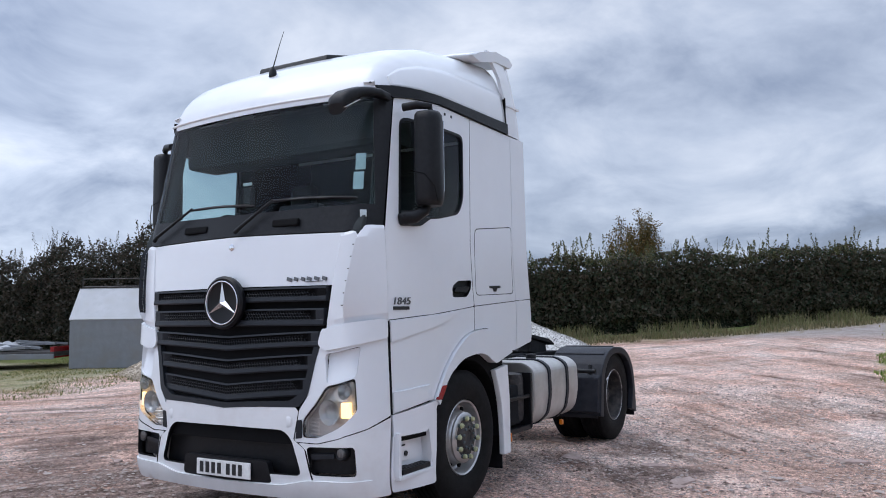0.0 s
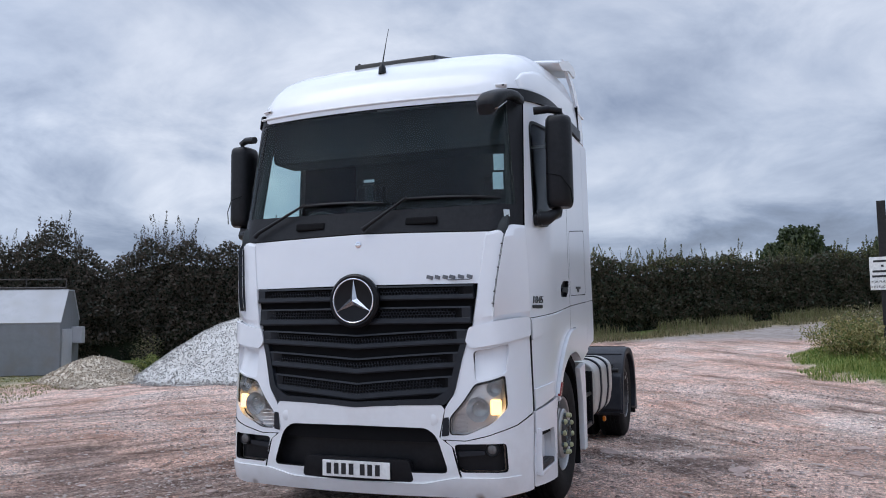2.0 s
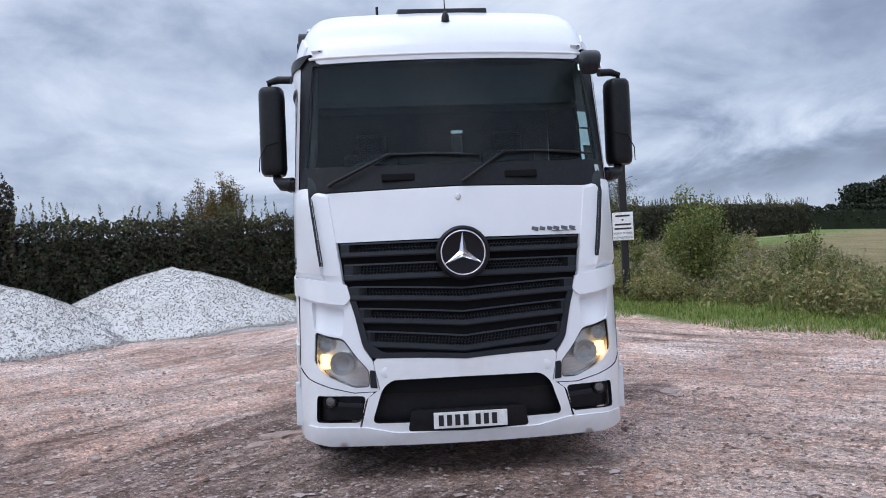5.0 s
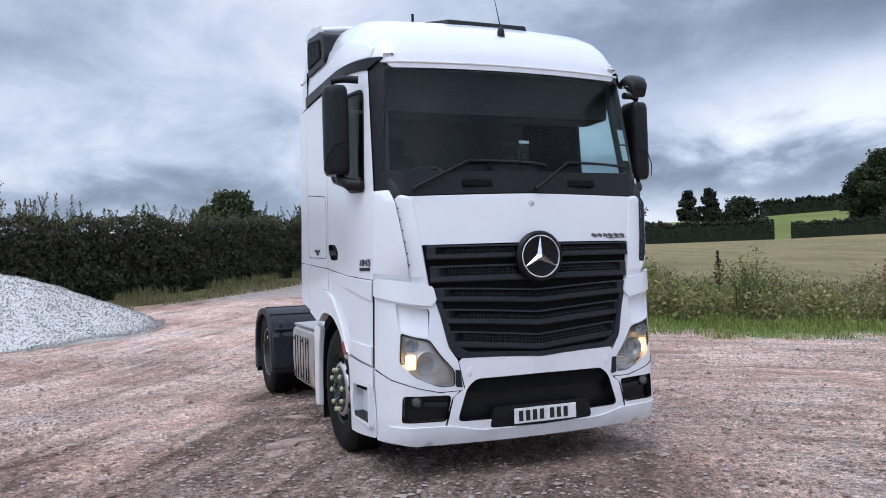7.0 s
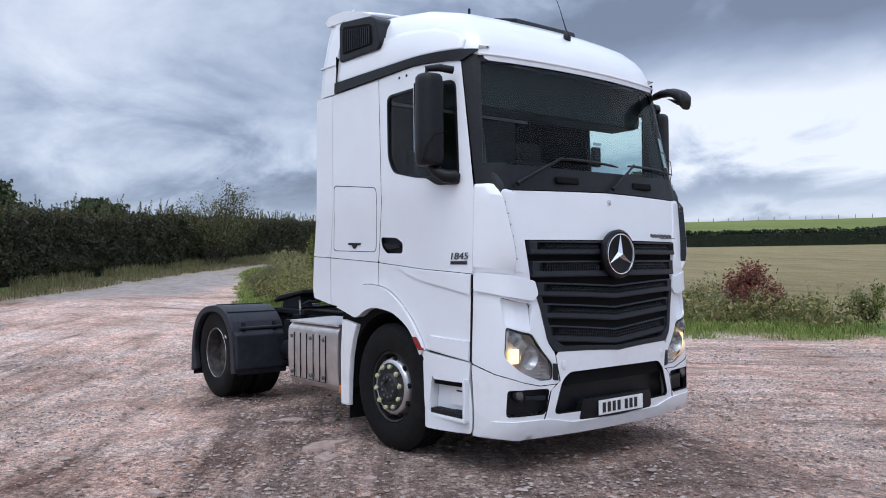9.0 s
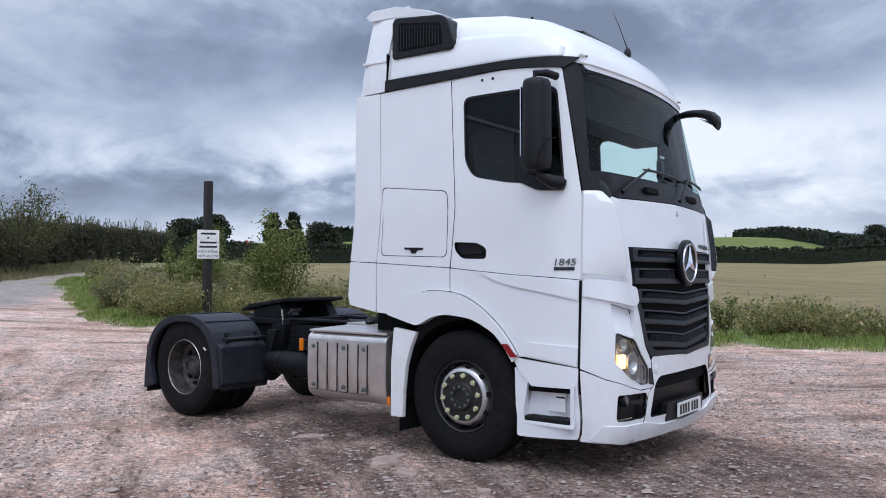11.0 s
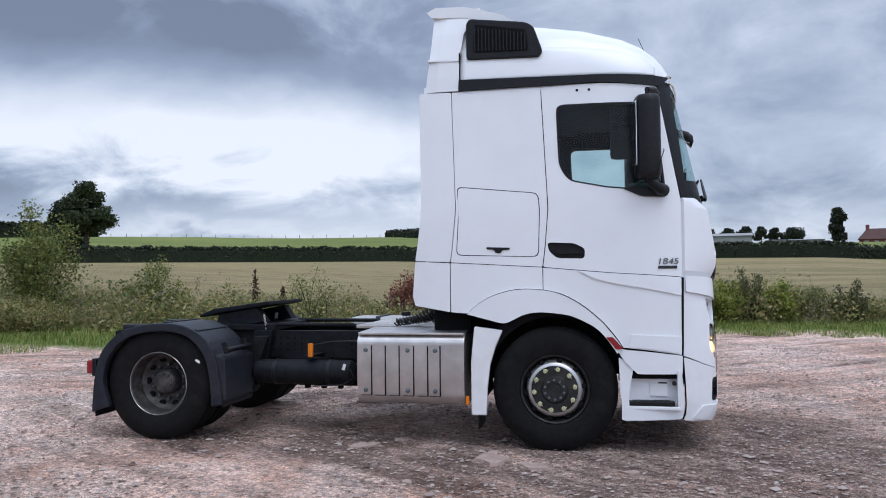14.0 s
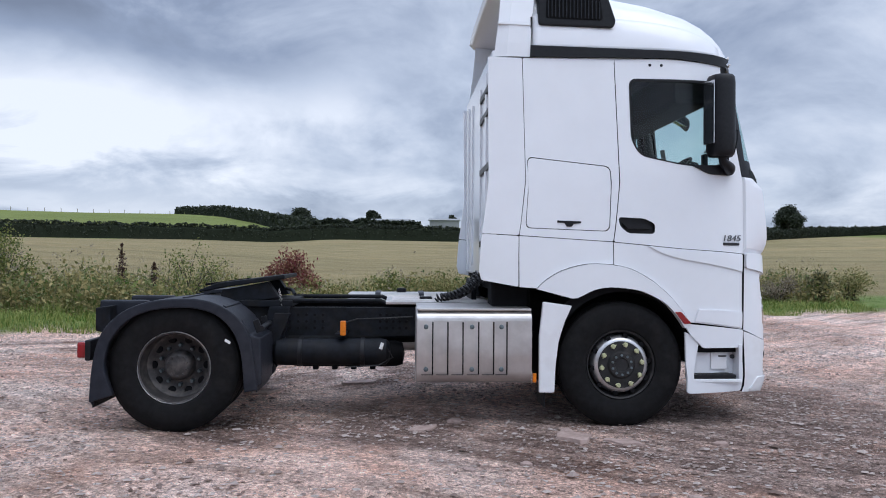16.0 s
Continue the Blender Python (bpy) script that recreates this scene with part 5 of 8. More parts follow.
for k, (x, y, a, b) in enumerate(((-1.68, -1.24, 0.42, 0.2), (-1.4, -0.95, 0.30, 0.14), (-0.5, -1.52, 0.55, 0.28), (-0.15, -1.72, 0.32, 0.24), (0.6, -1.8, 0.14, 0.12), (-1.0, -2.35, 0.12, 0.1),
                                  (-1.4, -2.5, 0.12, 0.09), (-2.3, 1.2, 0.5, 0.25), (-3.3, 0.62, 0.5, 0.22), (-1.5, 2.5, 0.45, 0.24), (-2.1, 2.1, 0.35, 0.2), (-0.1, -3.1, 0.2, 0.12),
                                  (-1.3, 2.5, 0.3, 0.16), (-1.5, 3.5, 0.3, 0.2), (-3.3, 3.7, 0.4, 0.2), (2.6, -2.2, 0.35, 0.2), (2.2, 4.0, 0.3, 0.18), (-5.5, -2.2, 0.3, 0.2), (3.2, 2.0, 0.25, 0.16), (-4.4, 4.6, 0.4, 0.2))):
    slab((x, y), (a * 0.72, b * 0.72, 0.018 + 0.006 * (k % 3)), 100 + k)
rng = np.random.default_rng(77)
pv, pf = [], []
for i in range(150000):
    u = rng.random()
    if u < 0.8:
        x, y = rng.uniform(-9, 6.5), rng.uniform(-8, 9.5)
    else:
        x, y = rng.uniform(-20, 8), rng.uniform(-9, 11)
    if poly_dist(x, y, VERGE) > 0.4 or noise.noise((x * 0.7, y * 0.7, 12.0)) < rng.uniform(-0.6, 0.35):
        continue
    s = 0.0068 + 0.018 * rng.random() ** 3 + (0.026 * rng.random() if rng.random() < 0.05 else 0)
    c = np.array((x, y, height(x, y) + s * 0.15))
    a = rng.uniform(0, 6.28)
    rad = rng.uniform(0.6, 1.2, 5)
    ring = [(c[0] + s * rad[q] * math.cos(a + 1.257 * q), c[1] + s * rad[q] * math.sin(a + 1.257 * q), c[2] - 0.1 * s + 0.3 * s * rad[q - 1]) for q in range(5)]
    k = len(pv)
    pv += ring + [(c[0] + 0.2 * s * rad[0], c[1] - 0.2 * s * rad[1], c[2] + s * rng.uniform(0.4, 0.8))]
    pf += [(k + q, k + (q + 1) % 5, k + 5) for q in range(5)]
M_CHIPS = leaf_mat("yard_chippings", (0.17, 0.115, 0.095), (0.42, 0.32, 0.285), (0.54, 0.46, 0.42), 0.95)
tagged(raw("loose_gravel", pv, pf, M_CHIPS), "loose pink and grey stone chippings on the yard", "gravel", kind="stuff")

# ---- the lorry: x ahead, y to its left, the front axle over the origin ----
truck = thing("tractor_unit", "white two-axle lorry tractor unit parked on gravel, headlamps lit", "lorry")
XF = [(0.26, 1.35), (0.34, 1.385), (0.45, 1.40), (0.85, 1.40), (1.05, 1.388), (1.40, 1.368), (1.70, 1.355), (2.05, 1.322), (2.16, 1.296), (3.05, 1.092), (3.25, 1.05)]
Y0, W, RX, NP = 0.93, 1.245, 0.75, 2.3


def cab_point(a, z):
    """The cab's outer skin: a runs from the middle of the front round the corner and back along the side."""
    s, a = (1 if a >= 0 else -1), abs(a)
    xf = lerp_table(XF, z)
    xe = xf - 0.095 * Y0 * Y0
    if a <= Y0:
        x, y = xf - 0.095 * a * a, a
    elif a < Y0 + 0.87:
        th = (a - Y0) / 0.87 * math.pi / 2
        x, y = xe - RX + RX * max(math.cos(th), 0) ** (2 / NP), Y0 + (W - Y0) * math.sin(th) ** (2 / NP)
    else:
        x, y = xe - RX - (a - Y0 - 0.87), W
    if z > 2.1:
        y *= 1 - 0.012 * (z - 2.1)
    return Vector((x, s * y, z))


def cab(a, z):
    p = cab_point(a, z)
    da = cab_point(a + 0.004, z) - cab_point(a - 0.004, z)
    dz = cab_point(a, z + 0.006) - cab_point(a, z - 0.006)
    return p, da.cross(dz).normalized()


def Y(y, z):
    """The skin's parameters at a breadth from the middle (front and corner)."""
    if y <= Y0:
        return (y, z)
    k = ((y - Y0) / (W - Y0))
    return (Y0 + 0.87 * 2 / math.pi * math.asin(min(k, 1) ** (NP / 2)), z)


def X(x, z):
    """The skin's parameters at a place along the side."""
    xs = lerp_table(XF, z) - 0.095 * Y0 * Y0 - RX
    if x <= xs:
        return (Y0 + 0.87 + xs - x, z)
    k = min((x - xs) / RX, 1.0)
    return (Y0 + 0.87 * 2 / math.pi * math.acos(k ** (NP / 2)), z)


def mirrored(poly):
    return [(-a, z) for a, z in poly]


def round_edges(ob, width):
    b = ob.modifiers.new("rounded_edge", "BEVEL")
    b.width, b.segments, b.limit_method, b.angle_limit, b.harden_normals = width, 3, "ANGLE", radians(60), True


def panel(name, poly, material, parent=None, label="", sides=(1, -1), **kw):
    """A panel of the cab's skin, on one side or both."""
    made = []
    holes, seam, soft = kw.pop("holes", ()), kw.pop("seam", True), kw.pop("edge", 0.0)
    for s in sides:
        pg = poly if s > 0 else mirrored(poly)
        hs = [h if s > 0 else mirrored(h) for h in holes]
        # seams read dark: the rims of flush panels are coloured near black for the shade in the gap
        flush = seam and material in (M_WHITE, M_WHITE2) and kw.get("lift", 0.0) < 0.005
        made.append(part(name, skin(pg, cab, holes=hs, **kw), [material, M_VOID if flush else M_CLEAR if material in (M_GLASS, M_SIDEGLASS, M_LENS) else material], parent or truck, label))
        if soft:
            round_edges(made[-1], soft)
    return made


def sym(half):
    """A closed outline across the middle from its left half, drawn from the middle's top to the middle's bottom."""
    return half + [(-a, z) for a, z in half[::-1] if abs(a) > 1e-6]


def flowing(pts, n=5):
    """A smooth open curve through the points."""
    out = []
    for i in range(len(pts) - 1):
        p0, p1, p2, p3 = (Vector(pts[max(min(j, len(pts) - 1), 0)]) for j in (i - 1, i, i + 1, i + 2))
        for k in range(n):
            t = k / n
            q = 0.5 * ((2 * p1) + (p2 - p0) * t + (2 * p0 - 5 * p1 + 4 * p2 - p3) * t * t + (3 * p1 - p0 - 3 * p2 + p3) * t ** 3)
            out.append((q.x, q.y))
    return out + [tuple(pts[-1])]


# openings
WINDOW = rounded([X(0.03, 2.92), X(0.84, 2.92), X(0.925, 2.15), X(0.57, 2.19), X(0.13, 2.27), X(0.05, 2.40)], 0.07)
SCREEN = sym([(0, 3.07), Y(0.6, 3.065), Y(1.04, 3.045), Y(1.115, 2.26), Y(0.6, 2.25), (0, 2.245)])
HEADLIGHT = rounded([Y(0.86, 1.02), Y(1.06, 1.075), Y(1.075, 0.86), Y(1.0, 0.775), Y(0.80, 0.675), Y(0.685, 0.675), Y(0.685, 0.79), Y(0.78, 0.90)], 0.03)
SCOOP = rounded([Y(0.845, 1.235), Y(1.083, 1.285), Y(1.066, 1.087), Y(0.865, 1.034)], 0.03)
FOG = rounded([Y(0.715, 0.615), Y(1.06, 0.625), Y(1.07, 0.435), Y(0.755, 0.43)], 0.035)
MOUTH = rounded(sym([(0, 0.725), Y(0.53, 0.72), Y(0.60, 0.66), Y(0.68, 0.42), (0, 0.415)]), 0.05)

# inner shell: a near-black sheet that stands for the shade in the gaps between the panels
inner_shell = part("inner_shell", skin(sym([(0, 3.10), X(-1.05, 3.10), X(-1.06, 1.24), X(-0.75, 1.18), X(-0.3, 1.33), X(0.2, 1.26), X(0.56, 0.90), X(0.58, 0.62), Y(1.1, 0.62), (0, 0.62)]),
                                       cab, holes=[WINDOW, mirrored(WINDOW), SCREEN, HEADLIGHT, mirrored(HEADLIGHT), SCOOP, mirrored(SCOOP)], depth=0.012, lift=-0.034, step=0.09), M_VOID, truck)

# front
hood = panel("hood_panel", rounded(sym([(0, 2.075), Y(0.955, 2.058), Y(0.89, 1.70), (0, 1.705)]), 0.008), M_WHITE, sides=(1,), depth=0.03, step=0.05)[0]


# corner deflectors: a flush front strip, then a flat vane over a dark slot with ribs, and a bevelled foot
def vane_lift(z):
    return 0.050 * min(max((z - 1.46) / 0.10, 0), 1) * min(max((2.08 - z) / 0.07, 0), 1)


def corner_lines(z):
    """The panel's edge at the hood, the slot's foot, the vane's front edge and the edge at the door, at a height."""
    k = min(max((z - 1.42) / 0.64, 0), 1)
    y_in, y_cr = 0.852 + 0.085 * k, 0.985 + 0.085 * k
    p_in = cab_point(Y(y_in, z)[0], z) + Vector((0.008, 0, 0))
    p_ft = cab_point(Y(y_cr - 0.012, z)[0], z) + Vector((0.014, 0, 0))
    p_cr = cab_point(Y(y_cr, z)[0], z) + Vector((0.018 + vane_lift(z), 0.006, 0))
    q, nrm = cab(X(1.058, z)[0], z)
    return p_in, p_ft, p_cr, q + nrm * 0.022, nrm


def corner_deflector(s):
    bm = bmesh.new()
    us = [(0, 0.0), (0, 0.5), (1, 0.0)] + [(2, t / 6) for t in range(7)]
    vs = [0.0, 0.09] + [0.09 + 0.875 * q / 10 for q in range(1, 11)] + [1.0]
    outer, inner = [], []
    for v in vs:
        ro, ri = [], []
        for leg, t in us:
            w = (0.2 * t) if leg == 0 else 0.3 if leg == 1 else 0.32 + 0.68 * t
            z = (1.402 + 0.045 * w) * (1 - v) + (2.055 + 0.055 * min(w * 2.2, 1)) * v
            p_in, p_ft, p_cr, p_out, nrm = corner_lines(z)
            p = p_in.lerp(p_ft, t) if leg == 0 else p_ft.copy() if leg == 1 else p_cr.lerp(p_out, t) + nrm * 0.007 * math.sin(math.pi * t)
            if v == 0:
                p -= Vector((0.034, 0.018, 0)) * min(w * 2.0 + 0.2, 1)
            if v == 1.0:
                p -= Vector((0.008, 0.006, 0))
            ro.append(bm.verts.new((p.x, s * p.y, z)))
            ri.append(bm.verts.new((p.x - 0.026, s * (p.y - 0.016), z)))
        outer.append(ro), inner.append(ri)
    n, m = len(us), len(vs)
    for g in (outer, inner):
        for i in range(m - 1):
            for j in range(n - 1):
                f = bm.faces.new((g[i][j], g[i][j + 1], g[i + 1][j + 1], g[i + 1][j]))
                f.material_index = 1 if j == 2 and 1 < i < m - 2 else 0
    for i in (0, m - 1):
        for j in range(n - 1):
            bm.faces.new((outer[i][j], outer[i][j + 1], inner[i][j + 1], inner[i][j]))
    for j in (0, n - 1):
        for i in range(m - 1):
            bm.faces.new((outer[i][j], outer[i + 1][j], inner[i + 1][j], inner[i][j]))
    bmesh.ops.recalc_face_normals(bm, faces=bm.faces)
    for f in bm.faces:
        f.smooth = True
    for e in bm.edges:
        if len(e.link_faces) == 2 and e.calc_face_angle(0) > radians(13):
            e.smooth = False
    ob = part("corner_panel", bm, [M_WHITE, M_GRILLE], truck, "white corner air deflector with a ribbed slot")
    mod = ob.modifiers.new("rounded_edge", "BEVEL")
    mod.width, mod.segments, mod.limit_method, mod.angle_limit, mod.harden_normals = 0.005, 3, "ANGLE", radians(13), True
    for q in range(6):
        z = 1.56 + 0.082 * q
        _, p_ft, p_cr, _, _ = corner_lines(z)
        c = (p_ft + p_cr) / 2
        part("vane_rib", box((0.7 * vane_lift(z), 0.012, 0.007), (c.x - 0.004, s * (c.y - 0.006), z), 0.002, segs=1), M_RIMDARK, ob)
    return ob


corners = [corner_deflector(1), corner_deflector(-1)]
face = panel("bumper_face", rounded([Y(0.83, 1.385), Y(1.0, 1.43), Y(1.15, 1.455), X(1.05, 1.45), X(1.04, 0.81), Y(1.12, 0.741), Y(1.0, 0.696), Y(0.80, 0.641), Y(0.62, 0.645), Y(0.66, 0.86), Y(0.72, 0.95), Y(0.775, 1.2)], 0.015),
             M_WHITE, holes=[HEADLIGHT, SCOOP], depth=0.05, step=0.04, seam=False)
for scoop_back in panel("scoop_back", SCOOP, M_WHITE, depth=0.01, lift=-0.006, step=0.035, seam=False):
    for v in scoop_back.data.vertices:   # sinks under the brow and comes out flush above the lamp
        v.co.x -= 0.034 * min(max((v.co.z - 1.04) / 0.16, 0), 1)
panel("brow", rounded([Y(0.82, 1.40), Y(1.0, 1.44), Y(1.15, 1.465), X(1.06, 1.46), X(1.06, 1.335), Y(1.08, 1.30), Y(0.84, 1.255), Y(0.795, 1.30)], 0.02), M_WHITE, depth=0.03, lift=0.02, step=0.04, edge=0.010)
bump_mid = panel("bumper_middle", rounded(sym([(0, 0.855), Y(0.3, 0.865), Y(0.60, 0.905), Y(0.655, 0.85), Y(0.615, 0.66), Y(0.70, 0.60), Y(0.785, 0.275), (0, 0.265)]), 0.01),
                 M_WHITE2, sides=(1,), holes=[MOUTH], depth=0.03, step=0.04, lift=0.004)[0]
panel("bumper_corner", rounded([Y(0.655, 0.64), Y(0.80, 0.635), Y(1.0, 0.69), Y(1.12, 0.735), X(1.04, 0.80), X(1.03, 0.285), Y(1.1, 0.275), Y(0.80, 0.272), Y(0.715, 0.59)], 0.015),
      M_WHITE2, holes=[FOG], depth=0.03, step=0.04, lift=0.004)
panel("bumper_lip", rounded(sym([(0, 0.345), Y(0.5, 0.35), Y(0.72, 0.395), Y(0.95, 0.40), Y(1.13, 0.405), Y(1.16, 0.30), Y(0.95, 0.262), (0, 0.255)]), 0.02), M_WHITE2, sides=(1,), depth=0.03, lift=0.018, step=0.05, edge=0.006)
panel("bumper_grille", rounded(sym([(0, 0.76), Y(0.60, 0.76), Y(0.70, 0.66), Y(0.76, 0.36), (0, 0.35)]), 0.05), M_BLACK, sides=(1,), depth=0.01, lift=-0.09, step=0.08)
panel("fog_recess", FOG, M_BLACK, depth=0.01, lift=-0.05, step=0.06)
panel("fog_louvre", rounded([Y(0.74, 0.565), Y(0.92, 0.575), Y(0.92, 0.545), Y(0.75, 0.53)], 0.01), M_GRILLE, depth=0.04, lift=-0.012, step=0.05)
plate_tray = panel("plate_tray", rounded(sym([(0, 0.50), Y(0.40, 0.50), Y(0.43, 0.355), (0, 0.345)]), 0.03), M_BLACK, sides=(1,), depth=0.05, lift=0.006, step=0.06)[0]

# windscreen surround, glass
panel("screen_frame", sym([(0, 3.10), Y(0.6, 3.095), Y(1.06, 3.10), X(0.90, 3.115), X(0.872, 3.05), X(1.05, 2.115), Y(1.11, 2.11), Y(0.945, 2.068), (0, 2.085)]), M_BLACK, sides=(1,), holes=[SCREEN], depth=0.02, lift=-0.004, step=0.06)
panel("windscreen", SCREEN, M_GLASS, sides=(1,), label="dark tinted windscreen", depth=0.006, lift=-0.006, step=0.08)
panel("side_band", [X(0.875, 3.055), X(0.96, 3.135), X(0.4, 3.16), X(-0.80, 3.18), X(-0.805, 3.085), X(0.4, 3.095)], M_BLACK, depth=0.04, lift=0.016, step=0.06)

# doors
DOOR = rounded([X(-0.090, 3.075), X(0.40, 3.088), X(0.865, 3.058), X(1.040, 2.10), X(1.050, 1.457), X(-0.090, 1.548)], 0.02)
HANDLE = rounded([X(-0.055, 1.755), X(0.17, 1.745), X(0.26, 1.70), X(0.255, 1.615), X(0.03, 1.62), X(-0.04, 1.68)], 0.03)
for s in (1, -1):
    door = panel("door", DOOR, M_WHITE, sides=(s,), label="white cab door with black-edged window", holes=[WINDOW, HANDLE], depth=0.03, step=0.06)[0]
    ring = [(a, z) for a, z in WINDOW]
    ca, cz = sum(p[0] for p in ring) / len(ring), sum(p[1] for p in ring) / len(ring)
    inner = [(ca + (a - ca) * 0.955, cz + (z - cz) * 0.955) for a, z in ring]
    panel("window_seal", ring, M_BLACK, door, sides=(s,), holes=[inner], depth=0.02, lift=0.002, step=0.05)
    panel("window_pane", [(a, z) for a, z in ring], M_SIDEGLASS, door, "green-tinted side window", sides=(s,), depth=0.005, lift=-0.012, step=0.1)
    panel("handle_recess", HANDLE, M_BLACK, door, "black recessed door handle", sides=(s,), depth=0.01, lift=-0.03, step=0.05)
    for x in (0.20, 0.30):
        panel("door_plug", rounded([X(x, 3.047), X(x + 0.022, 3.047), X(x + 0.022, 3.025), X(x, 3.025)], 0.008), M_BLACK, door, sides=(s,), depth=0.006, lift=0.003, step=0.03)
    panel("handle_bar", rounded([X(-0.02, 1.705), X(0.20, 1.692), X(0.235, 1.66), X(0.03, 1.655)], 0.02), M_BLACK, door, sides=(s,), depth=0.03, lift=0.004, step=0.05)

# sides
panel("side_panel", rounded([X(-0.866, 3.075), X(-0.097, 3.075), X(-0.097, 1.550), X(-0.886, 1.596)], 0.012), M_WHITE, depth=0.03, step=0.09,
      holes=[rounded([X(-0.828, 2.25), X(-0.125, 2.178), X(-0.128, 1.632), X(-0.838, 1.655)], 0.05)])
for s in (1, -1):
    hatch = panel("locker_hatch", rounded([X(-0.822, 2.243), X(-0.131, 2.172), X(-0.134, 1.638), X(-0.832, 1.661)], 0.05), M_WHITE, sides=(s,), depth=0.03, step=0.1, label="white locker hatch")[0]
    panel("hatch_latch", rounded([X(-0.57, 1.722), X(-0.37, 1.716), X(-0.37, 1.700), X(-0.43, 1.695), X(-0.45, 1.67), X(-0.49, 1.67), X(-0.51, 1.70), X(-0.57, 1.704)], 0.004), M_BLACK, hatch, sides=(s,), depth=0.02, lift=0.006, step=0.05)
panel("rear_corner_panel", rounded([X(-0.871, 3.075), X(-0.891, 1.597), X(-1.20, 1.612), X(-1.155, 3.08)], 0.015), M_WHITE, depth=0.03, step=0.09, seam=False)
panel("lower_rear_panel", rounded([X(-0.892, 1.590), X(-0.892, 1.168), X(-1.20, 1.222), X(-1.222, 1.30), X(-1.20, 1.605)], 0.015), M_WHITE, depth=0.03, step=0.08, seam=False)
ARCH_OUT = [(-0.74, 1.15), (-0.66, 1.225), (-0.52, 1.305), (-0.31, 1.358), (-0.095, 1.352), (0.06, 1.315), (0.21, 1.235), (0.32, 1.15), (0.41, 1.065), (0.50, 0.955), (0.555, 0.87)]
ARCH_IN = [(0.51, 0.83), (0.43, 0.945), (0.35, 1.03), (0.26, 1.085), (0.16, 1.13), (0.07, 1.152), (-0.12, 1.168), (-0.26, 1.145), (-0.39, 1.082), (-0.45, 1.075)]
panel("lower_side_panel", [X(-0.886, 1.590), X(-0.097, 1.544)] + [X(x - 0.0, z + 0.006) for x, z in flowing(ARCH_OUT[4::-1], 3)] + [X(-0.883, 1.166)], M_WHITE, depth=0.03, step=0.07)
panel("lower_door_panel", [X(-0.090, 1.542), X(1.050, 1.451), X(1.038, 0.815), X(0.58, 0.875)] + [X(x + 0.006, z + 0.006) for x, z in flowing(ARCH_OUT[:3:-1], 3)], M_WHITE, depth=0.03, step=0.06)
panel("door_crease", [X(0.20, 1.513), X(1.030, 1.445), X(1.028, 1.303), X(0.62, 1.385), X(0.34, 1.445)], M_WHITE, depth=0.02, lift=0.012, step=0.06, edge=0.005)
panel("arch_flare", [X(x, z) for x, z in flowing(ARCH_OUT, 3)] + [X(x, z) for x, z in flowing(ARCH_IN, 3)], M_WHITE, depth=0.07, lift=0.028, step=0.035, edge=0.012)
panel("door_ridge", [X(0.63, 0.985), X(1.024, 0.963), X(1.020, 0.828), X(0.60, 0.884)], M_WHITE, depth=0.02, lift=0.014, step=0.05, edge=0.007)
# a near-black strip laid on the skin stands for the shaded gap
panel("corner_gap", [X(1.054, 1.45), X(1.034, 1.452), X(1.024, 0.815), X(1.039, 0.815)], M_VOID, depth=0.006, lift=0.003, step=0.05)
panel("side_marker", rounded([X(0.42, 0.965), X(0.475, 0.965), X(0.56, 0.87), X(0.50, 0.865)], 0.01), M_RED, depth=0.02, lift=0.036, step=0.04, label="red-orange side marker lamp")
panel("step_cover", rounded([X(0.505, 0.868), X(1.03, 0.812), X(1.025, 0.662), X(0.67, 0.662)], 0.012), M_WHITE, depth=0.03, lift=0.012, step=0.06)
STEPHOLE = rounded([X(0.635, 0.70), X(1.005, 0.70), X(1.0, 0.40), X(0.575, 0.40)], 0.02)
panel("step_surround", rounded([X(0.52, 0.80), X(0.62, 0.74), X(1.02, 0.72), X(1.02, 0.295), X(0.54, 0.278), X(0.53, 0.5)], 0.02), M_WHITE, depth=0.03, step=0.05, holes=[STEPHOLE], seam=False)
panel("step_back", STEPHOLE, M_WHITE, depth=0.01, lift=-0.08, step=0.08, seam=False)
for s in (1, -1):
    t = s * 1.16
    sill = part("step_sill", box((0.44, 0.12, 0.03), (0.79, s * 1.185, 0.385), 0.008), M_WHITE, truck)
    for x in (0.585, 1.0):
        part("step_cheek", box((0.03, 0.13, 0.30), (x, s * 1.175, 0.54), 0.004), M_WHITE, truck)
    tread = part("step_tread", box((0.37, 0.10, 0.036), (0.78, s * 1.185, 0.418), 0.008), M_BLACK, truck, "black ribbed step tread")
    for k in range(4):
        part("tread_rib", box((0.30, 0.010, 0.008), (0.78, s * (1.15 + 0.023 * k), 0.438), 0.002, segs=1), M_BLACK, tread)
    part("data_plate", box((0.14, 0.006, 0.15), (0.84, s * 1.165, 0.55), 0.004), M_WHITE2, truck)
    part("plate_mark", box((0.07, 0.006, 0.012), (0.87, s * 1.170, 0.585), 0.002), M_INK, truck)
    for x, z in ((0.83, 0.525), (0.965, 0.578)):
        part("lock_barrel", lathe([(0.001, 0), (0.018, 0.002), (0.018, 0.02), (0.001, 0.02)], 14, at=(x, s * 1.158, z)), M_INK, truck)

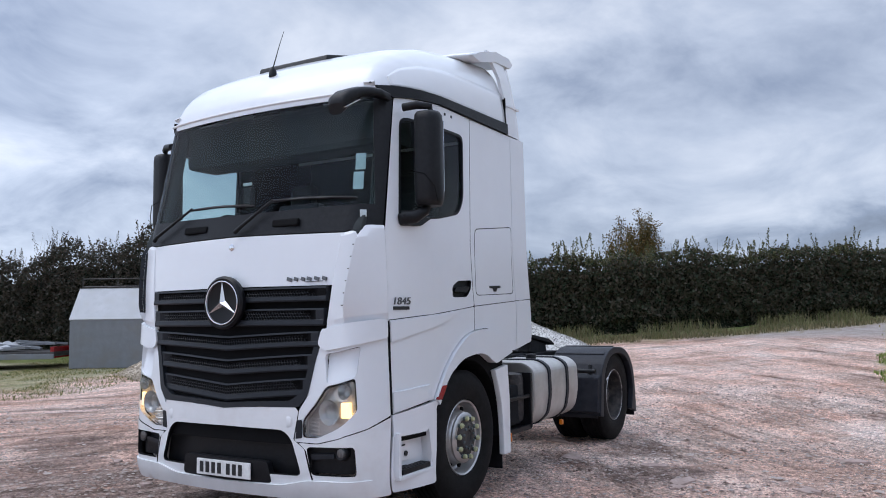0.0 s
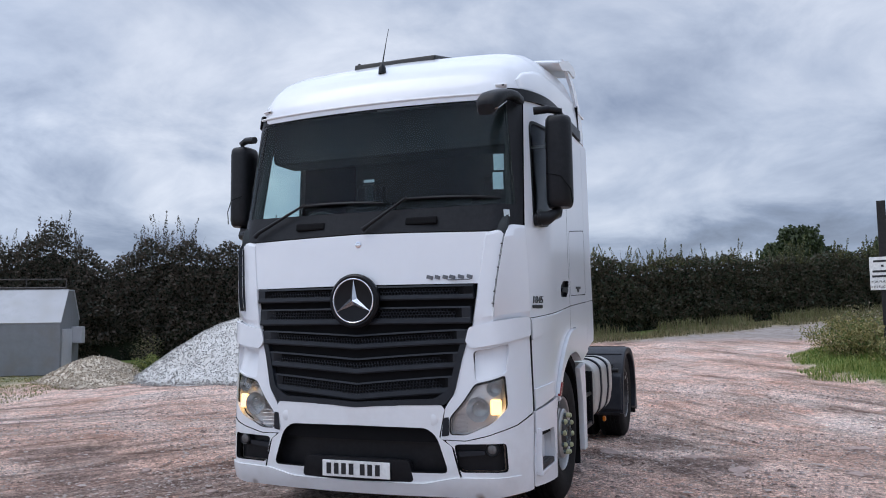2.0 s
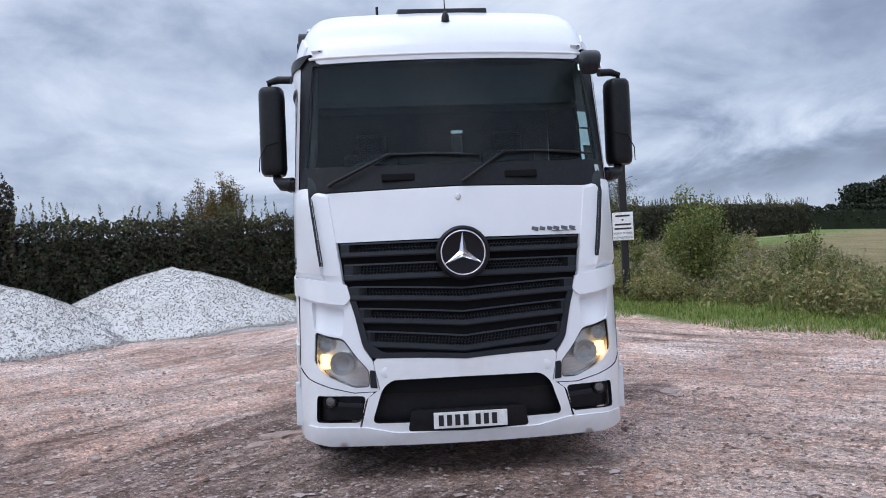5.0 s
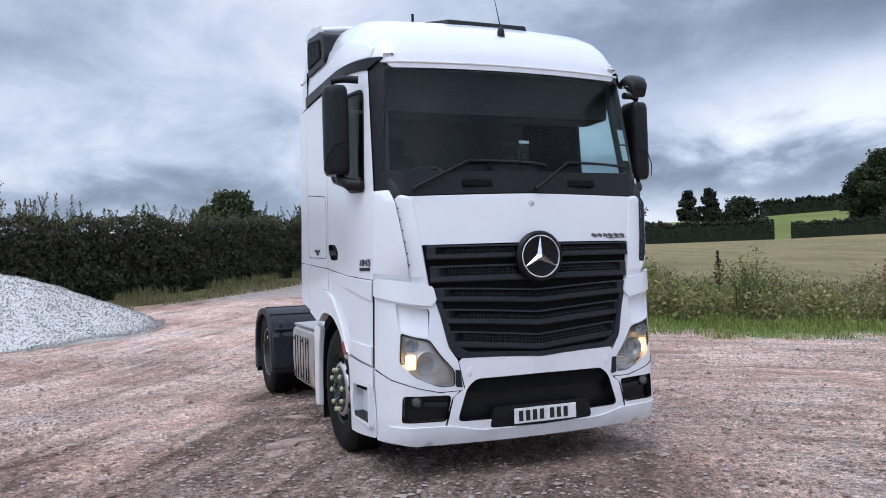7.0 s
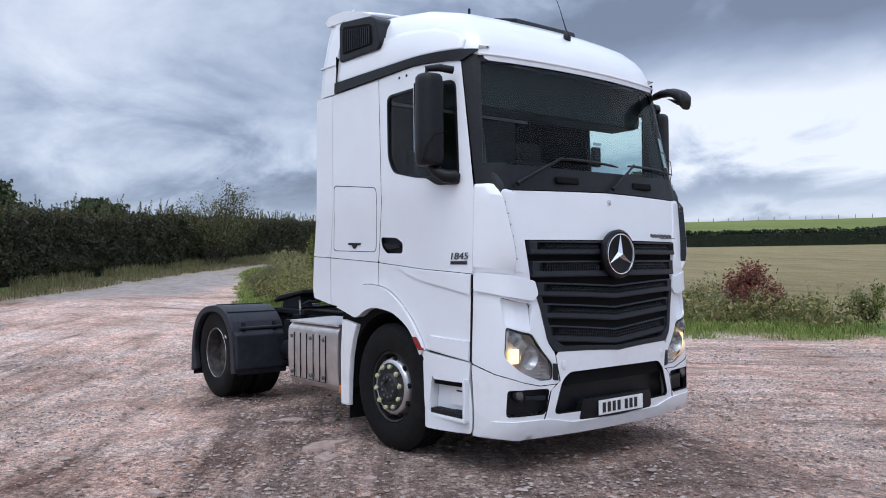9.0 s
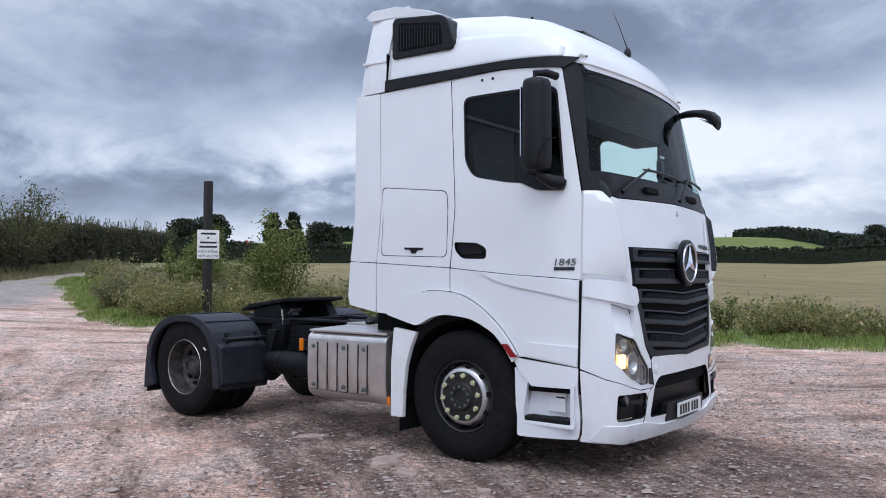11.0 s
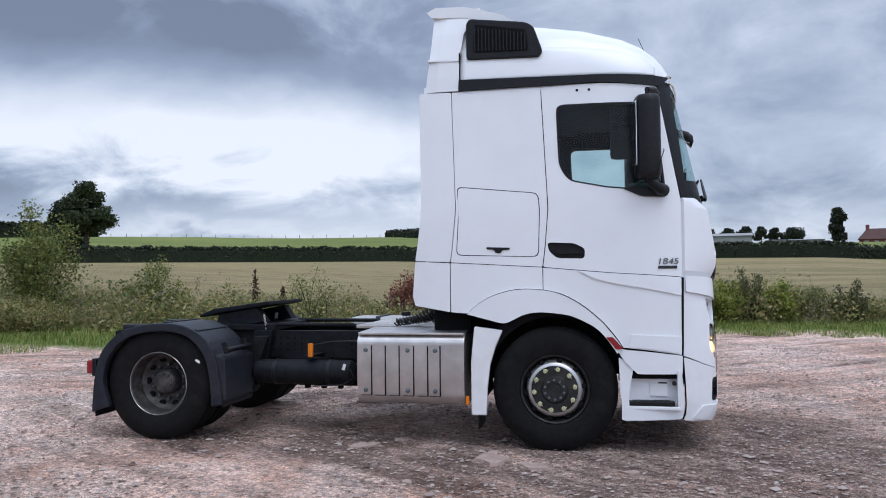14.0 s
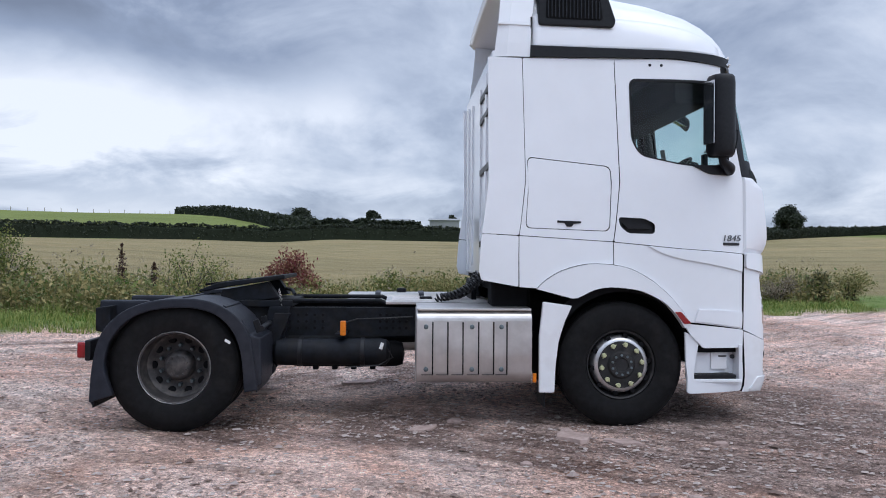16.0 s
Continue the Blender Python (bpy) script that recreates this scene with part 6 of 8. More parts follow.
# wheel-arch strip behind the front wheel, curved to the tyre
for s in (1, -1):
    strip = [(-0.685, 1.045), (-0.44, 1.012), (-0.50, 0.88), (-0.55, 0.72), (-0.575, 0.52), (-0.585, 0.29), (-0.715, 0.29), (-0.715, 0.75)]
    part("arch_strip", prism(strip, s * 1.20, s * 1.25, "y", 0.012), M_WHITE2, truck, smooth=False)
    liner = [(0.60 * math.cos(radians(a)), 0.53 + 0.60 * math.sin(radians(a))) for a in range(12, 196, 8)]
    liner += [(0.70 * math.cos(radians(a)), 0.53 + 0.70 * math.sin(radians(a))) for a in range(195, 10, -8)]
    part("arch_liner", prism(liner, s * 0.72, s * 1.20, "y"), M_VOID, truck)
    part("mud_flap", box((0.012, 0.34, 0.42), (-0.66, s * 1.02, 0.37), 0.004), M_BLACK, truck)
    part("lower_lamp", box((0.03, 0.03, 0.075), (-0.75, s * 1.225, 0.41), 0.006), M_AMBER, truck, "small amber side lamp")

# rear wall and roof
rear = part("rear_wall", prism([(-1.21, 1.24), (1.21, 1.24), (1.215, 3.14), (-1.215, 3.14)], -1.12, -1.07, "x", 0.02), M_WHITE, truck, smooth=False)
for s in (1, -1):
    for z, hgt in ((2.86, 0.05), (2.66, 0.05), (2.19, 0.055), (1.53, 0.055)):
        if s < 0:
            part("rear_hinge", box((0.034, 0.75, hgt), (-1.122, s * 0.80, z), 0.004), M_BLACK, rear)
    part("rear_rib", box((0.03, 0.10, 1.75), (-1.122, s * 0.86, 2.15), 0.01), M_WHITE, rear)
    part("rear_rail", box((0.03, 0.06, 1.65), (-1.122, s * 0.40, 2.15), 0.01), M_WHITE, rear)
part("engine_block", prism([(-0.95, 0.72), (0.62, 0.72), (0.62, 1.02), (0.25, 1.19), (-0.3, 1.24), (-0.95, 1.12)], -0.48, 0.48, "y", 0.03), M_CHASSIS, truck, smooth=False)
# the floor's recess black holds the shade under the cab
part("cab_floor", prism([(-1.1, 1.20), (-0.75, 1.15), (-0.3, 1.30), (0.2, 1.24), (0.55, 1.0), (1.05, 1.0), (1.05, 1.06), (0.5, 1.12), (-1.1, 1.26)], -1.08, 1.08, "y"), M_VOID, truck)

NOSE = [(0.0, 0.0), (0.03, 0.10), (0.08, 0.19), (0.15, 0.275), (0.26, 0.365), (0.42, 0.45), (0.75, 0.55), (1.1, 0.61), (1.5, 0.665), (1.9, 0.71), (2.3, 0.73)]
ROOF_Z = 3.085


def roof_front(y):
    """How far ahead the roof reaches: over the screen's top edge, and inside the skin round the corners."""
    k = smooth01((abs(y) - 0.85) / 0.3)
    return cab_point(Y(min(abs(y) / 0.988 + 0.022 * k, 1.2449), 3.1)[0], 3.1).x + 0.012 * (1 - k)


def roof_z(x, y):
    xe = roof_front(y)
    d = max(xe - x, 0)
    w = 1.215
    k = min(max((w - abs(y)) / 0.46, 0), 1)
    side = (1 - (1 - k) ** 3.0) ** (1 / 2.6)
    return ROOF_Z + lerp_table(NOSE, d) * side


def roof_grid(x0, x1, lift=0.0):
    bm = bmesh.new()
    nu, nv, rows = 44, 56, []
    for j in range(nv + 1):
        v = -1 + 2 * j / nv
        y = 1.215 * math.sin(v * math.pi / 2)
        xe = roof_front(y) if x1 is None else x1
        row = []
        for i in range(nu + 1):
            u = (i / nu) ** 1.8
            x = xe + (x0 - xe) * u
            row.append(bm.verts.new((x, y, roof_z(x, y) + lift)))
        rows.append(row)
    for a, b in zip(rows, rows[1:]):
        for i in range(nu):
            bm.faces.new((a[i], a[i + 1], b[i + 1], b[i])).smooth = True
    bmesh.ops.recalc_face_normals(bm, faces=bm.faces)
    if sum(f.normal.z for f in bm.faces) < 0:
        bmesh.ops.reverse_faces(bm, faces=bm.faces)
    g = bmesh.ops.extrude_face_region(bm, geom=bm.edges[:] and [e for e in bm.edges if e.is_boundary])
    for v in [e for e in g["geom"] if isinstance(e, bmesh.types.BMVert)]:
        v.co.z = min(v.co.z, ROOF_Z) - 0.03
    return bm


roof = part("roof", roof_grid(-0.80, None), M_WHITE, truck, "tall rounded white roof")


def roof_y(x, z):
    """Half the roof's breadth at a height."""
    lo, hi = 0.0, 1.214
    for _ in range(24):
        mid = (lo + hi) / 2
        lo, hi = (mid, hi) if roof_z(x, mid) > z else (lo, mid)
    return lo


CREASE = [(-0.80, 3.46), (-0.2, 3.445), (0.25, 3.42), (0.55, 3.375), (0.75, 3.31), (0.87, 3.22)]
for s in (1, -1):
    bm = bmesh.new()
    outer, inner = [], []
    for i in range(34):
        x = -0.78 + 1.64 * i / 33
        top = min(lerp_table(CREASE, x), roof_z(x, 0.7))
        zs = [3.155 + (top - 3.155) * j / 7 for j in range(8)]
        outer.append([bm.verts.new((x, s * (roof_y(x, z) + 0.014), z)) for z in zs])
        inner.append([bm.verts.new((x, s * (roof_y(x, z) - 0.012), z)) for z in zs])
    for g in (outer, inner):
        for a, b in zip(g, g[1:]):
            for j in range(7):
                bm.faces.new((a[j], a[j + 1], b[j + 1], b[j])).smooth = True
    for j in (0, 7):
        for (a, b), (c, d) in zip(zip(outer, outer[1:]), zip(inner, inner[1:])):
            bm.faces.new((a[j], b[j], d[j], c[j]))
    for k in (0, -1):
        for j in range(7):
            bm.faces.new((outer[k][j], outer[k][j + 1], inner[k][j + 1], inner[k][j]))
    bmesh.ops.recalc_face_normals(bm, faces=bm.faces)
    part("roof_side_panel", bm, M_WHITE, roof, "raised white panel along the roof's side")

# ---- roof: deflector, intake, fittings ----
for s in (1, -1):
    # rear side fairing behind the seam
    fair = bmesh.new()
    rows = []
    for z, y, xb, xf in ((3.085, 1.235, -1.10, -0.805), (3.20, 1.235, -1.09, -0.80), (3.38, 1.225, -1.065, -0.795), (3.60, 1.19, -1.045, -0.76), (3.83, 1.14, -1.03, -0.62)):
        rows.append([fair.verts.new((xb + (xf - xb) * k / 3, s * (y - 0.02 * (k == 0)), z)) for k in range(4)])
    inner = [[fair.verts.new(v.co - Vector((0, s * 0.03, 0))) for v in r] for r in rows]
    for g in (rows, inner):
        for a, b in zip(g, g[1:]):
            for k in range(3):
                fair.faces.new((a[k], a[k + 1], b[k + 1], b[k]))
    for k in (0, 3):
        for (a, b), (c, d) in zip(zip(rows, rows[1:]), zip(inner, inner[1:])):
            fair.faces.new((a[k], b[k], d[k], c[k]))
    for g in (0, -1):
        for k in range(3):
            fair.faces.new((rows[g][k], rows[g][k + 1], inner[g][k + 1], inner[g][k]))
    bmesh.ops.recalc_face_normals(fair, faces=fair.faces)
    part("roof_fairing", fair, M_WHITE, truck, smooth=False)
    part("fairing_lip", prism([(-1.07, 3.375), (-0.80, 3.36), (-0.80, 3.345), (-1.075, 3.355)], s * 1.19, s * 1.235, "y", 0.003), M_WHITE, truck)
    part("seam_shadow", prism([(-0.805, 3.09), (-0.795, 3.09), (-0.79, 3.42), (-0.80, 3.42)], s * 1.18, s * 1.228, "y"), M_VOID, truck)

# rear deflector lip over the roof
lip_pts = [(-1.10, 3.865), (-1.02, 3.905), (-0.75, 3.895), (-0.45, 3.81), (-0.30, 3.74), (-0.45, 3.72), (-0.75, 3.80), (-1.05, 3.815)]
lip = bmesh.new()
rings = []
for j in range(25):
    v = -1 + j / 12
    y = 1.165 * v
    drop = 0.05 * abs(v) ** 4
    rings.append([lip.verts.new((x - 0.0 * drop, y, z - drop)) for x, z in lip_pts])
for a, b in zip(rings, rings[1:]):
    for k in range(8):
        lip.faces.new((a[k], a[(k + 1) % 8], b[(k + 1) % 8], b[k])).smooth = True
lip.faces.new(rings[0]), lip.faces.new(rings[-1][::-1])
bmesh.ops.recalc_face_normals(lip, faces=lip.faces)
part("deflector", lip, M_WHITE, truck, "white rear roof air deflector")

# air intake, on the driver's side only
ib = [(-0.735, 3.355), (-0.10, 3.345), (-0.075, 3.40), (-0.15, 3.615), (-0.22, 3.655), (-0.70, 3.715), (-0.735, 3.68)]
intake = part("air_intake", prism(rounded(ib, 0.035), -1.23, -0.80, "y", 0.012), M_BLACK, truck, "black roof air intake with upright slats", smooth=False)
part("intake_void", prism(rounded([(-0.675, 3.415), (-0.19, 3.405), (-0.215, 3.585), (-0.66, 3.66)], 0.03), -1.236, -1.20, "y"), M_VOID, intake)
for k in range(15):
    x = -0.655 + 0.031 * k
    part("intake_slat", box((0.009, 0.02, 0.205 - 0.004 * k), (x, -1.238, 3.527 - 0.003 * k), 0.002, segs=1), M_GRILLE, intake)

# lamps, hatch, aerials on the roof
for s in (1, -1):
    zz = roof_z(0.985, s * 1.0)
    rl = part("roof_lamp", box((0.034, 0.085, 0.018), (0.975, s * 0.99, 3.160), 0.007, Euler((0, radians(-35), s * radians(16))).to_matrix()), M_WHITE2, truck, "small white roof marker lamp")
    part("lamp_lens", box((0.010, 0.02, 0.010), (0.992, s * 0.99 + 0.02, 3.158), 0.003), M_RIMDARK, rl)
    part("gutter_line", tube([cab_point(Y(y, 3.10)[0], 3.10) * 1.0 + Vector((0.012, 0, 0)) if y < 1.2 else cab_point(X(0.88, 3.1)[0], 3.1) for y in (0.0, 0.3 , 0.6, 0.9, 1.05)] if s > 0 else
                             [Vector((cab_point(Y(y, 3.10)[0], 3.10).x + 0.012, -y, 3.10)) for y in (0.0, 0.3, 0.6, 0.9, 1.05)], 0.011, 6), M_WHITE2, truck)
part("aerial_base", lathe([(0.032, -0.02), (0.03, 0.02), (0.018, 0.05), (0.008, 0.06)], 14, "z", (0.90, 0, roof_z(0.90, 0) + 0.015)), M_BLACK, truck)
part("aerial_rod", tube([(0.90, 0, roof_z(0.9, 0) + 0.06), (0.82, 0, 3.68), (0.77, 0, 3.80)], [0.006, 0.003, 0.002], 6), M_BLACK, truck, "thin black whip aerial")
part("stub_aerial", tube([(0.25, -0.52, roof_z(0.25, -0.52) - 0.01), (0.25, -0.52, roof_z(0.25, -0.52) + 0.08)], 0.012, 8), M_BLACK, truck)
hatch_pts = [(0.68, roof_z(0.68, 0) - 0.02), (0.66, roof_z(0.66, 0) + 0.035), (0.1, roof_z(0.1, 0) + 0.04), (0.06, roof_z(0.06, 0) - 0.02)]
part("roof_hatch", prism(hatch_pts, -0.36, 0.36, "y", 0.012), M_BLACK, truck, "dark tinted roof hatch", smooth=False)

# ---- grille ----


def droop(y, k):
    return -k * (1 - min(abs(y) / 0.75, 1)) ** 1.2


def slat_profile(y):
    return lerp_table(XF, 1.2) - 0.095 * y * y


def slat(name, z_top, z_bot, half, k, proud, parent):
    """One louvre: a thin top edge, a dark slot for the perforated strip, and a broad lip below, bent to the nose."""
    bm = bmesh.new()
    rows, n = [], 28
    h = z_top - z_bot
    for j in range(n + 1):
        y = -half + 2 * half * j / n
        x, d = slat_profile(y) + proud, droop(y, k)
        deep = -0.035 if abs(y) < half - 0.085 else 0.0
        prof = ((-0.08, z_top - 0.004), (-0.004, z_top), (0.0, z_top - 0.012), (deep, z_top - 0.014), (deep, z_bot + h * 0.36), (0.002, z_bot + h * 0.34), (0.007, z_bot + 0.010), (0.003, z_bot), (-0.08, z_bot + 0.012))
        rows.append([bm.verts.new((x + dx, y, z + d)) for dx, z in prof])
    for a, b in zip(rows, rows[1:]):
        for i in range(8):
            f = bm.faces.new((a[i], a[i + 1], b[i + 1], b[i]))
            # the slot's back is painted near black for the shade behind the mesh
            f.material_index = 1 if i == 3 and abs(a[0].co.y) < half - 0.06 else 0
    bm.faces.new(rows[0][::-1]), bm.faces.new(rows[-1])
    bmesh.ops.recalc_face_normals(bm, faces=bm.faces)
    return part(name, bm, [M_GRILLE, M_VOID], parent, smooth=False)


def honeycomb(y0, y1, z0, z1, k, proud, parent, slope=0.03):
    """A perforated strip: hexagonal rings, row on row."""
    bm = bmesh.new()
    pitch = 0.0235
    rowh = pitch * 0.866
    nz = int((z1 - z0) / rowh)
    for r in range(nz):
        z = z0 + rowh * (r + 0.5)
        inset = slope * (r / max(nz - 1, 1))
        y = y0 + (pitch / 2 if r % 2 else 0) + (inset if y0 < 0 else 0)
        while y < y1 - (inset if y1 > 0 else 0):
            x, d = slat_profile(y) + proud, droop(y, k)
            out, inn = [], []
            for i in range(6):
                a = radians(60 * i + 30)
                out.append(bm.verts.new((x, y + pitch * 0.577 * math.cos(a), z + d + pitch * 0.577 * math.sin(a))))
                inn.append(bm.verts.new((x - 0.004, y + pitch * 0.40 * math.cos(a), z + d + pitch * 0.40 * math.sin(a))))
            for i in range(6):
                bm.faces.new((out[i], out[(i + 1) % 6], inn[(i + 1) % 6], inn[i]))
            y += pitch
    return part("mesh_strip", bm, M_GRILLE, parent)


# near-black sheet in place of the shaded depth behind the louvres
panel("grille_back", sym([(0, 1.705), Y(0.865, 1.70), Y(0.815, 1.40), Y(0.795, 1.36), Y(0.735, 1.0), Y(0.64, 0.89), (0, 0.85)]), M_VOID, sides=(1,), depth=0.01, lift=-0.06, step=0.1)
LOUVRES = [(1.694, 1.592, 0.855, 0.0), (1.545, 1.425, 0.835, 0.0), (1.388, 1.285, 0.795, 0.035), (1.235, 1.125, 0.765, 0.048), (1.075, 0.955, 0.725, 0.060)]
for i, (zt, zb, half, k) in enumerate(LOUVRES):
    sl = slat("grille_louvre", zt, zb, half, k, 0.0, truck)
    m = half - 0.10
    zc = zb + (zt - zb) * 0.36
    gap = 0.19 if i < 2 else 0.0
    if gap:
        honeycomb(gap, m, zc, zt - 0.014, k, -0.003, sl)
        honeycomb(-m, -gap, zc, zt - 0.014, k, -0.003, sl)
    else:
        honeycomb(-m, m, zc, zt - 0.014, k, -0.003, sl)
for s in (1, -1):
    edge_pts = [Y(0.79, 1.385), Y(0.835, 1.385), Y(0.775, 1.19), Y(0.725, 0.96), Y(0.655, 0.875), Y(0.30, 0.868), Y(0.30, 0.905), Y(0.58, 0.915), Y(0.68, 0.98), Y(0.735, 1.2)]
    panel("grille_rim", rounded(edge_pts, 0.03), M_GRILLE, sides=(s,), depth=0.06, lift=0.006, step=0.05)
panel("grille_chin", sym([(0, 0.885), Y(0.30, 0.905), Y(0.34, 0.872), (0, 0.848)]), M_GRILLE, sides=(1,), depth=0.06, lift=0.007, step=0.05)

# badge: ring and three plain tapered spokes on a dark disc
BX = slat_profile(0) + 0.01
badge = part("badge", lathe([(0.001, 0.0), (0.19, 0.0), (0.192, 0.03), (0.175, 0.045), (0.15, 0.038), (0.001, 0.034)], 56, "x", (BX, 0.005, 1.595)), M_BADGE, truck, "round dark badge with a chrome ring and three spokes")
part("badge_ring", lathe([(0.147, 0.040), (0.150, 0.050), (0.154, 0.052), (0.159, 0.050), (0.161, 0.042)], 56, "x", (BX, 0.005, 1.595), closed=True), M_CHROME, badge)
star = bmesh.new()
hub = star.verts.new((BX + 0.066, 0.005, 1.595))
base = star.verts.new((BX + 0.036, 0.005, 1.595))
tips, waist = [], []
for i in range(3):
    a = radians(90 + 120 * i)
    tips.append(star.verts.new((BX + 0.044, 0.005 + 0.155 * math.cos(a), 1.595 + 0.155 * math.sin(a))))
    b = radians(150 + 120 * i)
    waist.append(star.verts.new((BX + 0.038, 0.005 + 0.030 * math.cos(b), 1.595 + 0.030 * math.sin(b))))
for i in range(3):
    star.faces.new((hub, tips[i], waist[i])), star.faces.new((hub, waist[i - 1], tips[i]))
    star.faces.new((base, waist[i], tips[i])), star.faces.new((base, tips[i], waist[i - 1]))
part("badge_spokes", star, M_CHROME, badge)
part("hood_roundel", lathe([(0.001, 0), (0.024, 0), (0.024, 0.006), (0.016, 0.009), (0.001, 0.009)], 20, "x", (lerp_table(XF, 2.0) - 0.001, -0.005, 2.0)), M_CHROME, truck)
for k, (y, w) in enumerate(((0.545, 0.05), (0.60, 0.04), (0.655, 0.04), (0.705, 0.045), (0.765, 0.05), (0.825, 0.045))):
    part("name_bar", box((0.008, w, 0.026), (lerp_table(XF, 1.745) - 0.095 * y * y + 0.003, y, 1.748), 0.003, Euler((radians(-14), 0, -0.19 * y)).to_matrix()), M_DARKCHROME, truck)
part("name_line", box((0.008, 0.33, 0.007), (lerp_table(XF, 1.73) - 0.045, 0.68, 1.728), 0.002, Euler((0, 0, -0.13)).to_matrix()), M_DARKCHROME, truck)
part("tow_cap", lathe([(0.001, 0), (0.038, 0), (0.038, 0.0022), (0.0365, 0.003), (0.001, 0.003)], 24, "x", (cab_point(0.57, 0.775).x + 0.002, 0.57, 0.775)), M_WHITE2, truck)
part("tow_cap", lathe([(0.001, 0), (0.038, 0), (0.038, 0.0022), (0.0365, 0.003), (0.001, 0.003)], 24, "x", (cab_point(0.57, 0.775).x + 0.002, -0.57, 0.775)), M_WHITE2, truck)

# number plate: plain bars for its characters
PX = cab_point(0, 0.425).x + 0.018
plate = part("number_plate", box((0.012, 0.52, 0.112), (PX, 0.01, 0.425), 0.004), M_PLATE, truck, "white number plate with seven dark bars")
for k in range(7):
    y = -0.198 + 0.058 * k + (0.028 if k > 3 else 0)
    part("plate_bar", box((0.004, 0.036, 0.076), (PX + 0.007, y, 0.425), 0.001, segs=1), M_INK, plate)

# headlamps, lit
M_LIT = bpy.data.materials.new("lit_bulb")
M_LIT.use_nodes = True
eb = M_LIT.node_tree.nodes["Principled BSDF"]
eb.inputs["Emission Color"].default_value, eb.inputs["Emission Strength"].default_value = (1.0, 0.56, 0.16, 1), 2.6
for s in (1, -1):
    lamp = panel("headlamp", HEADLIGHT, M_REFLECT, sides=(s,), label="clear headlamp with a warm lit bulb", depth=0.012, lift=-0.075, step=0.05)[0]
    panel("headlamp_lens", HEADLIGHT, M_LENS, lamp, sides=(s,), depth=0.006, lift=0.002, step=0.06)
    hc = (sum(q[0] for q in HEADLIGHT) / len(HEADLIGHT), sum(q[1] for q in HEADLIGHT) / len(HEADLIGHT))
    panel("headlamp_bezel", HEADLIGHT, M_BLACK, lamp, sides=(s,), holes=[[(hc[0] + (a - hc[0]) * 0.965, hc[1] - 0.007 + (z - hc[1]) * 0.945) for a, z in HEADLIGHT]], depth=0.01, lift=-0.008, step=0.04)
    wall = bmesh.new()
    lp = resample(HEADLIGHT, 0.05)
    ra = [wall.verts.new(cab(s * a, z)[0] + cab(s * a, z)[1] * -0.002) for a, z in lp]
    rb = [wall.verts.new(cab(s * a, z)[0] + cab(s * a, z)[1] * -0.078) for a, z in lp]
    for i in range(len(lp)):
        wall.faces.new((ra[i], ra[(i + 1) % len(lp)], rb[(i + 1) % len(lp)], rb[i]))
    part("headlamp_wall", wall, M_RIM, lamp)

    def on_lamp(y, z, lift=0.0):
        p, nrm = cab(s * Y(y, z)[0], z)
        return p + nrm * lift
    for y, z, r in ((0.885, 0.845, 0.085), (1.0, 0.985, 0.052)):
        c = on_lamp(y, z, -0.05)
        part("lamp_bowl", lathe([(r, 0.035), (r * 0.92, 0.02), (r * 0.6, -0.012), (0.001, -0.02)], 28, "x", c, cap=False), M_REFLECT, lamp)
        part("projector", lathe([(r * 0.62, 0.0), (r * 0.60, 0.02), (r * 0.4, 0.038), (0.001, 0.045)], 24, "x", c), M_LENS, lamp)
    bulb_c, bulb_n = on_lamp(1.005, 0.862, -0.035), cab(s * Y(1.005, 0.862)[0], 0.862)[1]
    part("position_bulb", box((0.03, 0.075, 0.105), bulb_c, 0.014, Euler((0, 0, math.atan2(bulb_n.y, bulb_n.x))).to_matrix()), M_LIT, lamp, "glowing amber corner lamp")
    for k in range(5):
        part("lamp_rib", box((0.012, 0.085, 0.008), on_lamp(0.765, 0.70 + 0.026 * k, -0.03), 0.002, Euler((0, 0, -s * 0.2)).to_matrix(), segs=1), M_REFLECT, lamp)
    panel("lamp_end", rounded([Y(0.645, 0.79), Y(0.683, 0.795), Y(0.683, 0.672), Y(0.632, 0.665)], 0.008), M_GRILLE, sides=(s,), depth=0.03, lift=0.004, step=0.05)
    c, nrm = cab(s * Y(0.972, 0.582)[0], 0.582)
    fog = part("fog_lamp", lathe([(0.047, -0.04), (0.05, 0.0), (0.043, 0.012), (0.036, 0.004), (0.001, -0.012)], 26, "x", c - nrm * 0.018), M_BLACK, truck, "small round fog lamp in a black surround")
    part("fog_lens", lathe([(0.036, 0.0), (0.03, 0.008), (0.001, 0.012)], 24, "x", c - nrm * 0.016), M_FOGGLASS, fog)

# wipers and screen fittings
for y0, y1, y2 in ((-0.92, -0.47, 0.17), (0.035, 0.36, 1.02)):
    def scr(y, z, lift):
        p, nrm = cab((1 if y >= 0 else -1) * Y(abs(y), z)[0], z)
        return p + nrm * lift
    w = part("wiper", tube([scr(y0, 2.10, 0.03), scr(y0 + 0.04, 2.125, 0.04), scr(y1, 2.318, 0.045)], [0.018, 0.014, 0.009], 8), M_BLACK, truck, "black windscreen wiper")
    part("wiper_blade", tube([scr(y1 - 0.05 + (y2 - y1 + 0.05) * q / 8, 2.315 - 0.02 * q / 8 + 0.012 * math.sin(q / 8 * math.pi), 0.018) for q in range(9)], [0.007] + [0.011] * 7 + [0.006], 6), M_BLACK, w)
    part("cowl_grip", box((0.03, 0.24, 0.055), scr((y0 + y1) / 2 + 0.27, 2.155, 0.0), 0.012, Euler((0, radians(-13), 0)).to_matrix()), M_VOID, truck)
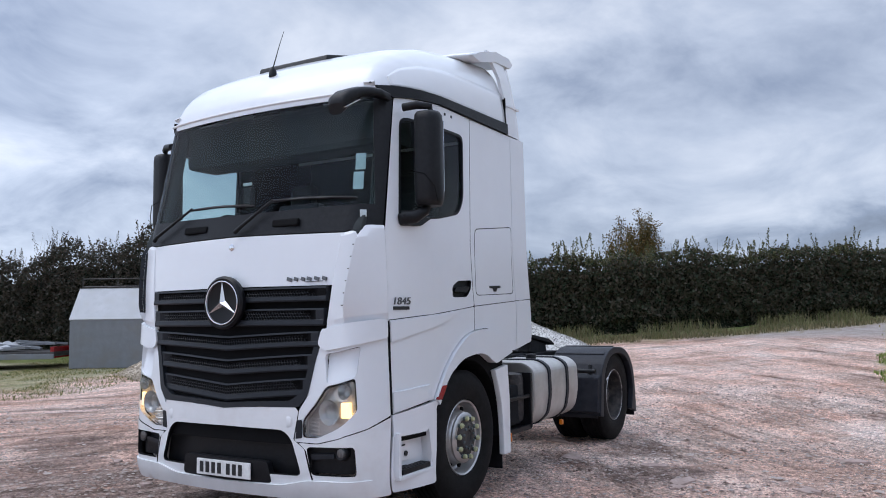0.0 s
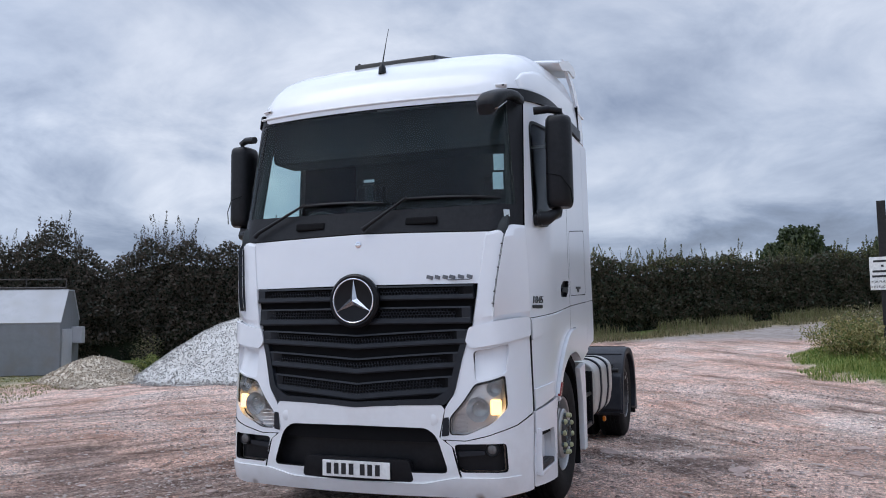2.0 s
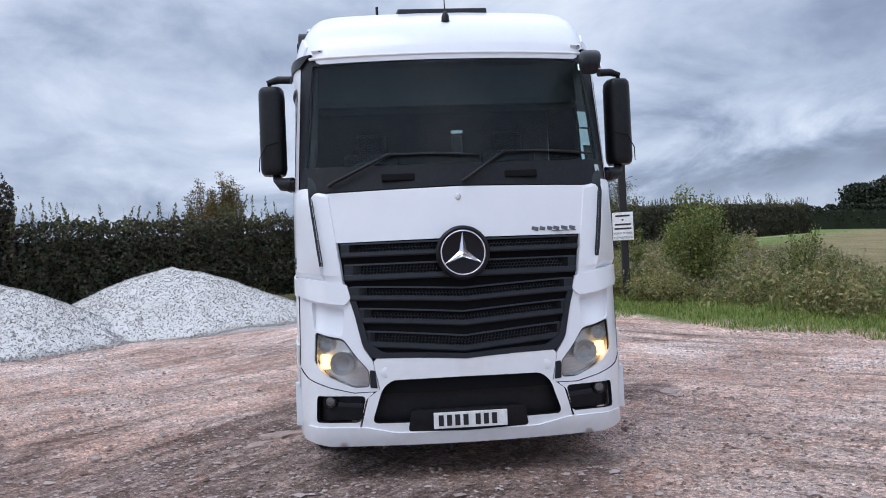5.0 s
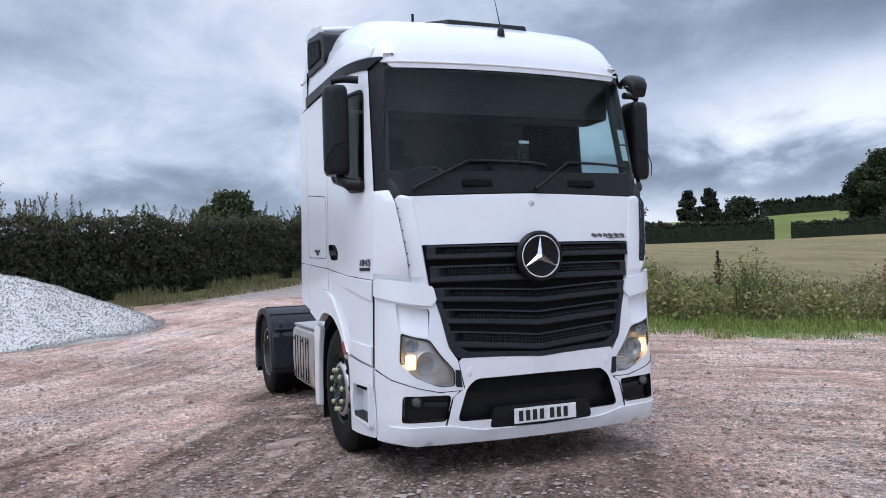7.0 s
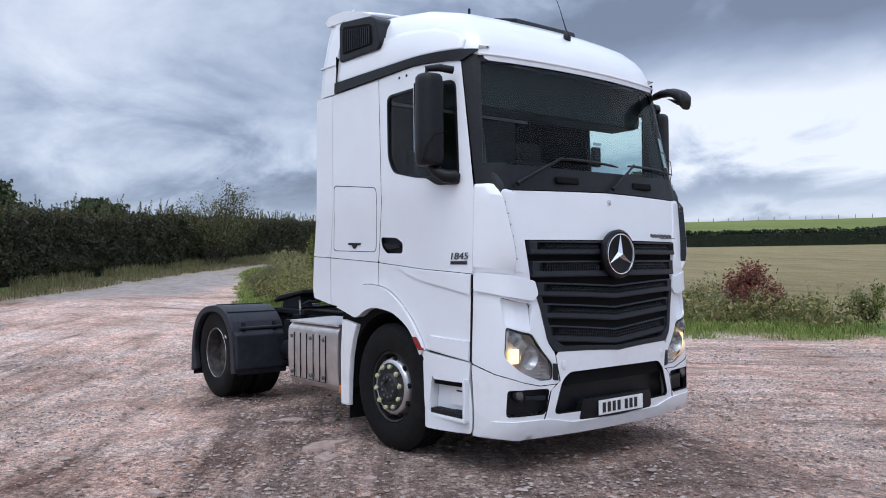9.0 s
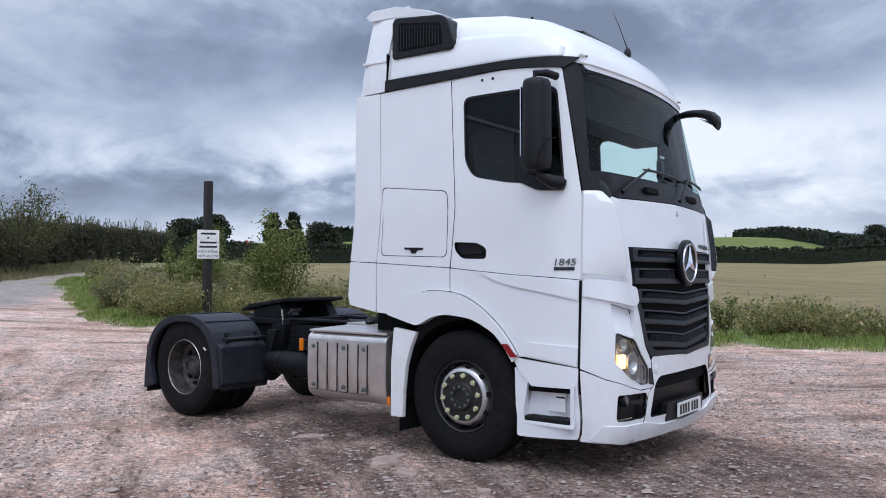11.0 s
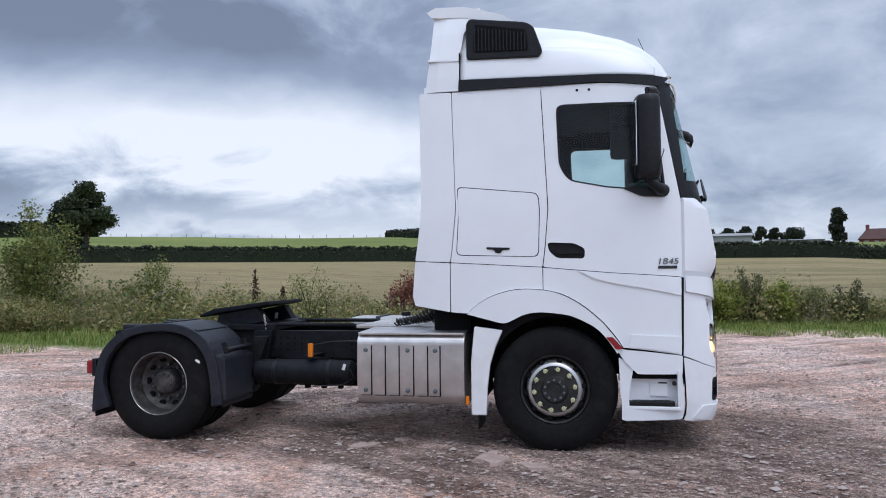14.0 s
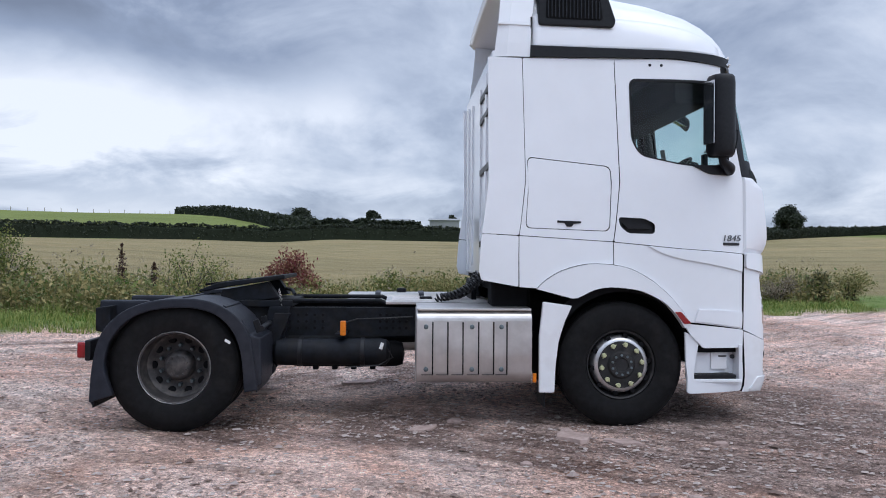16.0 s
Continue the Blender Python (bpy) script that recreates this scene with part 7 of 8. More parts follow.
for z, hgt in ((2.575, 0.125), (2.435, 0.13)):
    p, nrm = cab(Y(1.005, z)[0], z)
    part("tax_disc", box((0.004, 0.075, hgt), p - nrm * 0.02, 0.02, Euler((0, radians(-12), math.atan2(nrm.y, nrm.x))).to_matrix()), M_PAPER, truck, "pale paper permits on the windscreen")
p, nrm = cab(Y(1.063, 2.19)[0], 2.19)
part("code_sticker", box((0.004, 0.045, 0.05), p + nrm * 0.004, 0.001, Euler((0, radians(-8), math.atan2(nrm.y, nrm.x))).to_matrix()), M_PAPER, truck)
cam_p = cab(0.02, 2.36)[0]
box_cam = part("screen_unit", box((0.045, 0.075, 0.16), cam_p + Vector((-0.07, 0, 0.02)), 0.01), M_BLACK, truck, "small black camera on the dashboard")
part("screen_label", box((0.012, 0.085, 0.022), cam_p + Vector((-0.055, 0, 0.125)), 0.003), M_PAPER, box_cam)

# mirrors
for s in (1, -1):
    body = bmesh.new()
    prof = rounded([(0.655, 1.275), (0.70, 1.45), (0.80, 1.47), (0.875, 1.43), (0.885, 1.30), (0.80, 1.265)], 0.06)
    rows = []
    for z, k in ((2.255, 0.80), (2.275, 0.93), (2.31, 1.0), (2.48, 1.0), (2.87, 0.99), (2.91, 0.95), (2.93, 0.82)):
        cx, cy = 0.77, 1.365
        rows.append([body.verts.new((cx + (x - cx) * k, s * (cy + (y - cy) * k), z)) for x, y in prof])
    n = len(prof)
    for a, b in zip(rows, rows[1:]):
        for i in range(n):
            body.faces.new((a[i], a[(i + 1) % n], b[(i + 1) % n], b[i])).smooth = True
    body.faces.new(rows[0]), body.faces.new(rows[-1])
    bmesh.ops.recalc_face_normals(body, faces=body.faces)
    mir = part("door_mirror", body, M_BLACK, truck, "tall black door mirror housing")
    part("mirror_glass", box((0.006, 0.145, 0.52), (0.668, s * 1.365, 2.62), 0.02, Euler((0, 0, s * radians(-14))).to_matrix()), M_CHROME, mir)
    part("mirror_seam", tube([(0.905, s * 1.29, 2.50), (0.90, s * 1.40, 2.47), (0.865, s * 1.46, 2.38), (0.84, s * 1.47, 2.28)], 0.004, 5), M_VOID, mir)
    part("mirror_arm", tube([(0.86, s * 1.20, 2.975), (0.83, s * 1.30, 2.985), (0.78, s * 1.38, 2.975), (0.77, s * 1.38, 2.91)], [0.03, 0.03, 0.026, 0.024], 10), M_BLACK, mir)
    part("mirror_arm", tube([(0.90, s * 1.215, 2.17), (0.87, s * 1.29, 2.175), (0.80, s * 1.34, 2.22), (0.78, s * 1.35, 2.28)], [0.055, 0.05, 0.035, 0.03], 12), M_BLACK, mir)
    part("mirror_foot", prism(rounded([(0.56, 2.20), (0.95, 2.20), (0.925, 2.115), (0.72, 2.125)], 0.03), s * 1.20, s * 1.255, "y", 0.01), M_BLACK, mir)
# front kerb mirror on the nearside
head = bmesh.new()
rows = []
for (x, y, z), hw, hh in (((0.93, 1.12, 3.045), 0.030, 0.028), ((1.03, 1.10, 3.055), 0.042, 0.032), ((1.13, 1.07, 3.045), 0.058, 0.032), ((1.225, 1.035, 3.02), 0.078, 0.038),
                         ((1.305, 1.01, 2.975), 0.084, 0.048), ((1.35, 0.995, 2.925), 0.078, 0.052), ((1.365, 0.99, 2.885), 0.060, 0.036)):
    ring = []
    for i in range(20):
        a = 2 * math.pi * i / 20
        c, q = math.cos(a), math.sin(a)
        ring.append(head.verts.new((x + 0.35 * hh * abs(q) ** 0.6 * (1 if q > 0 else -1), y + hw * abs(c) ** 0.6 * (1 if c > 0 else -1), z + hh * abs(q) ** 0.6 * (1 if q > 0 else -1))))
    rows.append(ring)
for a, b in zip(rows, rows[1:]):
    for i in range(20):
        head.faces.new((a[i], a[(i + 1) % 20], b[(i + 1) % 20], b[i])).smooth = True
head.faces.new(rows[0]), head.faces.new(rows[-1])
bmesh.ops.recalc_face_normals(head, faces=head.faces)
kerb = part("kerb_mirror", head, M_BLACK, truck, "black kerb-view mirror on a broad arm over the windscreen")
part("mirror_glass", box((0.15, 0.17, 0.006), (1.285, 1.01, 2.925), 0.02, Euler((0, radians(30), radians(-14))).to_matrix()), M_CHROME, kerb)

# model number on the doors
for s in (1, -1):
    cu = bpy.data.curves.new("number", "FONT")
    cu.body, cu.size, cu.extrude, cu.shear, cu.align_x = "1845", 0.072, 0.003, 0.15, "CENTER"
    me = bpy.data.meshes.new_from_object(bpy.data.objects.new("tmp", cu))
    ob = new("model_number", me)
    x0 = 0.925
    a = X(x0, 1.57)
    p, nrm = cab(s * a[0], 1.555)
    ob.data.materials.append(M_DARKCHROME)
    ang = math.atan2(nrm.y, nrm.x) + math.pi / 2
    ob.matrix_world = pose(p.x + nrm.x * 0.004, p.y + nrm.y * 0.004, 1.562, 90, 0, math.degrees(ang)) @ Matrix.Diagonal((1.25, 1, 1, 1))
    ob.parent = truck
    part("number_bar", box((0.155, 0.008, 0.024), p + nrm * 0.002 + Vector((0.0, 0, -0.018)), 0.003, Euler((0, 0, ang)).to_matrix()), M_INK, truck)

# ---- cab interior ----
interior = part("dashboard", prism(rounded([(0.60, 1.75), (0.62, 2.14), (0.85, 2.22), (1.16, 2.20), (1.22, 2.08), (1.15, 1.6)], 0.05), -1.08, 1.08, "y", 0.02), M_INT, truck, smooth=False)
part("dash_top", box((0.20, 2.0, 0.05), (1.06, 0, 2.235), 0.015), M_DASH, interior, "grey-beige dashboard top")
part("binnacle", box((0.20, 0.5, 0.14), (0.72, -0.55, 2.22), 0.05), M_INT, interior)
part("back_trim", box((0.04, 2.36, 1.95), (-1.0, 0, 2.16), 0.02), M_INTLIGHT, truck)
part("headlining", box((1.80, 2.28, 0.05), (-0.14, 0, 3.11), 0.02), M_INTLIGHT, truck)
part("overhead_locker", box((0.34, 2.1, 0.36), (0.66, 0, 2.93), 0.05), M_INT, truck)
part("bunk", box((0.62, 2.15, 0.22), (-0.68, 0, 1.95), 0.06), M_SEAT, truck)
for y in (-0.62, 0.62):
    seat = part("seat", box((0.50, 0.52, 0.16), (0.12, y, 1.80), 0.06), M_SEAT, truck)
    part("seat_back", box((0.14, 0.50, 0.72), (-0.14, y, 2.18), 0.06, Euler((0, radians(-8), 0)).to_matrix()), M_SEAT, seat)
    part("headrest", box((0.10, 0.28, 0.20), (-0.21, y, 2.62), 0.05, Euler((0, radians(-8), 0)).to_matrix()), M_SEAT, seat)
    part("seat_base", box((0.40, 0.42, 0.5), (0.1, y, 1.46), 0.03), M_INT, seat)
wheel_rim = bmesh.new()
pts = [(0.225 * math.cos(radians(a)), 0.225 * math.sin(radians(a))) for a in range(0, 361, 15)]
m = Matrix.Translation((0.60, -0.62, 2.19)) @ Euler((0, radians(-38), 0)).to_matrix().to_4x4()
sw = part("steering_wheel", tube([m @ Vector((a, b, 0)) for a, b in pts], 0.016, 8), M_INT, truck)
part("wheel_hub", box((0.14, 0.36, 0.05), m @ Vector((0, 0, -0.03)), 0.03, Euler((0, radians(-38), 0)).to_matrix()), M_INT, sw)
for s in (1, -1):
    part("grab_handle", tube([(0.93, s * 1.10, 2.75), (0.90, s * 1.06, 2.70), (0.93, s * 1.06, 2.45), (0.99, s * 1.09, 2.36)], 0.016, 8), M_INT, truck)
    part("pillar_trim", tube([cab_point(s * Y(1.10, 2.2)[0], 2.2) + Vector((-0.09, -s * 0.03, 0)), cab_point(s * Y(1.07, 3.05)[0], 3.05) + Vector((-0.09, -s * 0.03, 0))], 0.045, 8), M_INT, truck)

# ---- wheels ----


def tyre_mesh(s, yc, r=0.526, w=0.315):
    h = w / 2
    prof = [(0.286, -h * 0.70), (0.30, -h * 0.88), (0.36, -h), (0.43, -h), (0.485, -h * 0.93), (0.510, -h * 0.82), (r, -h * 0.72)]
    for g in (-0.42, -0.14, 0.14, 0.42):
        prof += [(r, h * g - 0.009), (r - 0.012, h * g - 0.006), (r - 0.012, h * g + 0.006), (r, h * g + 0.009)]
    prof += [(a, -b) for a, b in prof[6::-1]]
    return lathe(prof, 72, "y", (0, yc, 0), closed=True)


def wheel(name, at, s, front):
    w = thing(name, "", "", at)
    for key in ("label", "category"):
        if key in w:
            del w[key]
    w.parent = truck
    part("tyre", tyre_mesh(s, 0.0), M_TYRE, w, "dusty black lorry tyre")
    o = s
    if front:
        rim = [(0.288, 0.11), (0.296, 0.125), (0.288, 0.136), (0.276, 0.128), (0.268, 0.09), (0.262, 0.03), (0.245, 0.02), (0.225, 0.035), (0.205, 0.085), (0.195, 0.125), (0.180, 0.140), (0.13, 0.142), (0.125, 0.12), (0.001, 0.12)]
        part("rim", lathe([(r, o * h) for r, h in rim], 64, cap=False), M_RIM if s > 0 else M_RIMBLACK, w, "silver steel rim with hand holes" if s > 0 else "sooty dark steel rim")
        drum = ((0.197, 0.120), (0.197, 0.135), (0.183, 0.147), (0.150, 0.148), (0.150, 0.135)) if s > 0 else ((0.250, 0.040), (0.243, 0.086), (0.232, 0.126), (0.218, 0.143), (0.198, 0.148), (0.192, 0.140))
        part("hub_flange", lathe([(r, o * h) for r, h in drum], 48, cap=False), M_RIM, w, "worn silver wheel flange")
        part("hub", lathe([(r, o * h) for r, h in ((0.178 if s > 0 else 0.196, 0.138), (0.178 if s > 0 else 0.196, 0.146), (0.118, 0.150), (0.108, 0.165), (0.102, 0.172), (0.06, 0.172), (0.055, 0.160), (0.001, 0.158))], 40), M_RIMDARK if s > 0 else M_RIMBLACK, w)
        hole_r, hole_y, nut_r = (0.226, 0.052, 0.152) if s > 0 else (0.241, 0.118, 0.172)
        for i in range(10):
            a = radians(36 * i + 8)
            part("hand_hole", lathe([(0.023, o * hole_y), (0.021, o * (hole_y + 0.014)), (0.001, o * (hole_y + 0.014))], 12, "y", (hole_r * math.cos(a), 0, hole_r * math.sin(a))), M_VOID, w)
            c = Vector((nut_r * math.cos(a), 0, nut_r * math.sin(a)))
            part("wheel_nut", lathe([(0.017, o * 0.145), (0.017, o * 0.172), (0.012, o * 0.182), (0.001, o * 0.184)], 6, "y", c), M_BOLT, w)
            d = a + (0.16 if i % 2 == 0 else -0.16)
            tip = Vector((nut_r * math.cos(d), 0, nut_r * math.sin(d)))
            pt = bmesh.new()
            lathe([(0.020, o * 0.168), (0.020, o * 0.180), (0.014, o * 0.190), (0.001, o * 0.190)], 14, "y", c, pt)
            tube([c + Vector((0, o * 0.180, 0)), tip + Vector((0, o * 0.176, 0))], [0.012, 0.004], 6, pt)
            part("nut_pointer", pt, M_YELLOW, w, "faded yellow wheel-nut pointer")
            b = radians(36 * i + 20)
            part("hub_bolt", lathe([(0.011, o * 0.165), (0.011, o * 0.182), (0.001, o * 0.184)], 8, "y", (0.082 * math.cos(b), 0, 0.082 * math.sin(b))), M_BOLT, w)
    else:
        part("inner_tyre", tyre_mesh(s, -s * 0.345), M_TYRE, w)
        rim = [(0.288, 0.105), (0.297, 0.125), (0.289, 0.138), (0.278, 0.13), (0.270, 0.08), (0.262, -0.02), (0.235, -0.035), (0.205, -0.075), (0.17, -0.085), (0.135, -0.085), (0.001, -0.085)]
        part("rim", lathe([(r, o * h) for r, h in rim], 64, cap=False), M_RIMDARK, w, "dull dirty steel rim")
        part("rim_edge", lathe([(0.292, o * 0.128), (0.297, o * 0.134), (0.292, o * 0.140), (0.287, o * 0.134)], 64, closed=True), M_RIM, w)
        part("hub", lathe([(r, o * h) for r, h in ((0.125, -0.09), (0.12, 0.0), (0.105, 0.03), (0.085, 0.04), (0.001, 0.04))], 40), M_RIMDARK, w)
        for i in range(10):
            a = radians(36 * i)
            part("hand_hole", lathe([(0.034, o * -0.066), (0.031, o * -0.045), (0.001, o * -0.045)], 16, "y", (0.222 * math.cos(a), 0, 0.222 * math.sin(a))), M_VOID, w)
            b = a + radians(18)
            part("wheel_nut", lathe([(0.018, o * -0.086), (0.018, o * -0.05), (0.012, o * -0.035), (0.001, o * -0.035)], 6, "y", (0.165 * math.cos(b), 0, 0.165 * math.sin(b))), M_BOLT, w)
            part("hub_bolt", lathe([(0.010, o * 0.03), (0.010, o * 0.052), (0.001, o * 0.053)], 8, "y", (0.08 * math.cos(b), 0, 0.08 * math.sin(b))), M_RIMDARK, w)
    return w


for s in (1, -1):
    wheel("front_wheel", (-0.01, s * 1.045, 0.515), s, True)
    wheel("rear_wheel", (-3.705, s * 1.06, 0.492), s, False)
part("front_axle", tube([(0, -0.95, 0.50), (0, -0.4, 0.42), (0, 0.4, 0.42), (0, 0.95, 0.50)], 0.06, 8), M_CHASSIS, truck)
part("rear_axle", tube([(-3.7, -0.9, 0.51), (-3.7, 0.9, 0.51)], 0.09, 12), M_CHASSIS, truck)
part("differential", lathe([(0.05, -0.22), (0.2, -0.12), (0.23, 0), (0.2, 0.12), (0.05, 0.22)], 24, "x", (-3.7, 0.05, 0.53)), M_CHASSIS, truck)

# ---- chassis ----
for s in (1, -1):
    rail = part("frame_rail", prism([(s * 0.43, 0.68), (s * 0.36, 0.68), (s * 0.36, 0.69), (s * 0.42, 0.69), (s * 0.42, 0.93), (s * 0.36, 0.93), (s * 0.36, 0.94), (s * 0.43, 0.94)], -4.45, 0.9, "x"), M_CHASSIS, truck, "dark steel frame rail with bolt holes")
    for x in list(np.arange(-2.95, -2.55, 0.075)) + list(np.arange(-2.05, -1.75, 0.06)):
        for z in (0.75, 0.81, 0.87):
            part("rail_hole", lathe([(0.013, s * 0.426), (0.013, s * 0.4335), (0.001, s * 0.4335)], 8, "y", (float(x), 0, z)), M_VOID, rail)
    part("rear_bracket", prism([(-3.05, 0.95), (-2.86, 0.95), (-2.92, 0.62), (-2.98, 0.40), (-3.10, 0.32), (-3.18, 0.42)], s * 0.44, s * 0.52, "y", 0.008), M_CHASSIS, truck)
    part("bracket_web", prism([(-2.98, 0.90), (-2.84, 0.90), (-3.02, 0.44), (-3.10, 0.42)], s * 0.60, s * 0.66, "y", 0.006), M_CHASSIS, truck)
    part("damper_foot", lathe([(0.05, 0.52), (0.06, 0.54), (0.06, 0.68), (0.05, 0.70)], 16, "y", (-3.04, 0, 0.40)) if s > 0 else lathe([(0.05, -0.52), (0.06, -0.54), (0.06, -0.68), (0.05, -0.70)], 16, "y", (-3.04, 0, 0.40)), M_CHASSIS, truck)
    part("air_bellow", lathe([(0.10, 0.50), (0.13, 0.54), (0.12, 0.60), (0.135, 0.66), (0.10, 0.70)], 20, "z", (-3.2, s * 0.45, 0.0)), M_ROPE, truck)
    part("tail_lamp", box((0.08, 0.34, 0.13), (-4.46, s * 0.98, 0.63), 0.02), M_RED, truck, "red tail lamp")
    part("lamp_housing", box((0.05, 0.38, 0.17), (-4.405, s * 0.98, 0.63), 0.015), M_BLACK, truck)
for x in (-4.42, -3.3, -2.4, -1.5, 0.6):
    part("cross_member", box((0.10, 0.80, 0.16), (x, 0, 0.80), 0.015), M_CHASSIS, truck)
part("tow_beam", prism([(-4.55, 0.74), (-4.42, 0.70), (-4.42, 0.96), (-4.55, 0.94)], -0.62, 0.62, "y", 0.01), M_CHASSIS, truck)
part("ramp_rail", box((0.42, 0.10, 0.20), (-4.36, -0.42, 0.90), 0.02), M_FENDER, truck)
part("ramp_rail", box((0.42, 0.10, 0.20), (-4.36, 0.42, 0.90), 0.02), M_FENDER, truck)
part("gearbox", box((1.5, 0.5, 0.5), (-0.4, 0, 0.72), 0.06), M_CHASSIS, truck)
part("prop_shaft", tube([(-1.1, 0, 0.66), (-3.5, 0, 0.56)], 0.06, 10), M_CHASSIS, truck)
# engine in recess black: the under-cab shade is in its colour
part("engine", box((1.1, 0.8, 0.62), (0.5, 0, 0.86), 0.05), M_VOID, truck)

# fifth wheel, tipped back
fw = part("fifth_wheel", prism([(0.36, 0.005), (0.36, 0.045), (-0.26, 0.05), (-0.42, 0.01), (-0.42, -0.015), (-0.26, 0.0)], -0.45, 0.45, "y", 0.012), M_CHASSIS, truck, "greasy black fifth wheel coupling plate")
fw.matrix_world = pose(-3.28, 0, 1.145, 0, -8, 0)
part("coupling_slot", box((0.42, 0.12, 0.02), (-0.24, 0, 0.047), 0.004), M_VOID, fw)
for s in (1, -1):
    part("coupling_foot", prism([(-0.22, -0.02), (0.2, 0.0), (0.28, -0.16), (-0.28, -0.16)], s * 0.28, s * 0.42, "y", 0.01), M_CHASSIS, fw)
part("coupling_bed", box((0.9, 0.95, 0.06), (-3.30, 0, 0.975), 0.01), M_CHASSIS, truck)
part("release_arm", tube([(-2.95, -0.20, 1.10), (-2.86, -0.42, 1.10), (-2.82, -0.52, 1.06)], 0.016, 6), M_CHASSIS, truck)
chain = bmesh.new()
for k in range(14):
    z = 1.10 - 0.017 * k
    lathe([(0.010, -0.003), (0.013, 0.0), (0.010, 0.003), (0.007, 0.0)], 8, "y" if k % 2 else "x", (-2.97 + 0.003 * k, -0.47, z), chain, closed=True)
part("chain", chain, M_ALU, truck, "hanging steel chain")

# catwalk
plat = part("catwalk", box((1.0, 0.90, 0.03), (-1.50, 0, 0.985), 0.006), M_ALU, truck, "ribbed aluminium catwalk plate")
for k in range(12):
    part("tread_rib", box((0.9, 0.012, 0.006), (-1.50, -0.40 + 0.073 * k, 1.003), 0.002, segs=1), M_ALU, plat)
for s in (1, -1):
    part("catwalk_rail", tube([(-2.95, s * 0.40, 1.0), (-2.05, s * 0.40, 1.0), (-1.98, s * 0.40, 0.97)], 0.02, 8), M_CHASSIS, truck)
for k in range(5):
    a, b = Vector((-1.55 + 0.06 * k, -0.62 + 0.13 * k, 1.04)), Vector((-1.10, -0.70 + 0.22 * k, 1.24 + 0.02 * (k % 2)))
    u = (b - a).normalized()
    v = u.cross(Vector((0, 0, 1))).normalized()
    w = u.cross(v)
    bits = [a.lerp(b, t / 90) + (v * math.cos(t * 0.95) + w * math.sin(t * 0.95)) * 0.034 - Vector((0, 0, 0.05 * math.sin(t / 90 * math.pi))) for t in range(91)]
    part("air_hose", tube(bits, 0.009, 5), M_ROPE, truck, "black coiled air hose")
# mounts and cross beam also have the under-cab shade in their colour
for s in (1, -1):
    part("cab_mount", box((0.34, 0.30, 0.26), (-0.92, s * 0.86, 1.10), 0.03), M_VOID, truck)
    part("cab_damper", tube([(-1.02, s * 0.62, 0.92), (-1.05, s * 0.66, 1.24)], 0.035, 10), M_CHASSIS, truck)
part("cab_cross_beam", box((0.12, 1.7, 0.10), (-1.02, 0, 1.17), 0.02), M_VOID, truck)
part("hose_bracket", box((0.05, 0.6, 0.20), (-1.16, 0.1, 1.10), 0.01), M_CHASSIS, truck)
part("knob", box((0.12, 0.06, 0.03), (-1.62, -0.12, 1.015), 0.01), M_BLACK, truck)

# silver pressed cover on the driver's side
SIDE = rounded([(-0.72, 0.97), (-1.16, 0.985), (-1.245, 0.93), (-1.25, 0.60), (-1.235, 0.42), (-1.17, 0.36), (-0.72, 0.36)], 0.05)
cover = part("silencer_cover", prism(SIDE, -1.735, -0.775, "x", 0.008), M_ALU, truck, "brushed aluminium silencer cover with upright pressings", smooth=False)
part("cover_top", box((0.95, 0.50, 0.02), (-1.255, -0.98, 0.985), 0.006, Euler((radians(2), 0, 0)).to_matrix()), M_ALU, cover)
# black bars draw the shade lines along each pressing and under its foot
for k, x in enumerate((-1.60, -1.475, -1.35, -1.22, -1.095, -0.985)):
    zt, zb = 0.875, 0.445
    part("pressing_shade", tube([(x, -1.2495, zt), (x, -1.2500, zb)], 0.0055, 6), M_VOID, cover)
    part("pressing_edge_shade", box((0.10, 0.004, 0.006), (x - 0.045, -1.2495, zb - 0.004), 0.001, segs=1), M_INK, cover)
for x in (-1.655, -1.275, -1.03):
    for z in (0.835, 0.485):
        part("cover_bolt", lathe([(0.001, -1.262), (0.016, -1.258), (0.020, -1.252), (0.020, -1.245)], 14, "y", (x, 0, z)), M_BOLT, cover)
for x in (-1.70, -0.80):
    part("cover_hanger", box((0.06, 0.40, 0.08), (x, -0.60, 0.74), 0.01), M_CHASSIS, truck)
for k in range(4):
    part("drain_valve", box((0.05, 0.05, 0.06), (-2.62 + 0.17 * k, -0.60, 0.425), 0.01), M_VOID, truck)
part("inner_reservoir", lathe([(0.001, -2.9), (0.11, -2.86), (0.12, -2.8), (0.12, -1.9), (0.10, -1.84), (0.001, -1.82)], 24, "x", (0, -0.30, 0.50)), M_VOID, truck)
res = part("air_reservoir", lathe([(0.001, -3.0), (0.08, -2.99), (0.115, -2.96), (0.12, -2.90), (0.12, -2.05), (0.115, -1.99), (0.08, -1.96), (0.001, -1.95)], 28, "x", (0, -0.62, 0.555)), M_CHASSIS, truck, "dark air reservoir")
for x in (-2.75, -2.2):
    part("reservoir_strap", lathe([(0.123, x - 0.02), (0.126, x - 0.018), (0.126, x + 0.018), (0.123, x + 0.02)], 28, "x", (0, -0.62, 0.555), closed=True), M_BLACK, res)
part("reservoir_tag", box((0.03, 0.006, 0.06), (-2.03, -0.742, 0.62), 0.004, Euler((0, 0.3, 0)).to_matrix()), M_PLATE, res)
part("side_lamp", box((0.05, 0.03, 0.13), (-2.37, -0.73, 0.775), 0.01), M_AMBER, truck, "amber side marker lamp")
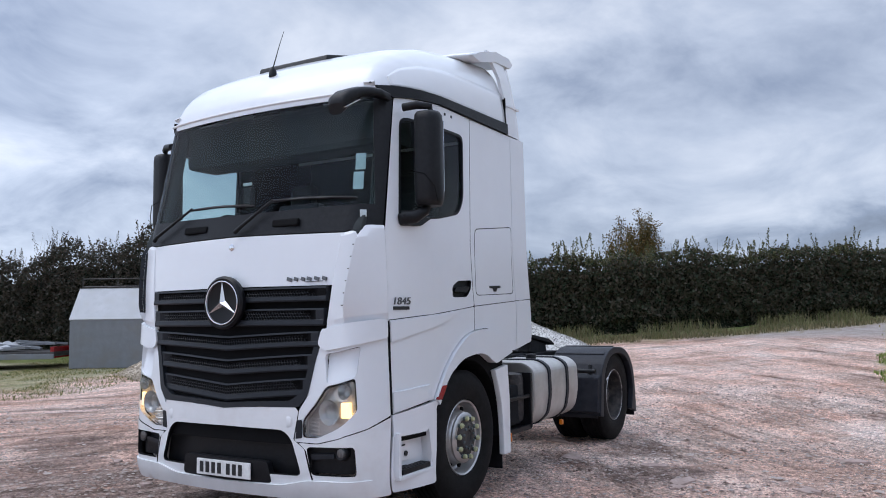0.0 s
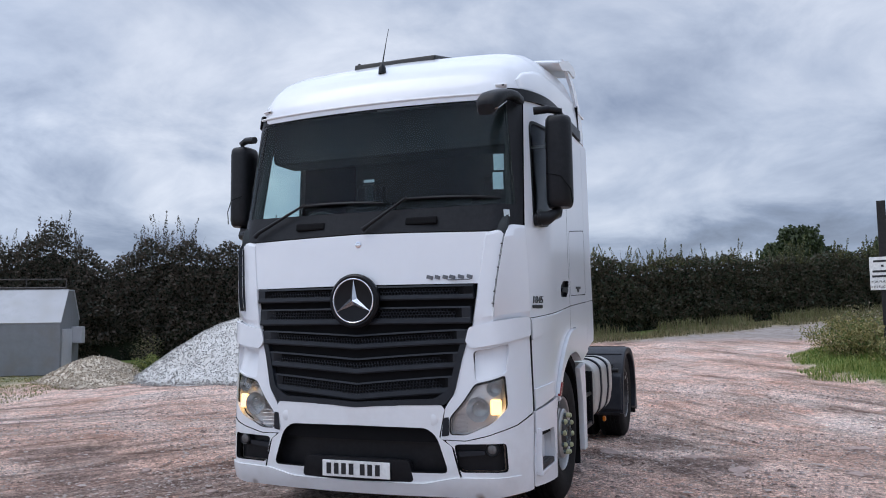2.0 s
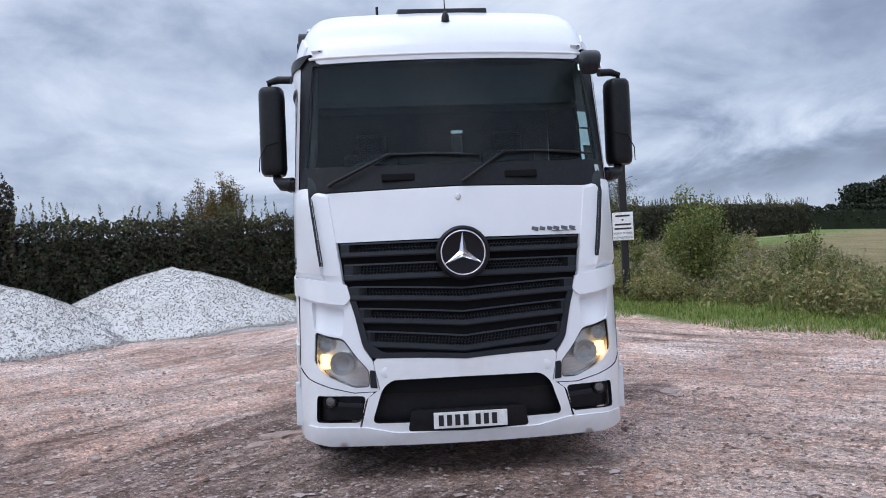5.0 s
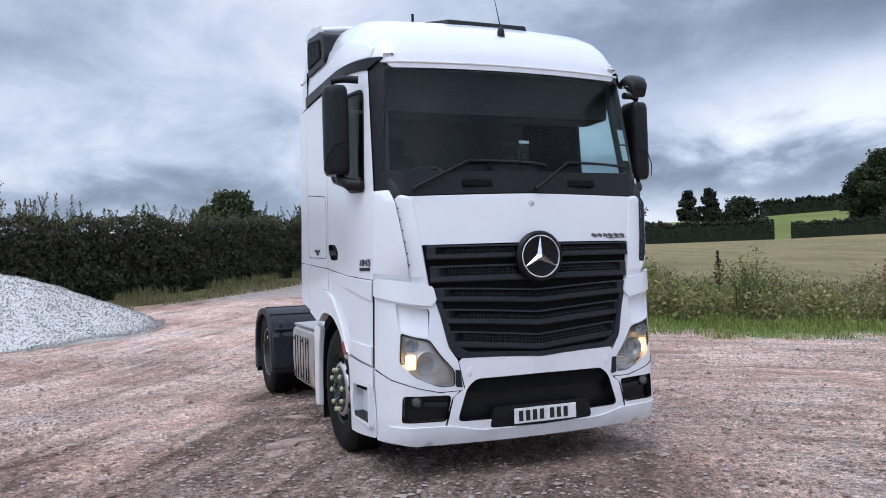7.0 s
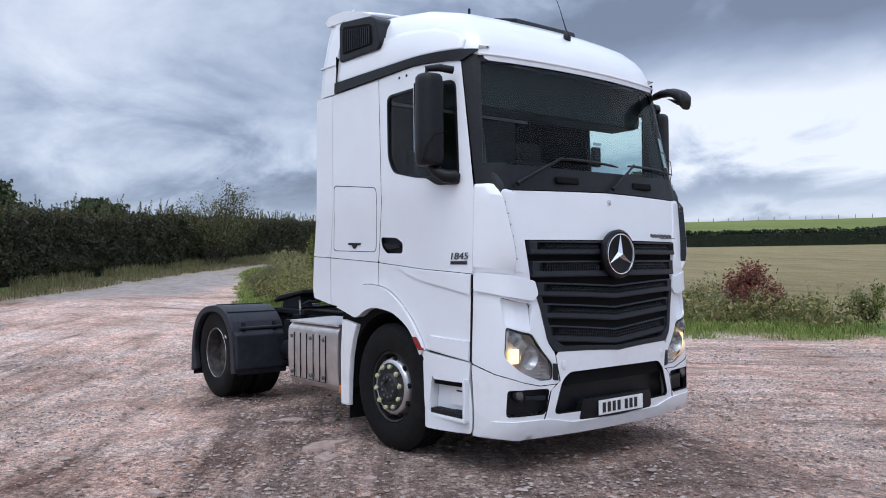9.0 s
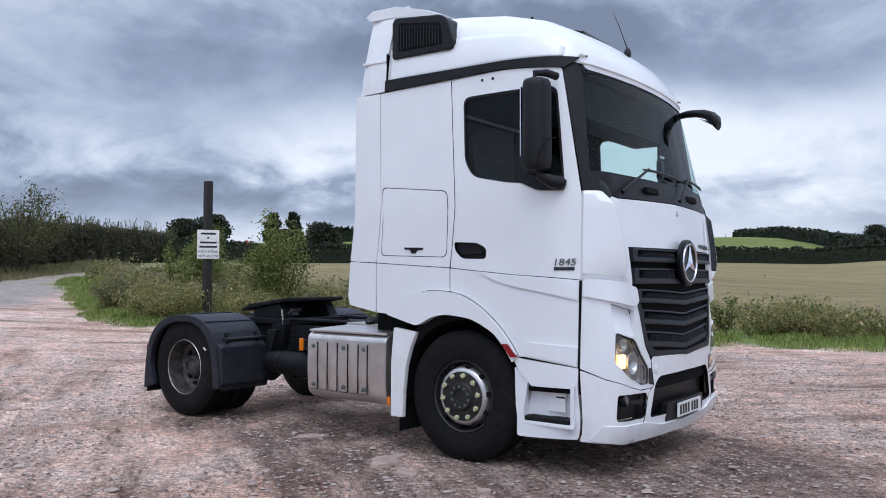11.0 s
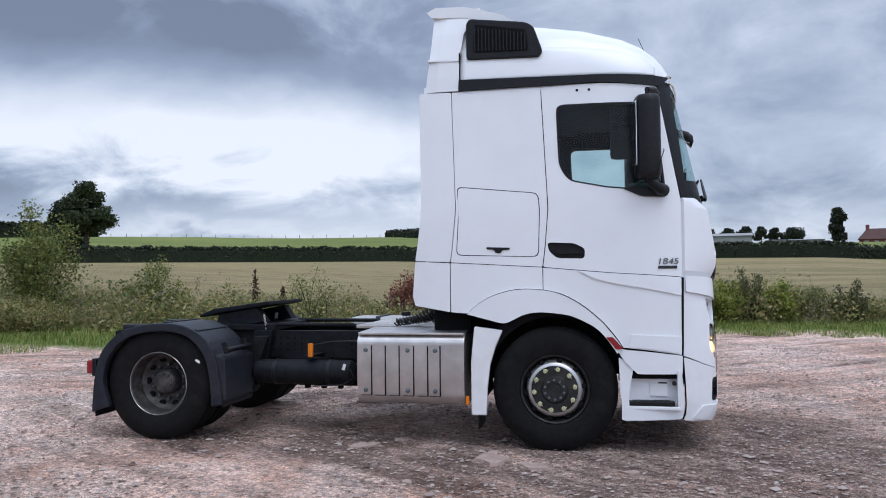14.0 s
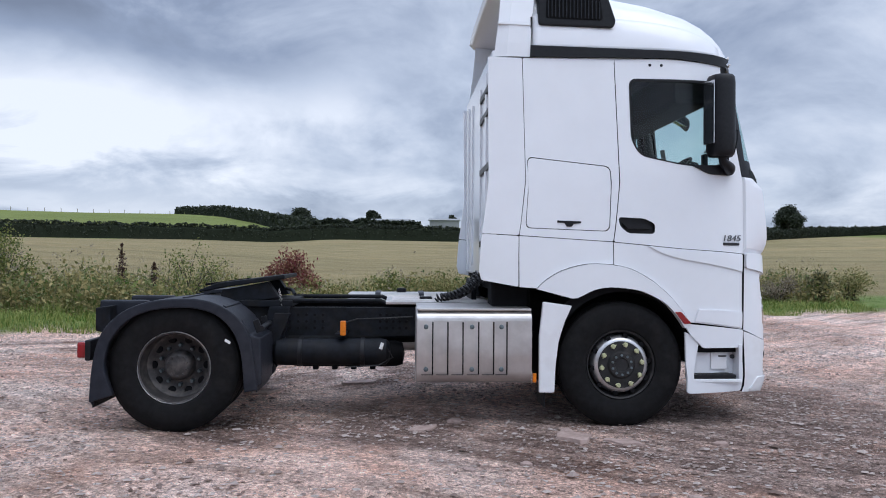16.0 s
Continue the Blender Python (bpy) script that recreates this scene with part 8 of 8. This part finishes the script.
part("lamp_bracket", box((0.10, 0.30, 0.012), (-2.39, -0.58, 0.72), 0.003), M_CHASSIS, truck)
part("cable", tube([(-1.75, -0.46, 0.86), (-2.0, -0.47, 0.845), (-2.25, -0.5, 0.84), (-2.36, -0.70, 0.82)], 0.007, 6), M_ROPE, truck)
part("cable", tube([(-1.98, -0.72, 0.60), (-1.93, -0.74, 0.52), (-2.05, -0.74, 0.45), (-2.35, -0.72, 0.43)], 0.006, 6), M_ROPE, truck)

# fuel tank on the nearside, with the open battery frame
TK = rounded([(0.62, 1.02), (1.12, 1.02), (1.225, 0.95), (1.235, 0.70), (1.20, 0.50), (1.08, 0.41), (0.62, 0.41)], 0.07)
tank = part("fuel_tank", prism(TK, -2.42, -1.30, "x", 0.02), M_TANK, truck, "pale dusty fuel tank with two dark straps", smooth=False)
for x in (-1.64, -2.10):
    out = [(y + (0.012 if y > 0.7 else 0), z + (0.012 if z > 0.9 else (-0.012 if z < 0.45 else 0))) for y, z in TK]
    part("tank_strap", prism(out, x - 0.028, x + 0.028, "x"), M_FENDER, tank)
part("filler_cap", lathe([(0.05, 1.02), (0.055, 1.04), (0.05, 1.065), (0.001, 1.07)], 20, "z", (-1.85, 0.95, 0)), M_BLACK, tank)
frame_b = part("battery_frame", box((0.03, 0.5, 0.5), (-1.26, 0.95, 0.68), 0.006), M_BLACK, truck, "open black battery tray frame")
part("frame_bar", box((0.5, 0.03, 0.04), (-1.02, 1.19, 0.44), 0.006), M_BLACK, frame_b)
part("frame_bar", box((0.5, 0.03, 0.03), (-1.02, 1.19, 0.72), 0.006), M_BLACK, frame_b)
part("frame_bar", box((0.03, 0.03, 0.5), (-1.25, 1.20, 0.68), 0.006), M_BLACK, frame_b)
part("battery", box((0.24, 0.42, 0.36), (-1.06, 0.93, 0.65), 0.02), M_CHASSIS, frame_b)
part("air_bottle", lathe([(0.001, 0.48), (0.09, 0.50), (0.10, 0.56), (0.10, 0.86), (0.09, 0.92), (0.001, 0.94)], 20, "z", (-1.17, 1.06, 0)), M_RIMDARK, frame_b)
part("frame_floor", box((0.5, 0.5, 0.03), (-1.02, 0.95, 0.43), 0.005), M_BLACK, frame_b)
part("side_lamp", box((0.05, 0.03, 0.05), (-2.0, 1.20, 0.385), 0.008), M_AMBER, truck)
for x in (-1.5, -2.2):
    part("tank_hanger", box((0.08, 0.24, 0.4), (x, 0.53, 0.68), 0.01), M_CHASSIS, truck)

# rear mudguards
GUARD = [(-4.36, 0.22), (-4.34, 0.50), (-4.29, 0.73), (-4.20, 0.87), (-4.06, 0.975), (-3.87, 1.04), (-3.60, 1.062), (-3.42, 1.04), (-3.27, 0.975), (-3.16, 0.88), (-3.09, 0.76), (-3.05, 0.55), (-3.02, 0.32)]
INNER = [(-3.13, 0.30), (-3.15, 0.55), (-3.19, 0.72), (-3.27, 0.85), (-3.40, 0.945), (-3.60, 0.985), (-3.86, 0.965), (-4.03, 0.90), (-4.14, 0.80), (-4.21, 0.68), (-4.24, 0.50), (-4.17, 0.28)]
GUARD, INNER = flowing(GUARD, 4), flowing(INNER, 4)
for s in (1, -1):
    guard = part("mudguard", prism(GUARD + INNER, s * 1.20, s * 1.262, "y", 0.012), M_FENDER, truck, "dark grey plastic rear mudguard")
    shell = GUARD + [(x + 0.02 * (1 if x < -3.6 else -1), z - 0.03) for x, z in GUARD[::-1]]
    part("guard_shell", prism(shell, s * 0.62, s * 1.22, "y", 0.0), M_FENDER, guard)
    part("guard_front", prism([(-3.16, 0.90), (-3.09, 0.77), (-3.00, 0.74), (-2.99, 0.36), (-3.12, 0.31)], s * 0.64, s * 1.245, "y", 0.015), M_FENDER, guard, smooth=False)
    for x, z, r in ((-3.62, 1.055, 0.0), (-3.30, 0.985, 30)):
        part("guard_rib", box((0.03, 0.60, 0.02), (x, s * 0.93, z + 0.008), 0.006, Euler((0, radians(r), 0)).to_matrix()), M_FENDER, guard)
    part("guard_latch", tube([(-3.02, s * 0.68, 0.815), (-3.00, s * 1.22, 0.815)], 0.026, 8), M_BLACK, guard)
    for y in (0.76, 1.14):
        part("latch_strap", box((0.05, 0.035, 0.11), (-3.045, s * y, 0.83), 0.006, Euler((0, radians(-18), 0)).to_matrix()), M_BLACK, guard)
    part("rear_flap", box((0.012, 0.58, 0.30), (-4.33, s * 0.95, 0.33), 0.003), M_BLACK, guard)
    part("guard_sticker", box((0.05, 0.003, 0.022), (-3.262, s * 1.264, 0.715), 0.001, Euler((0, radians(30), 0)).to_matrix(), segs=1), M_PLATE, guard)
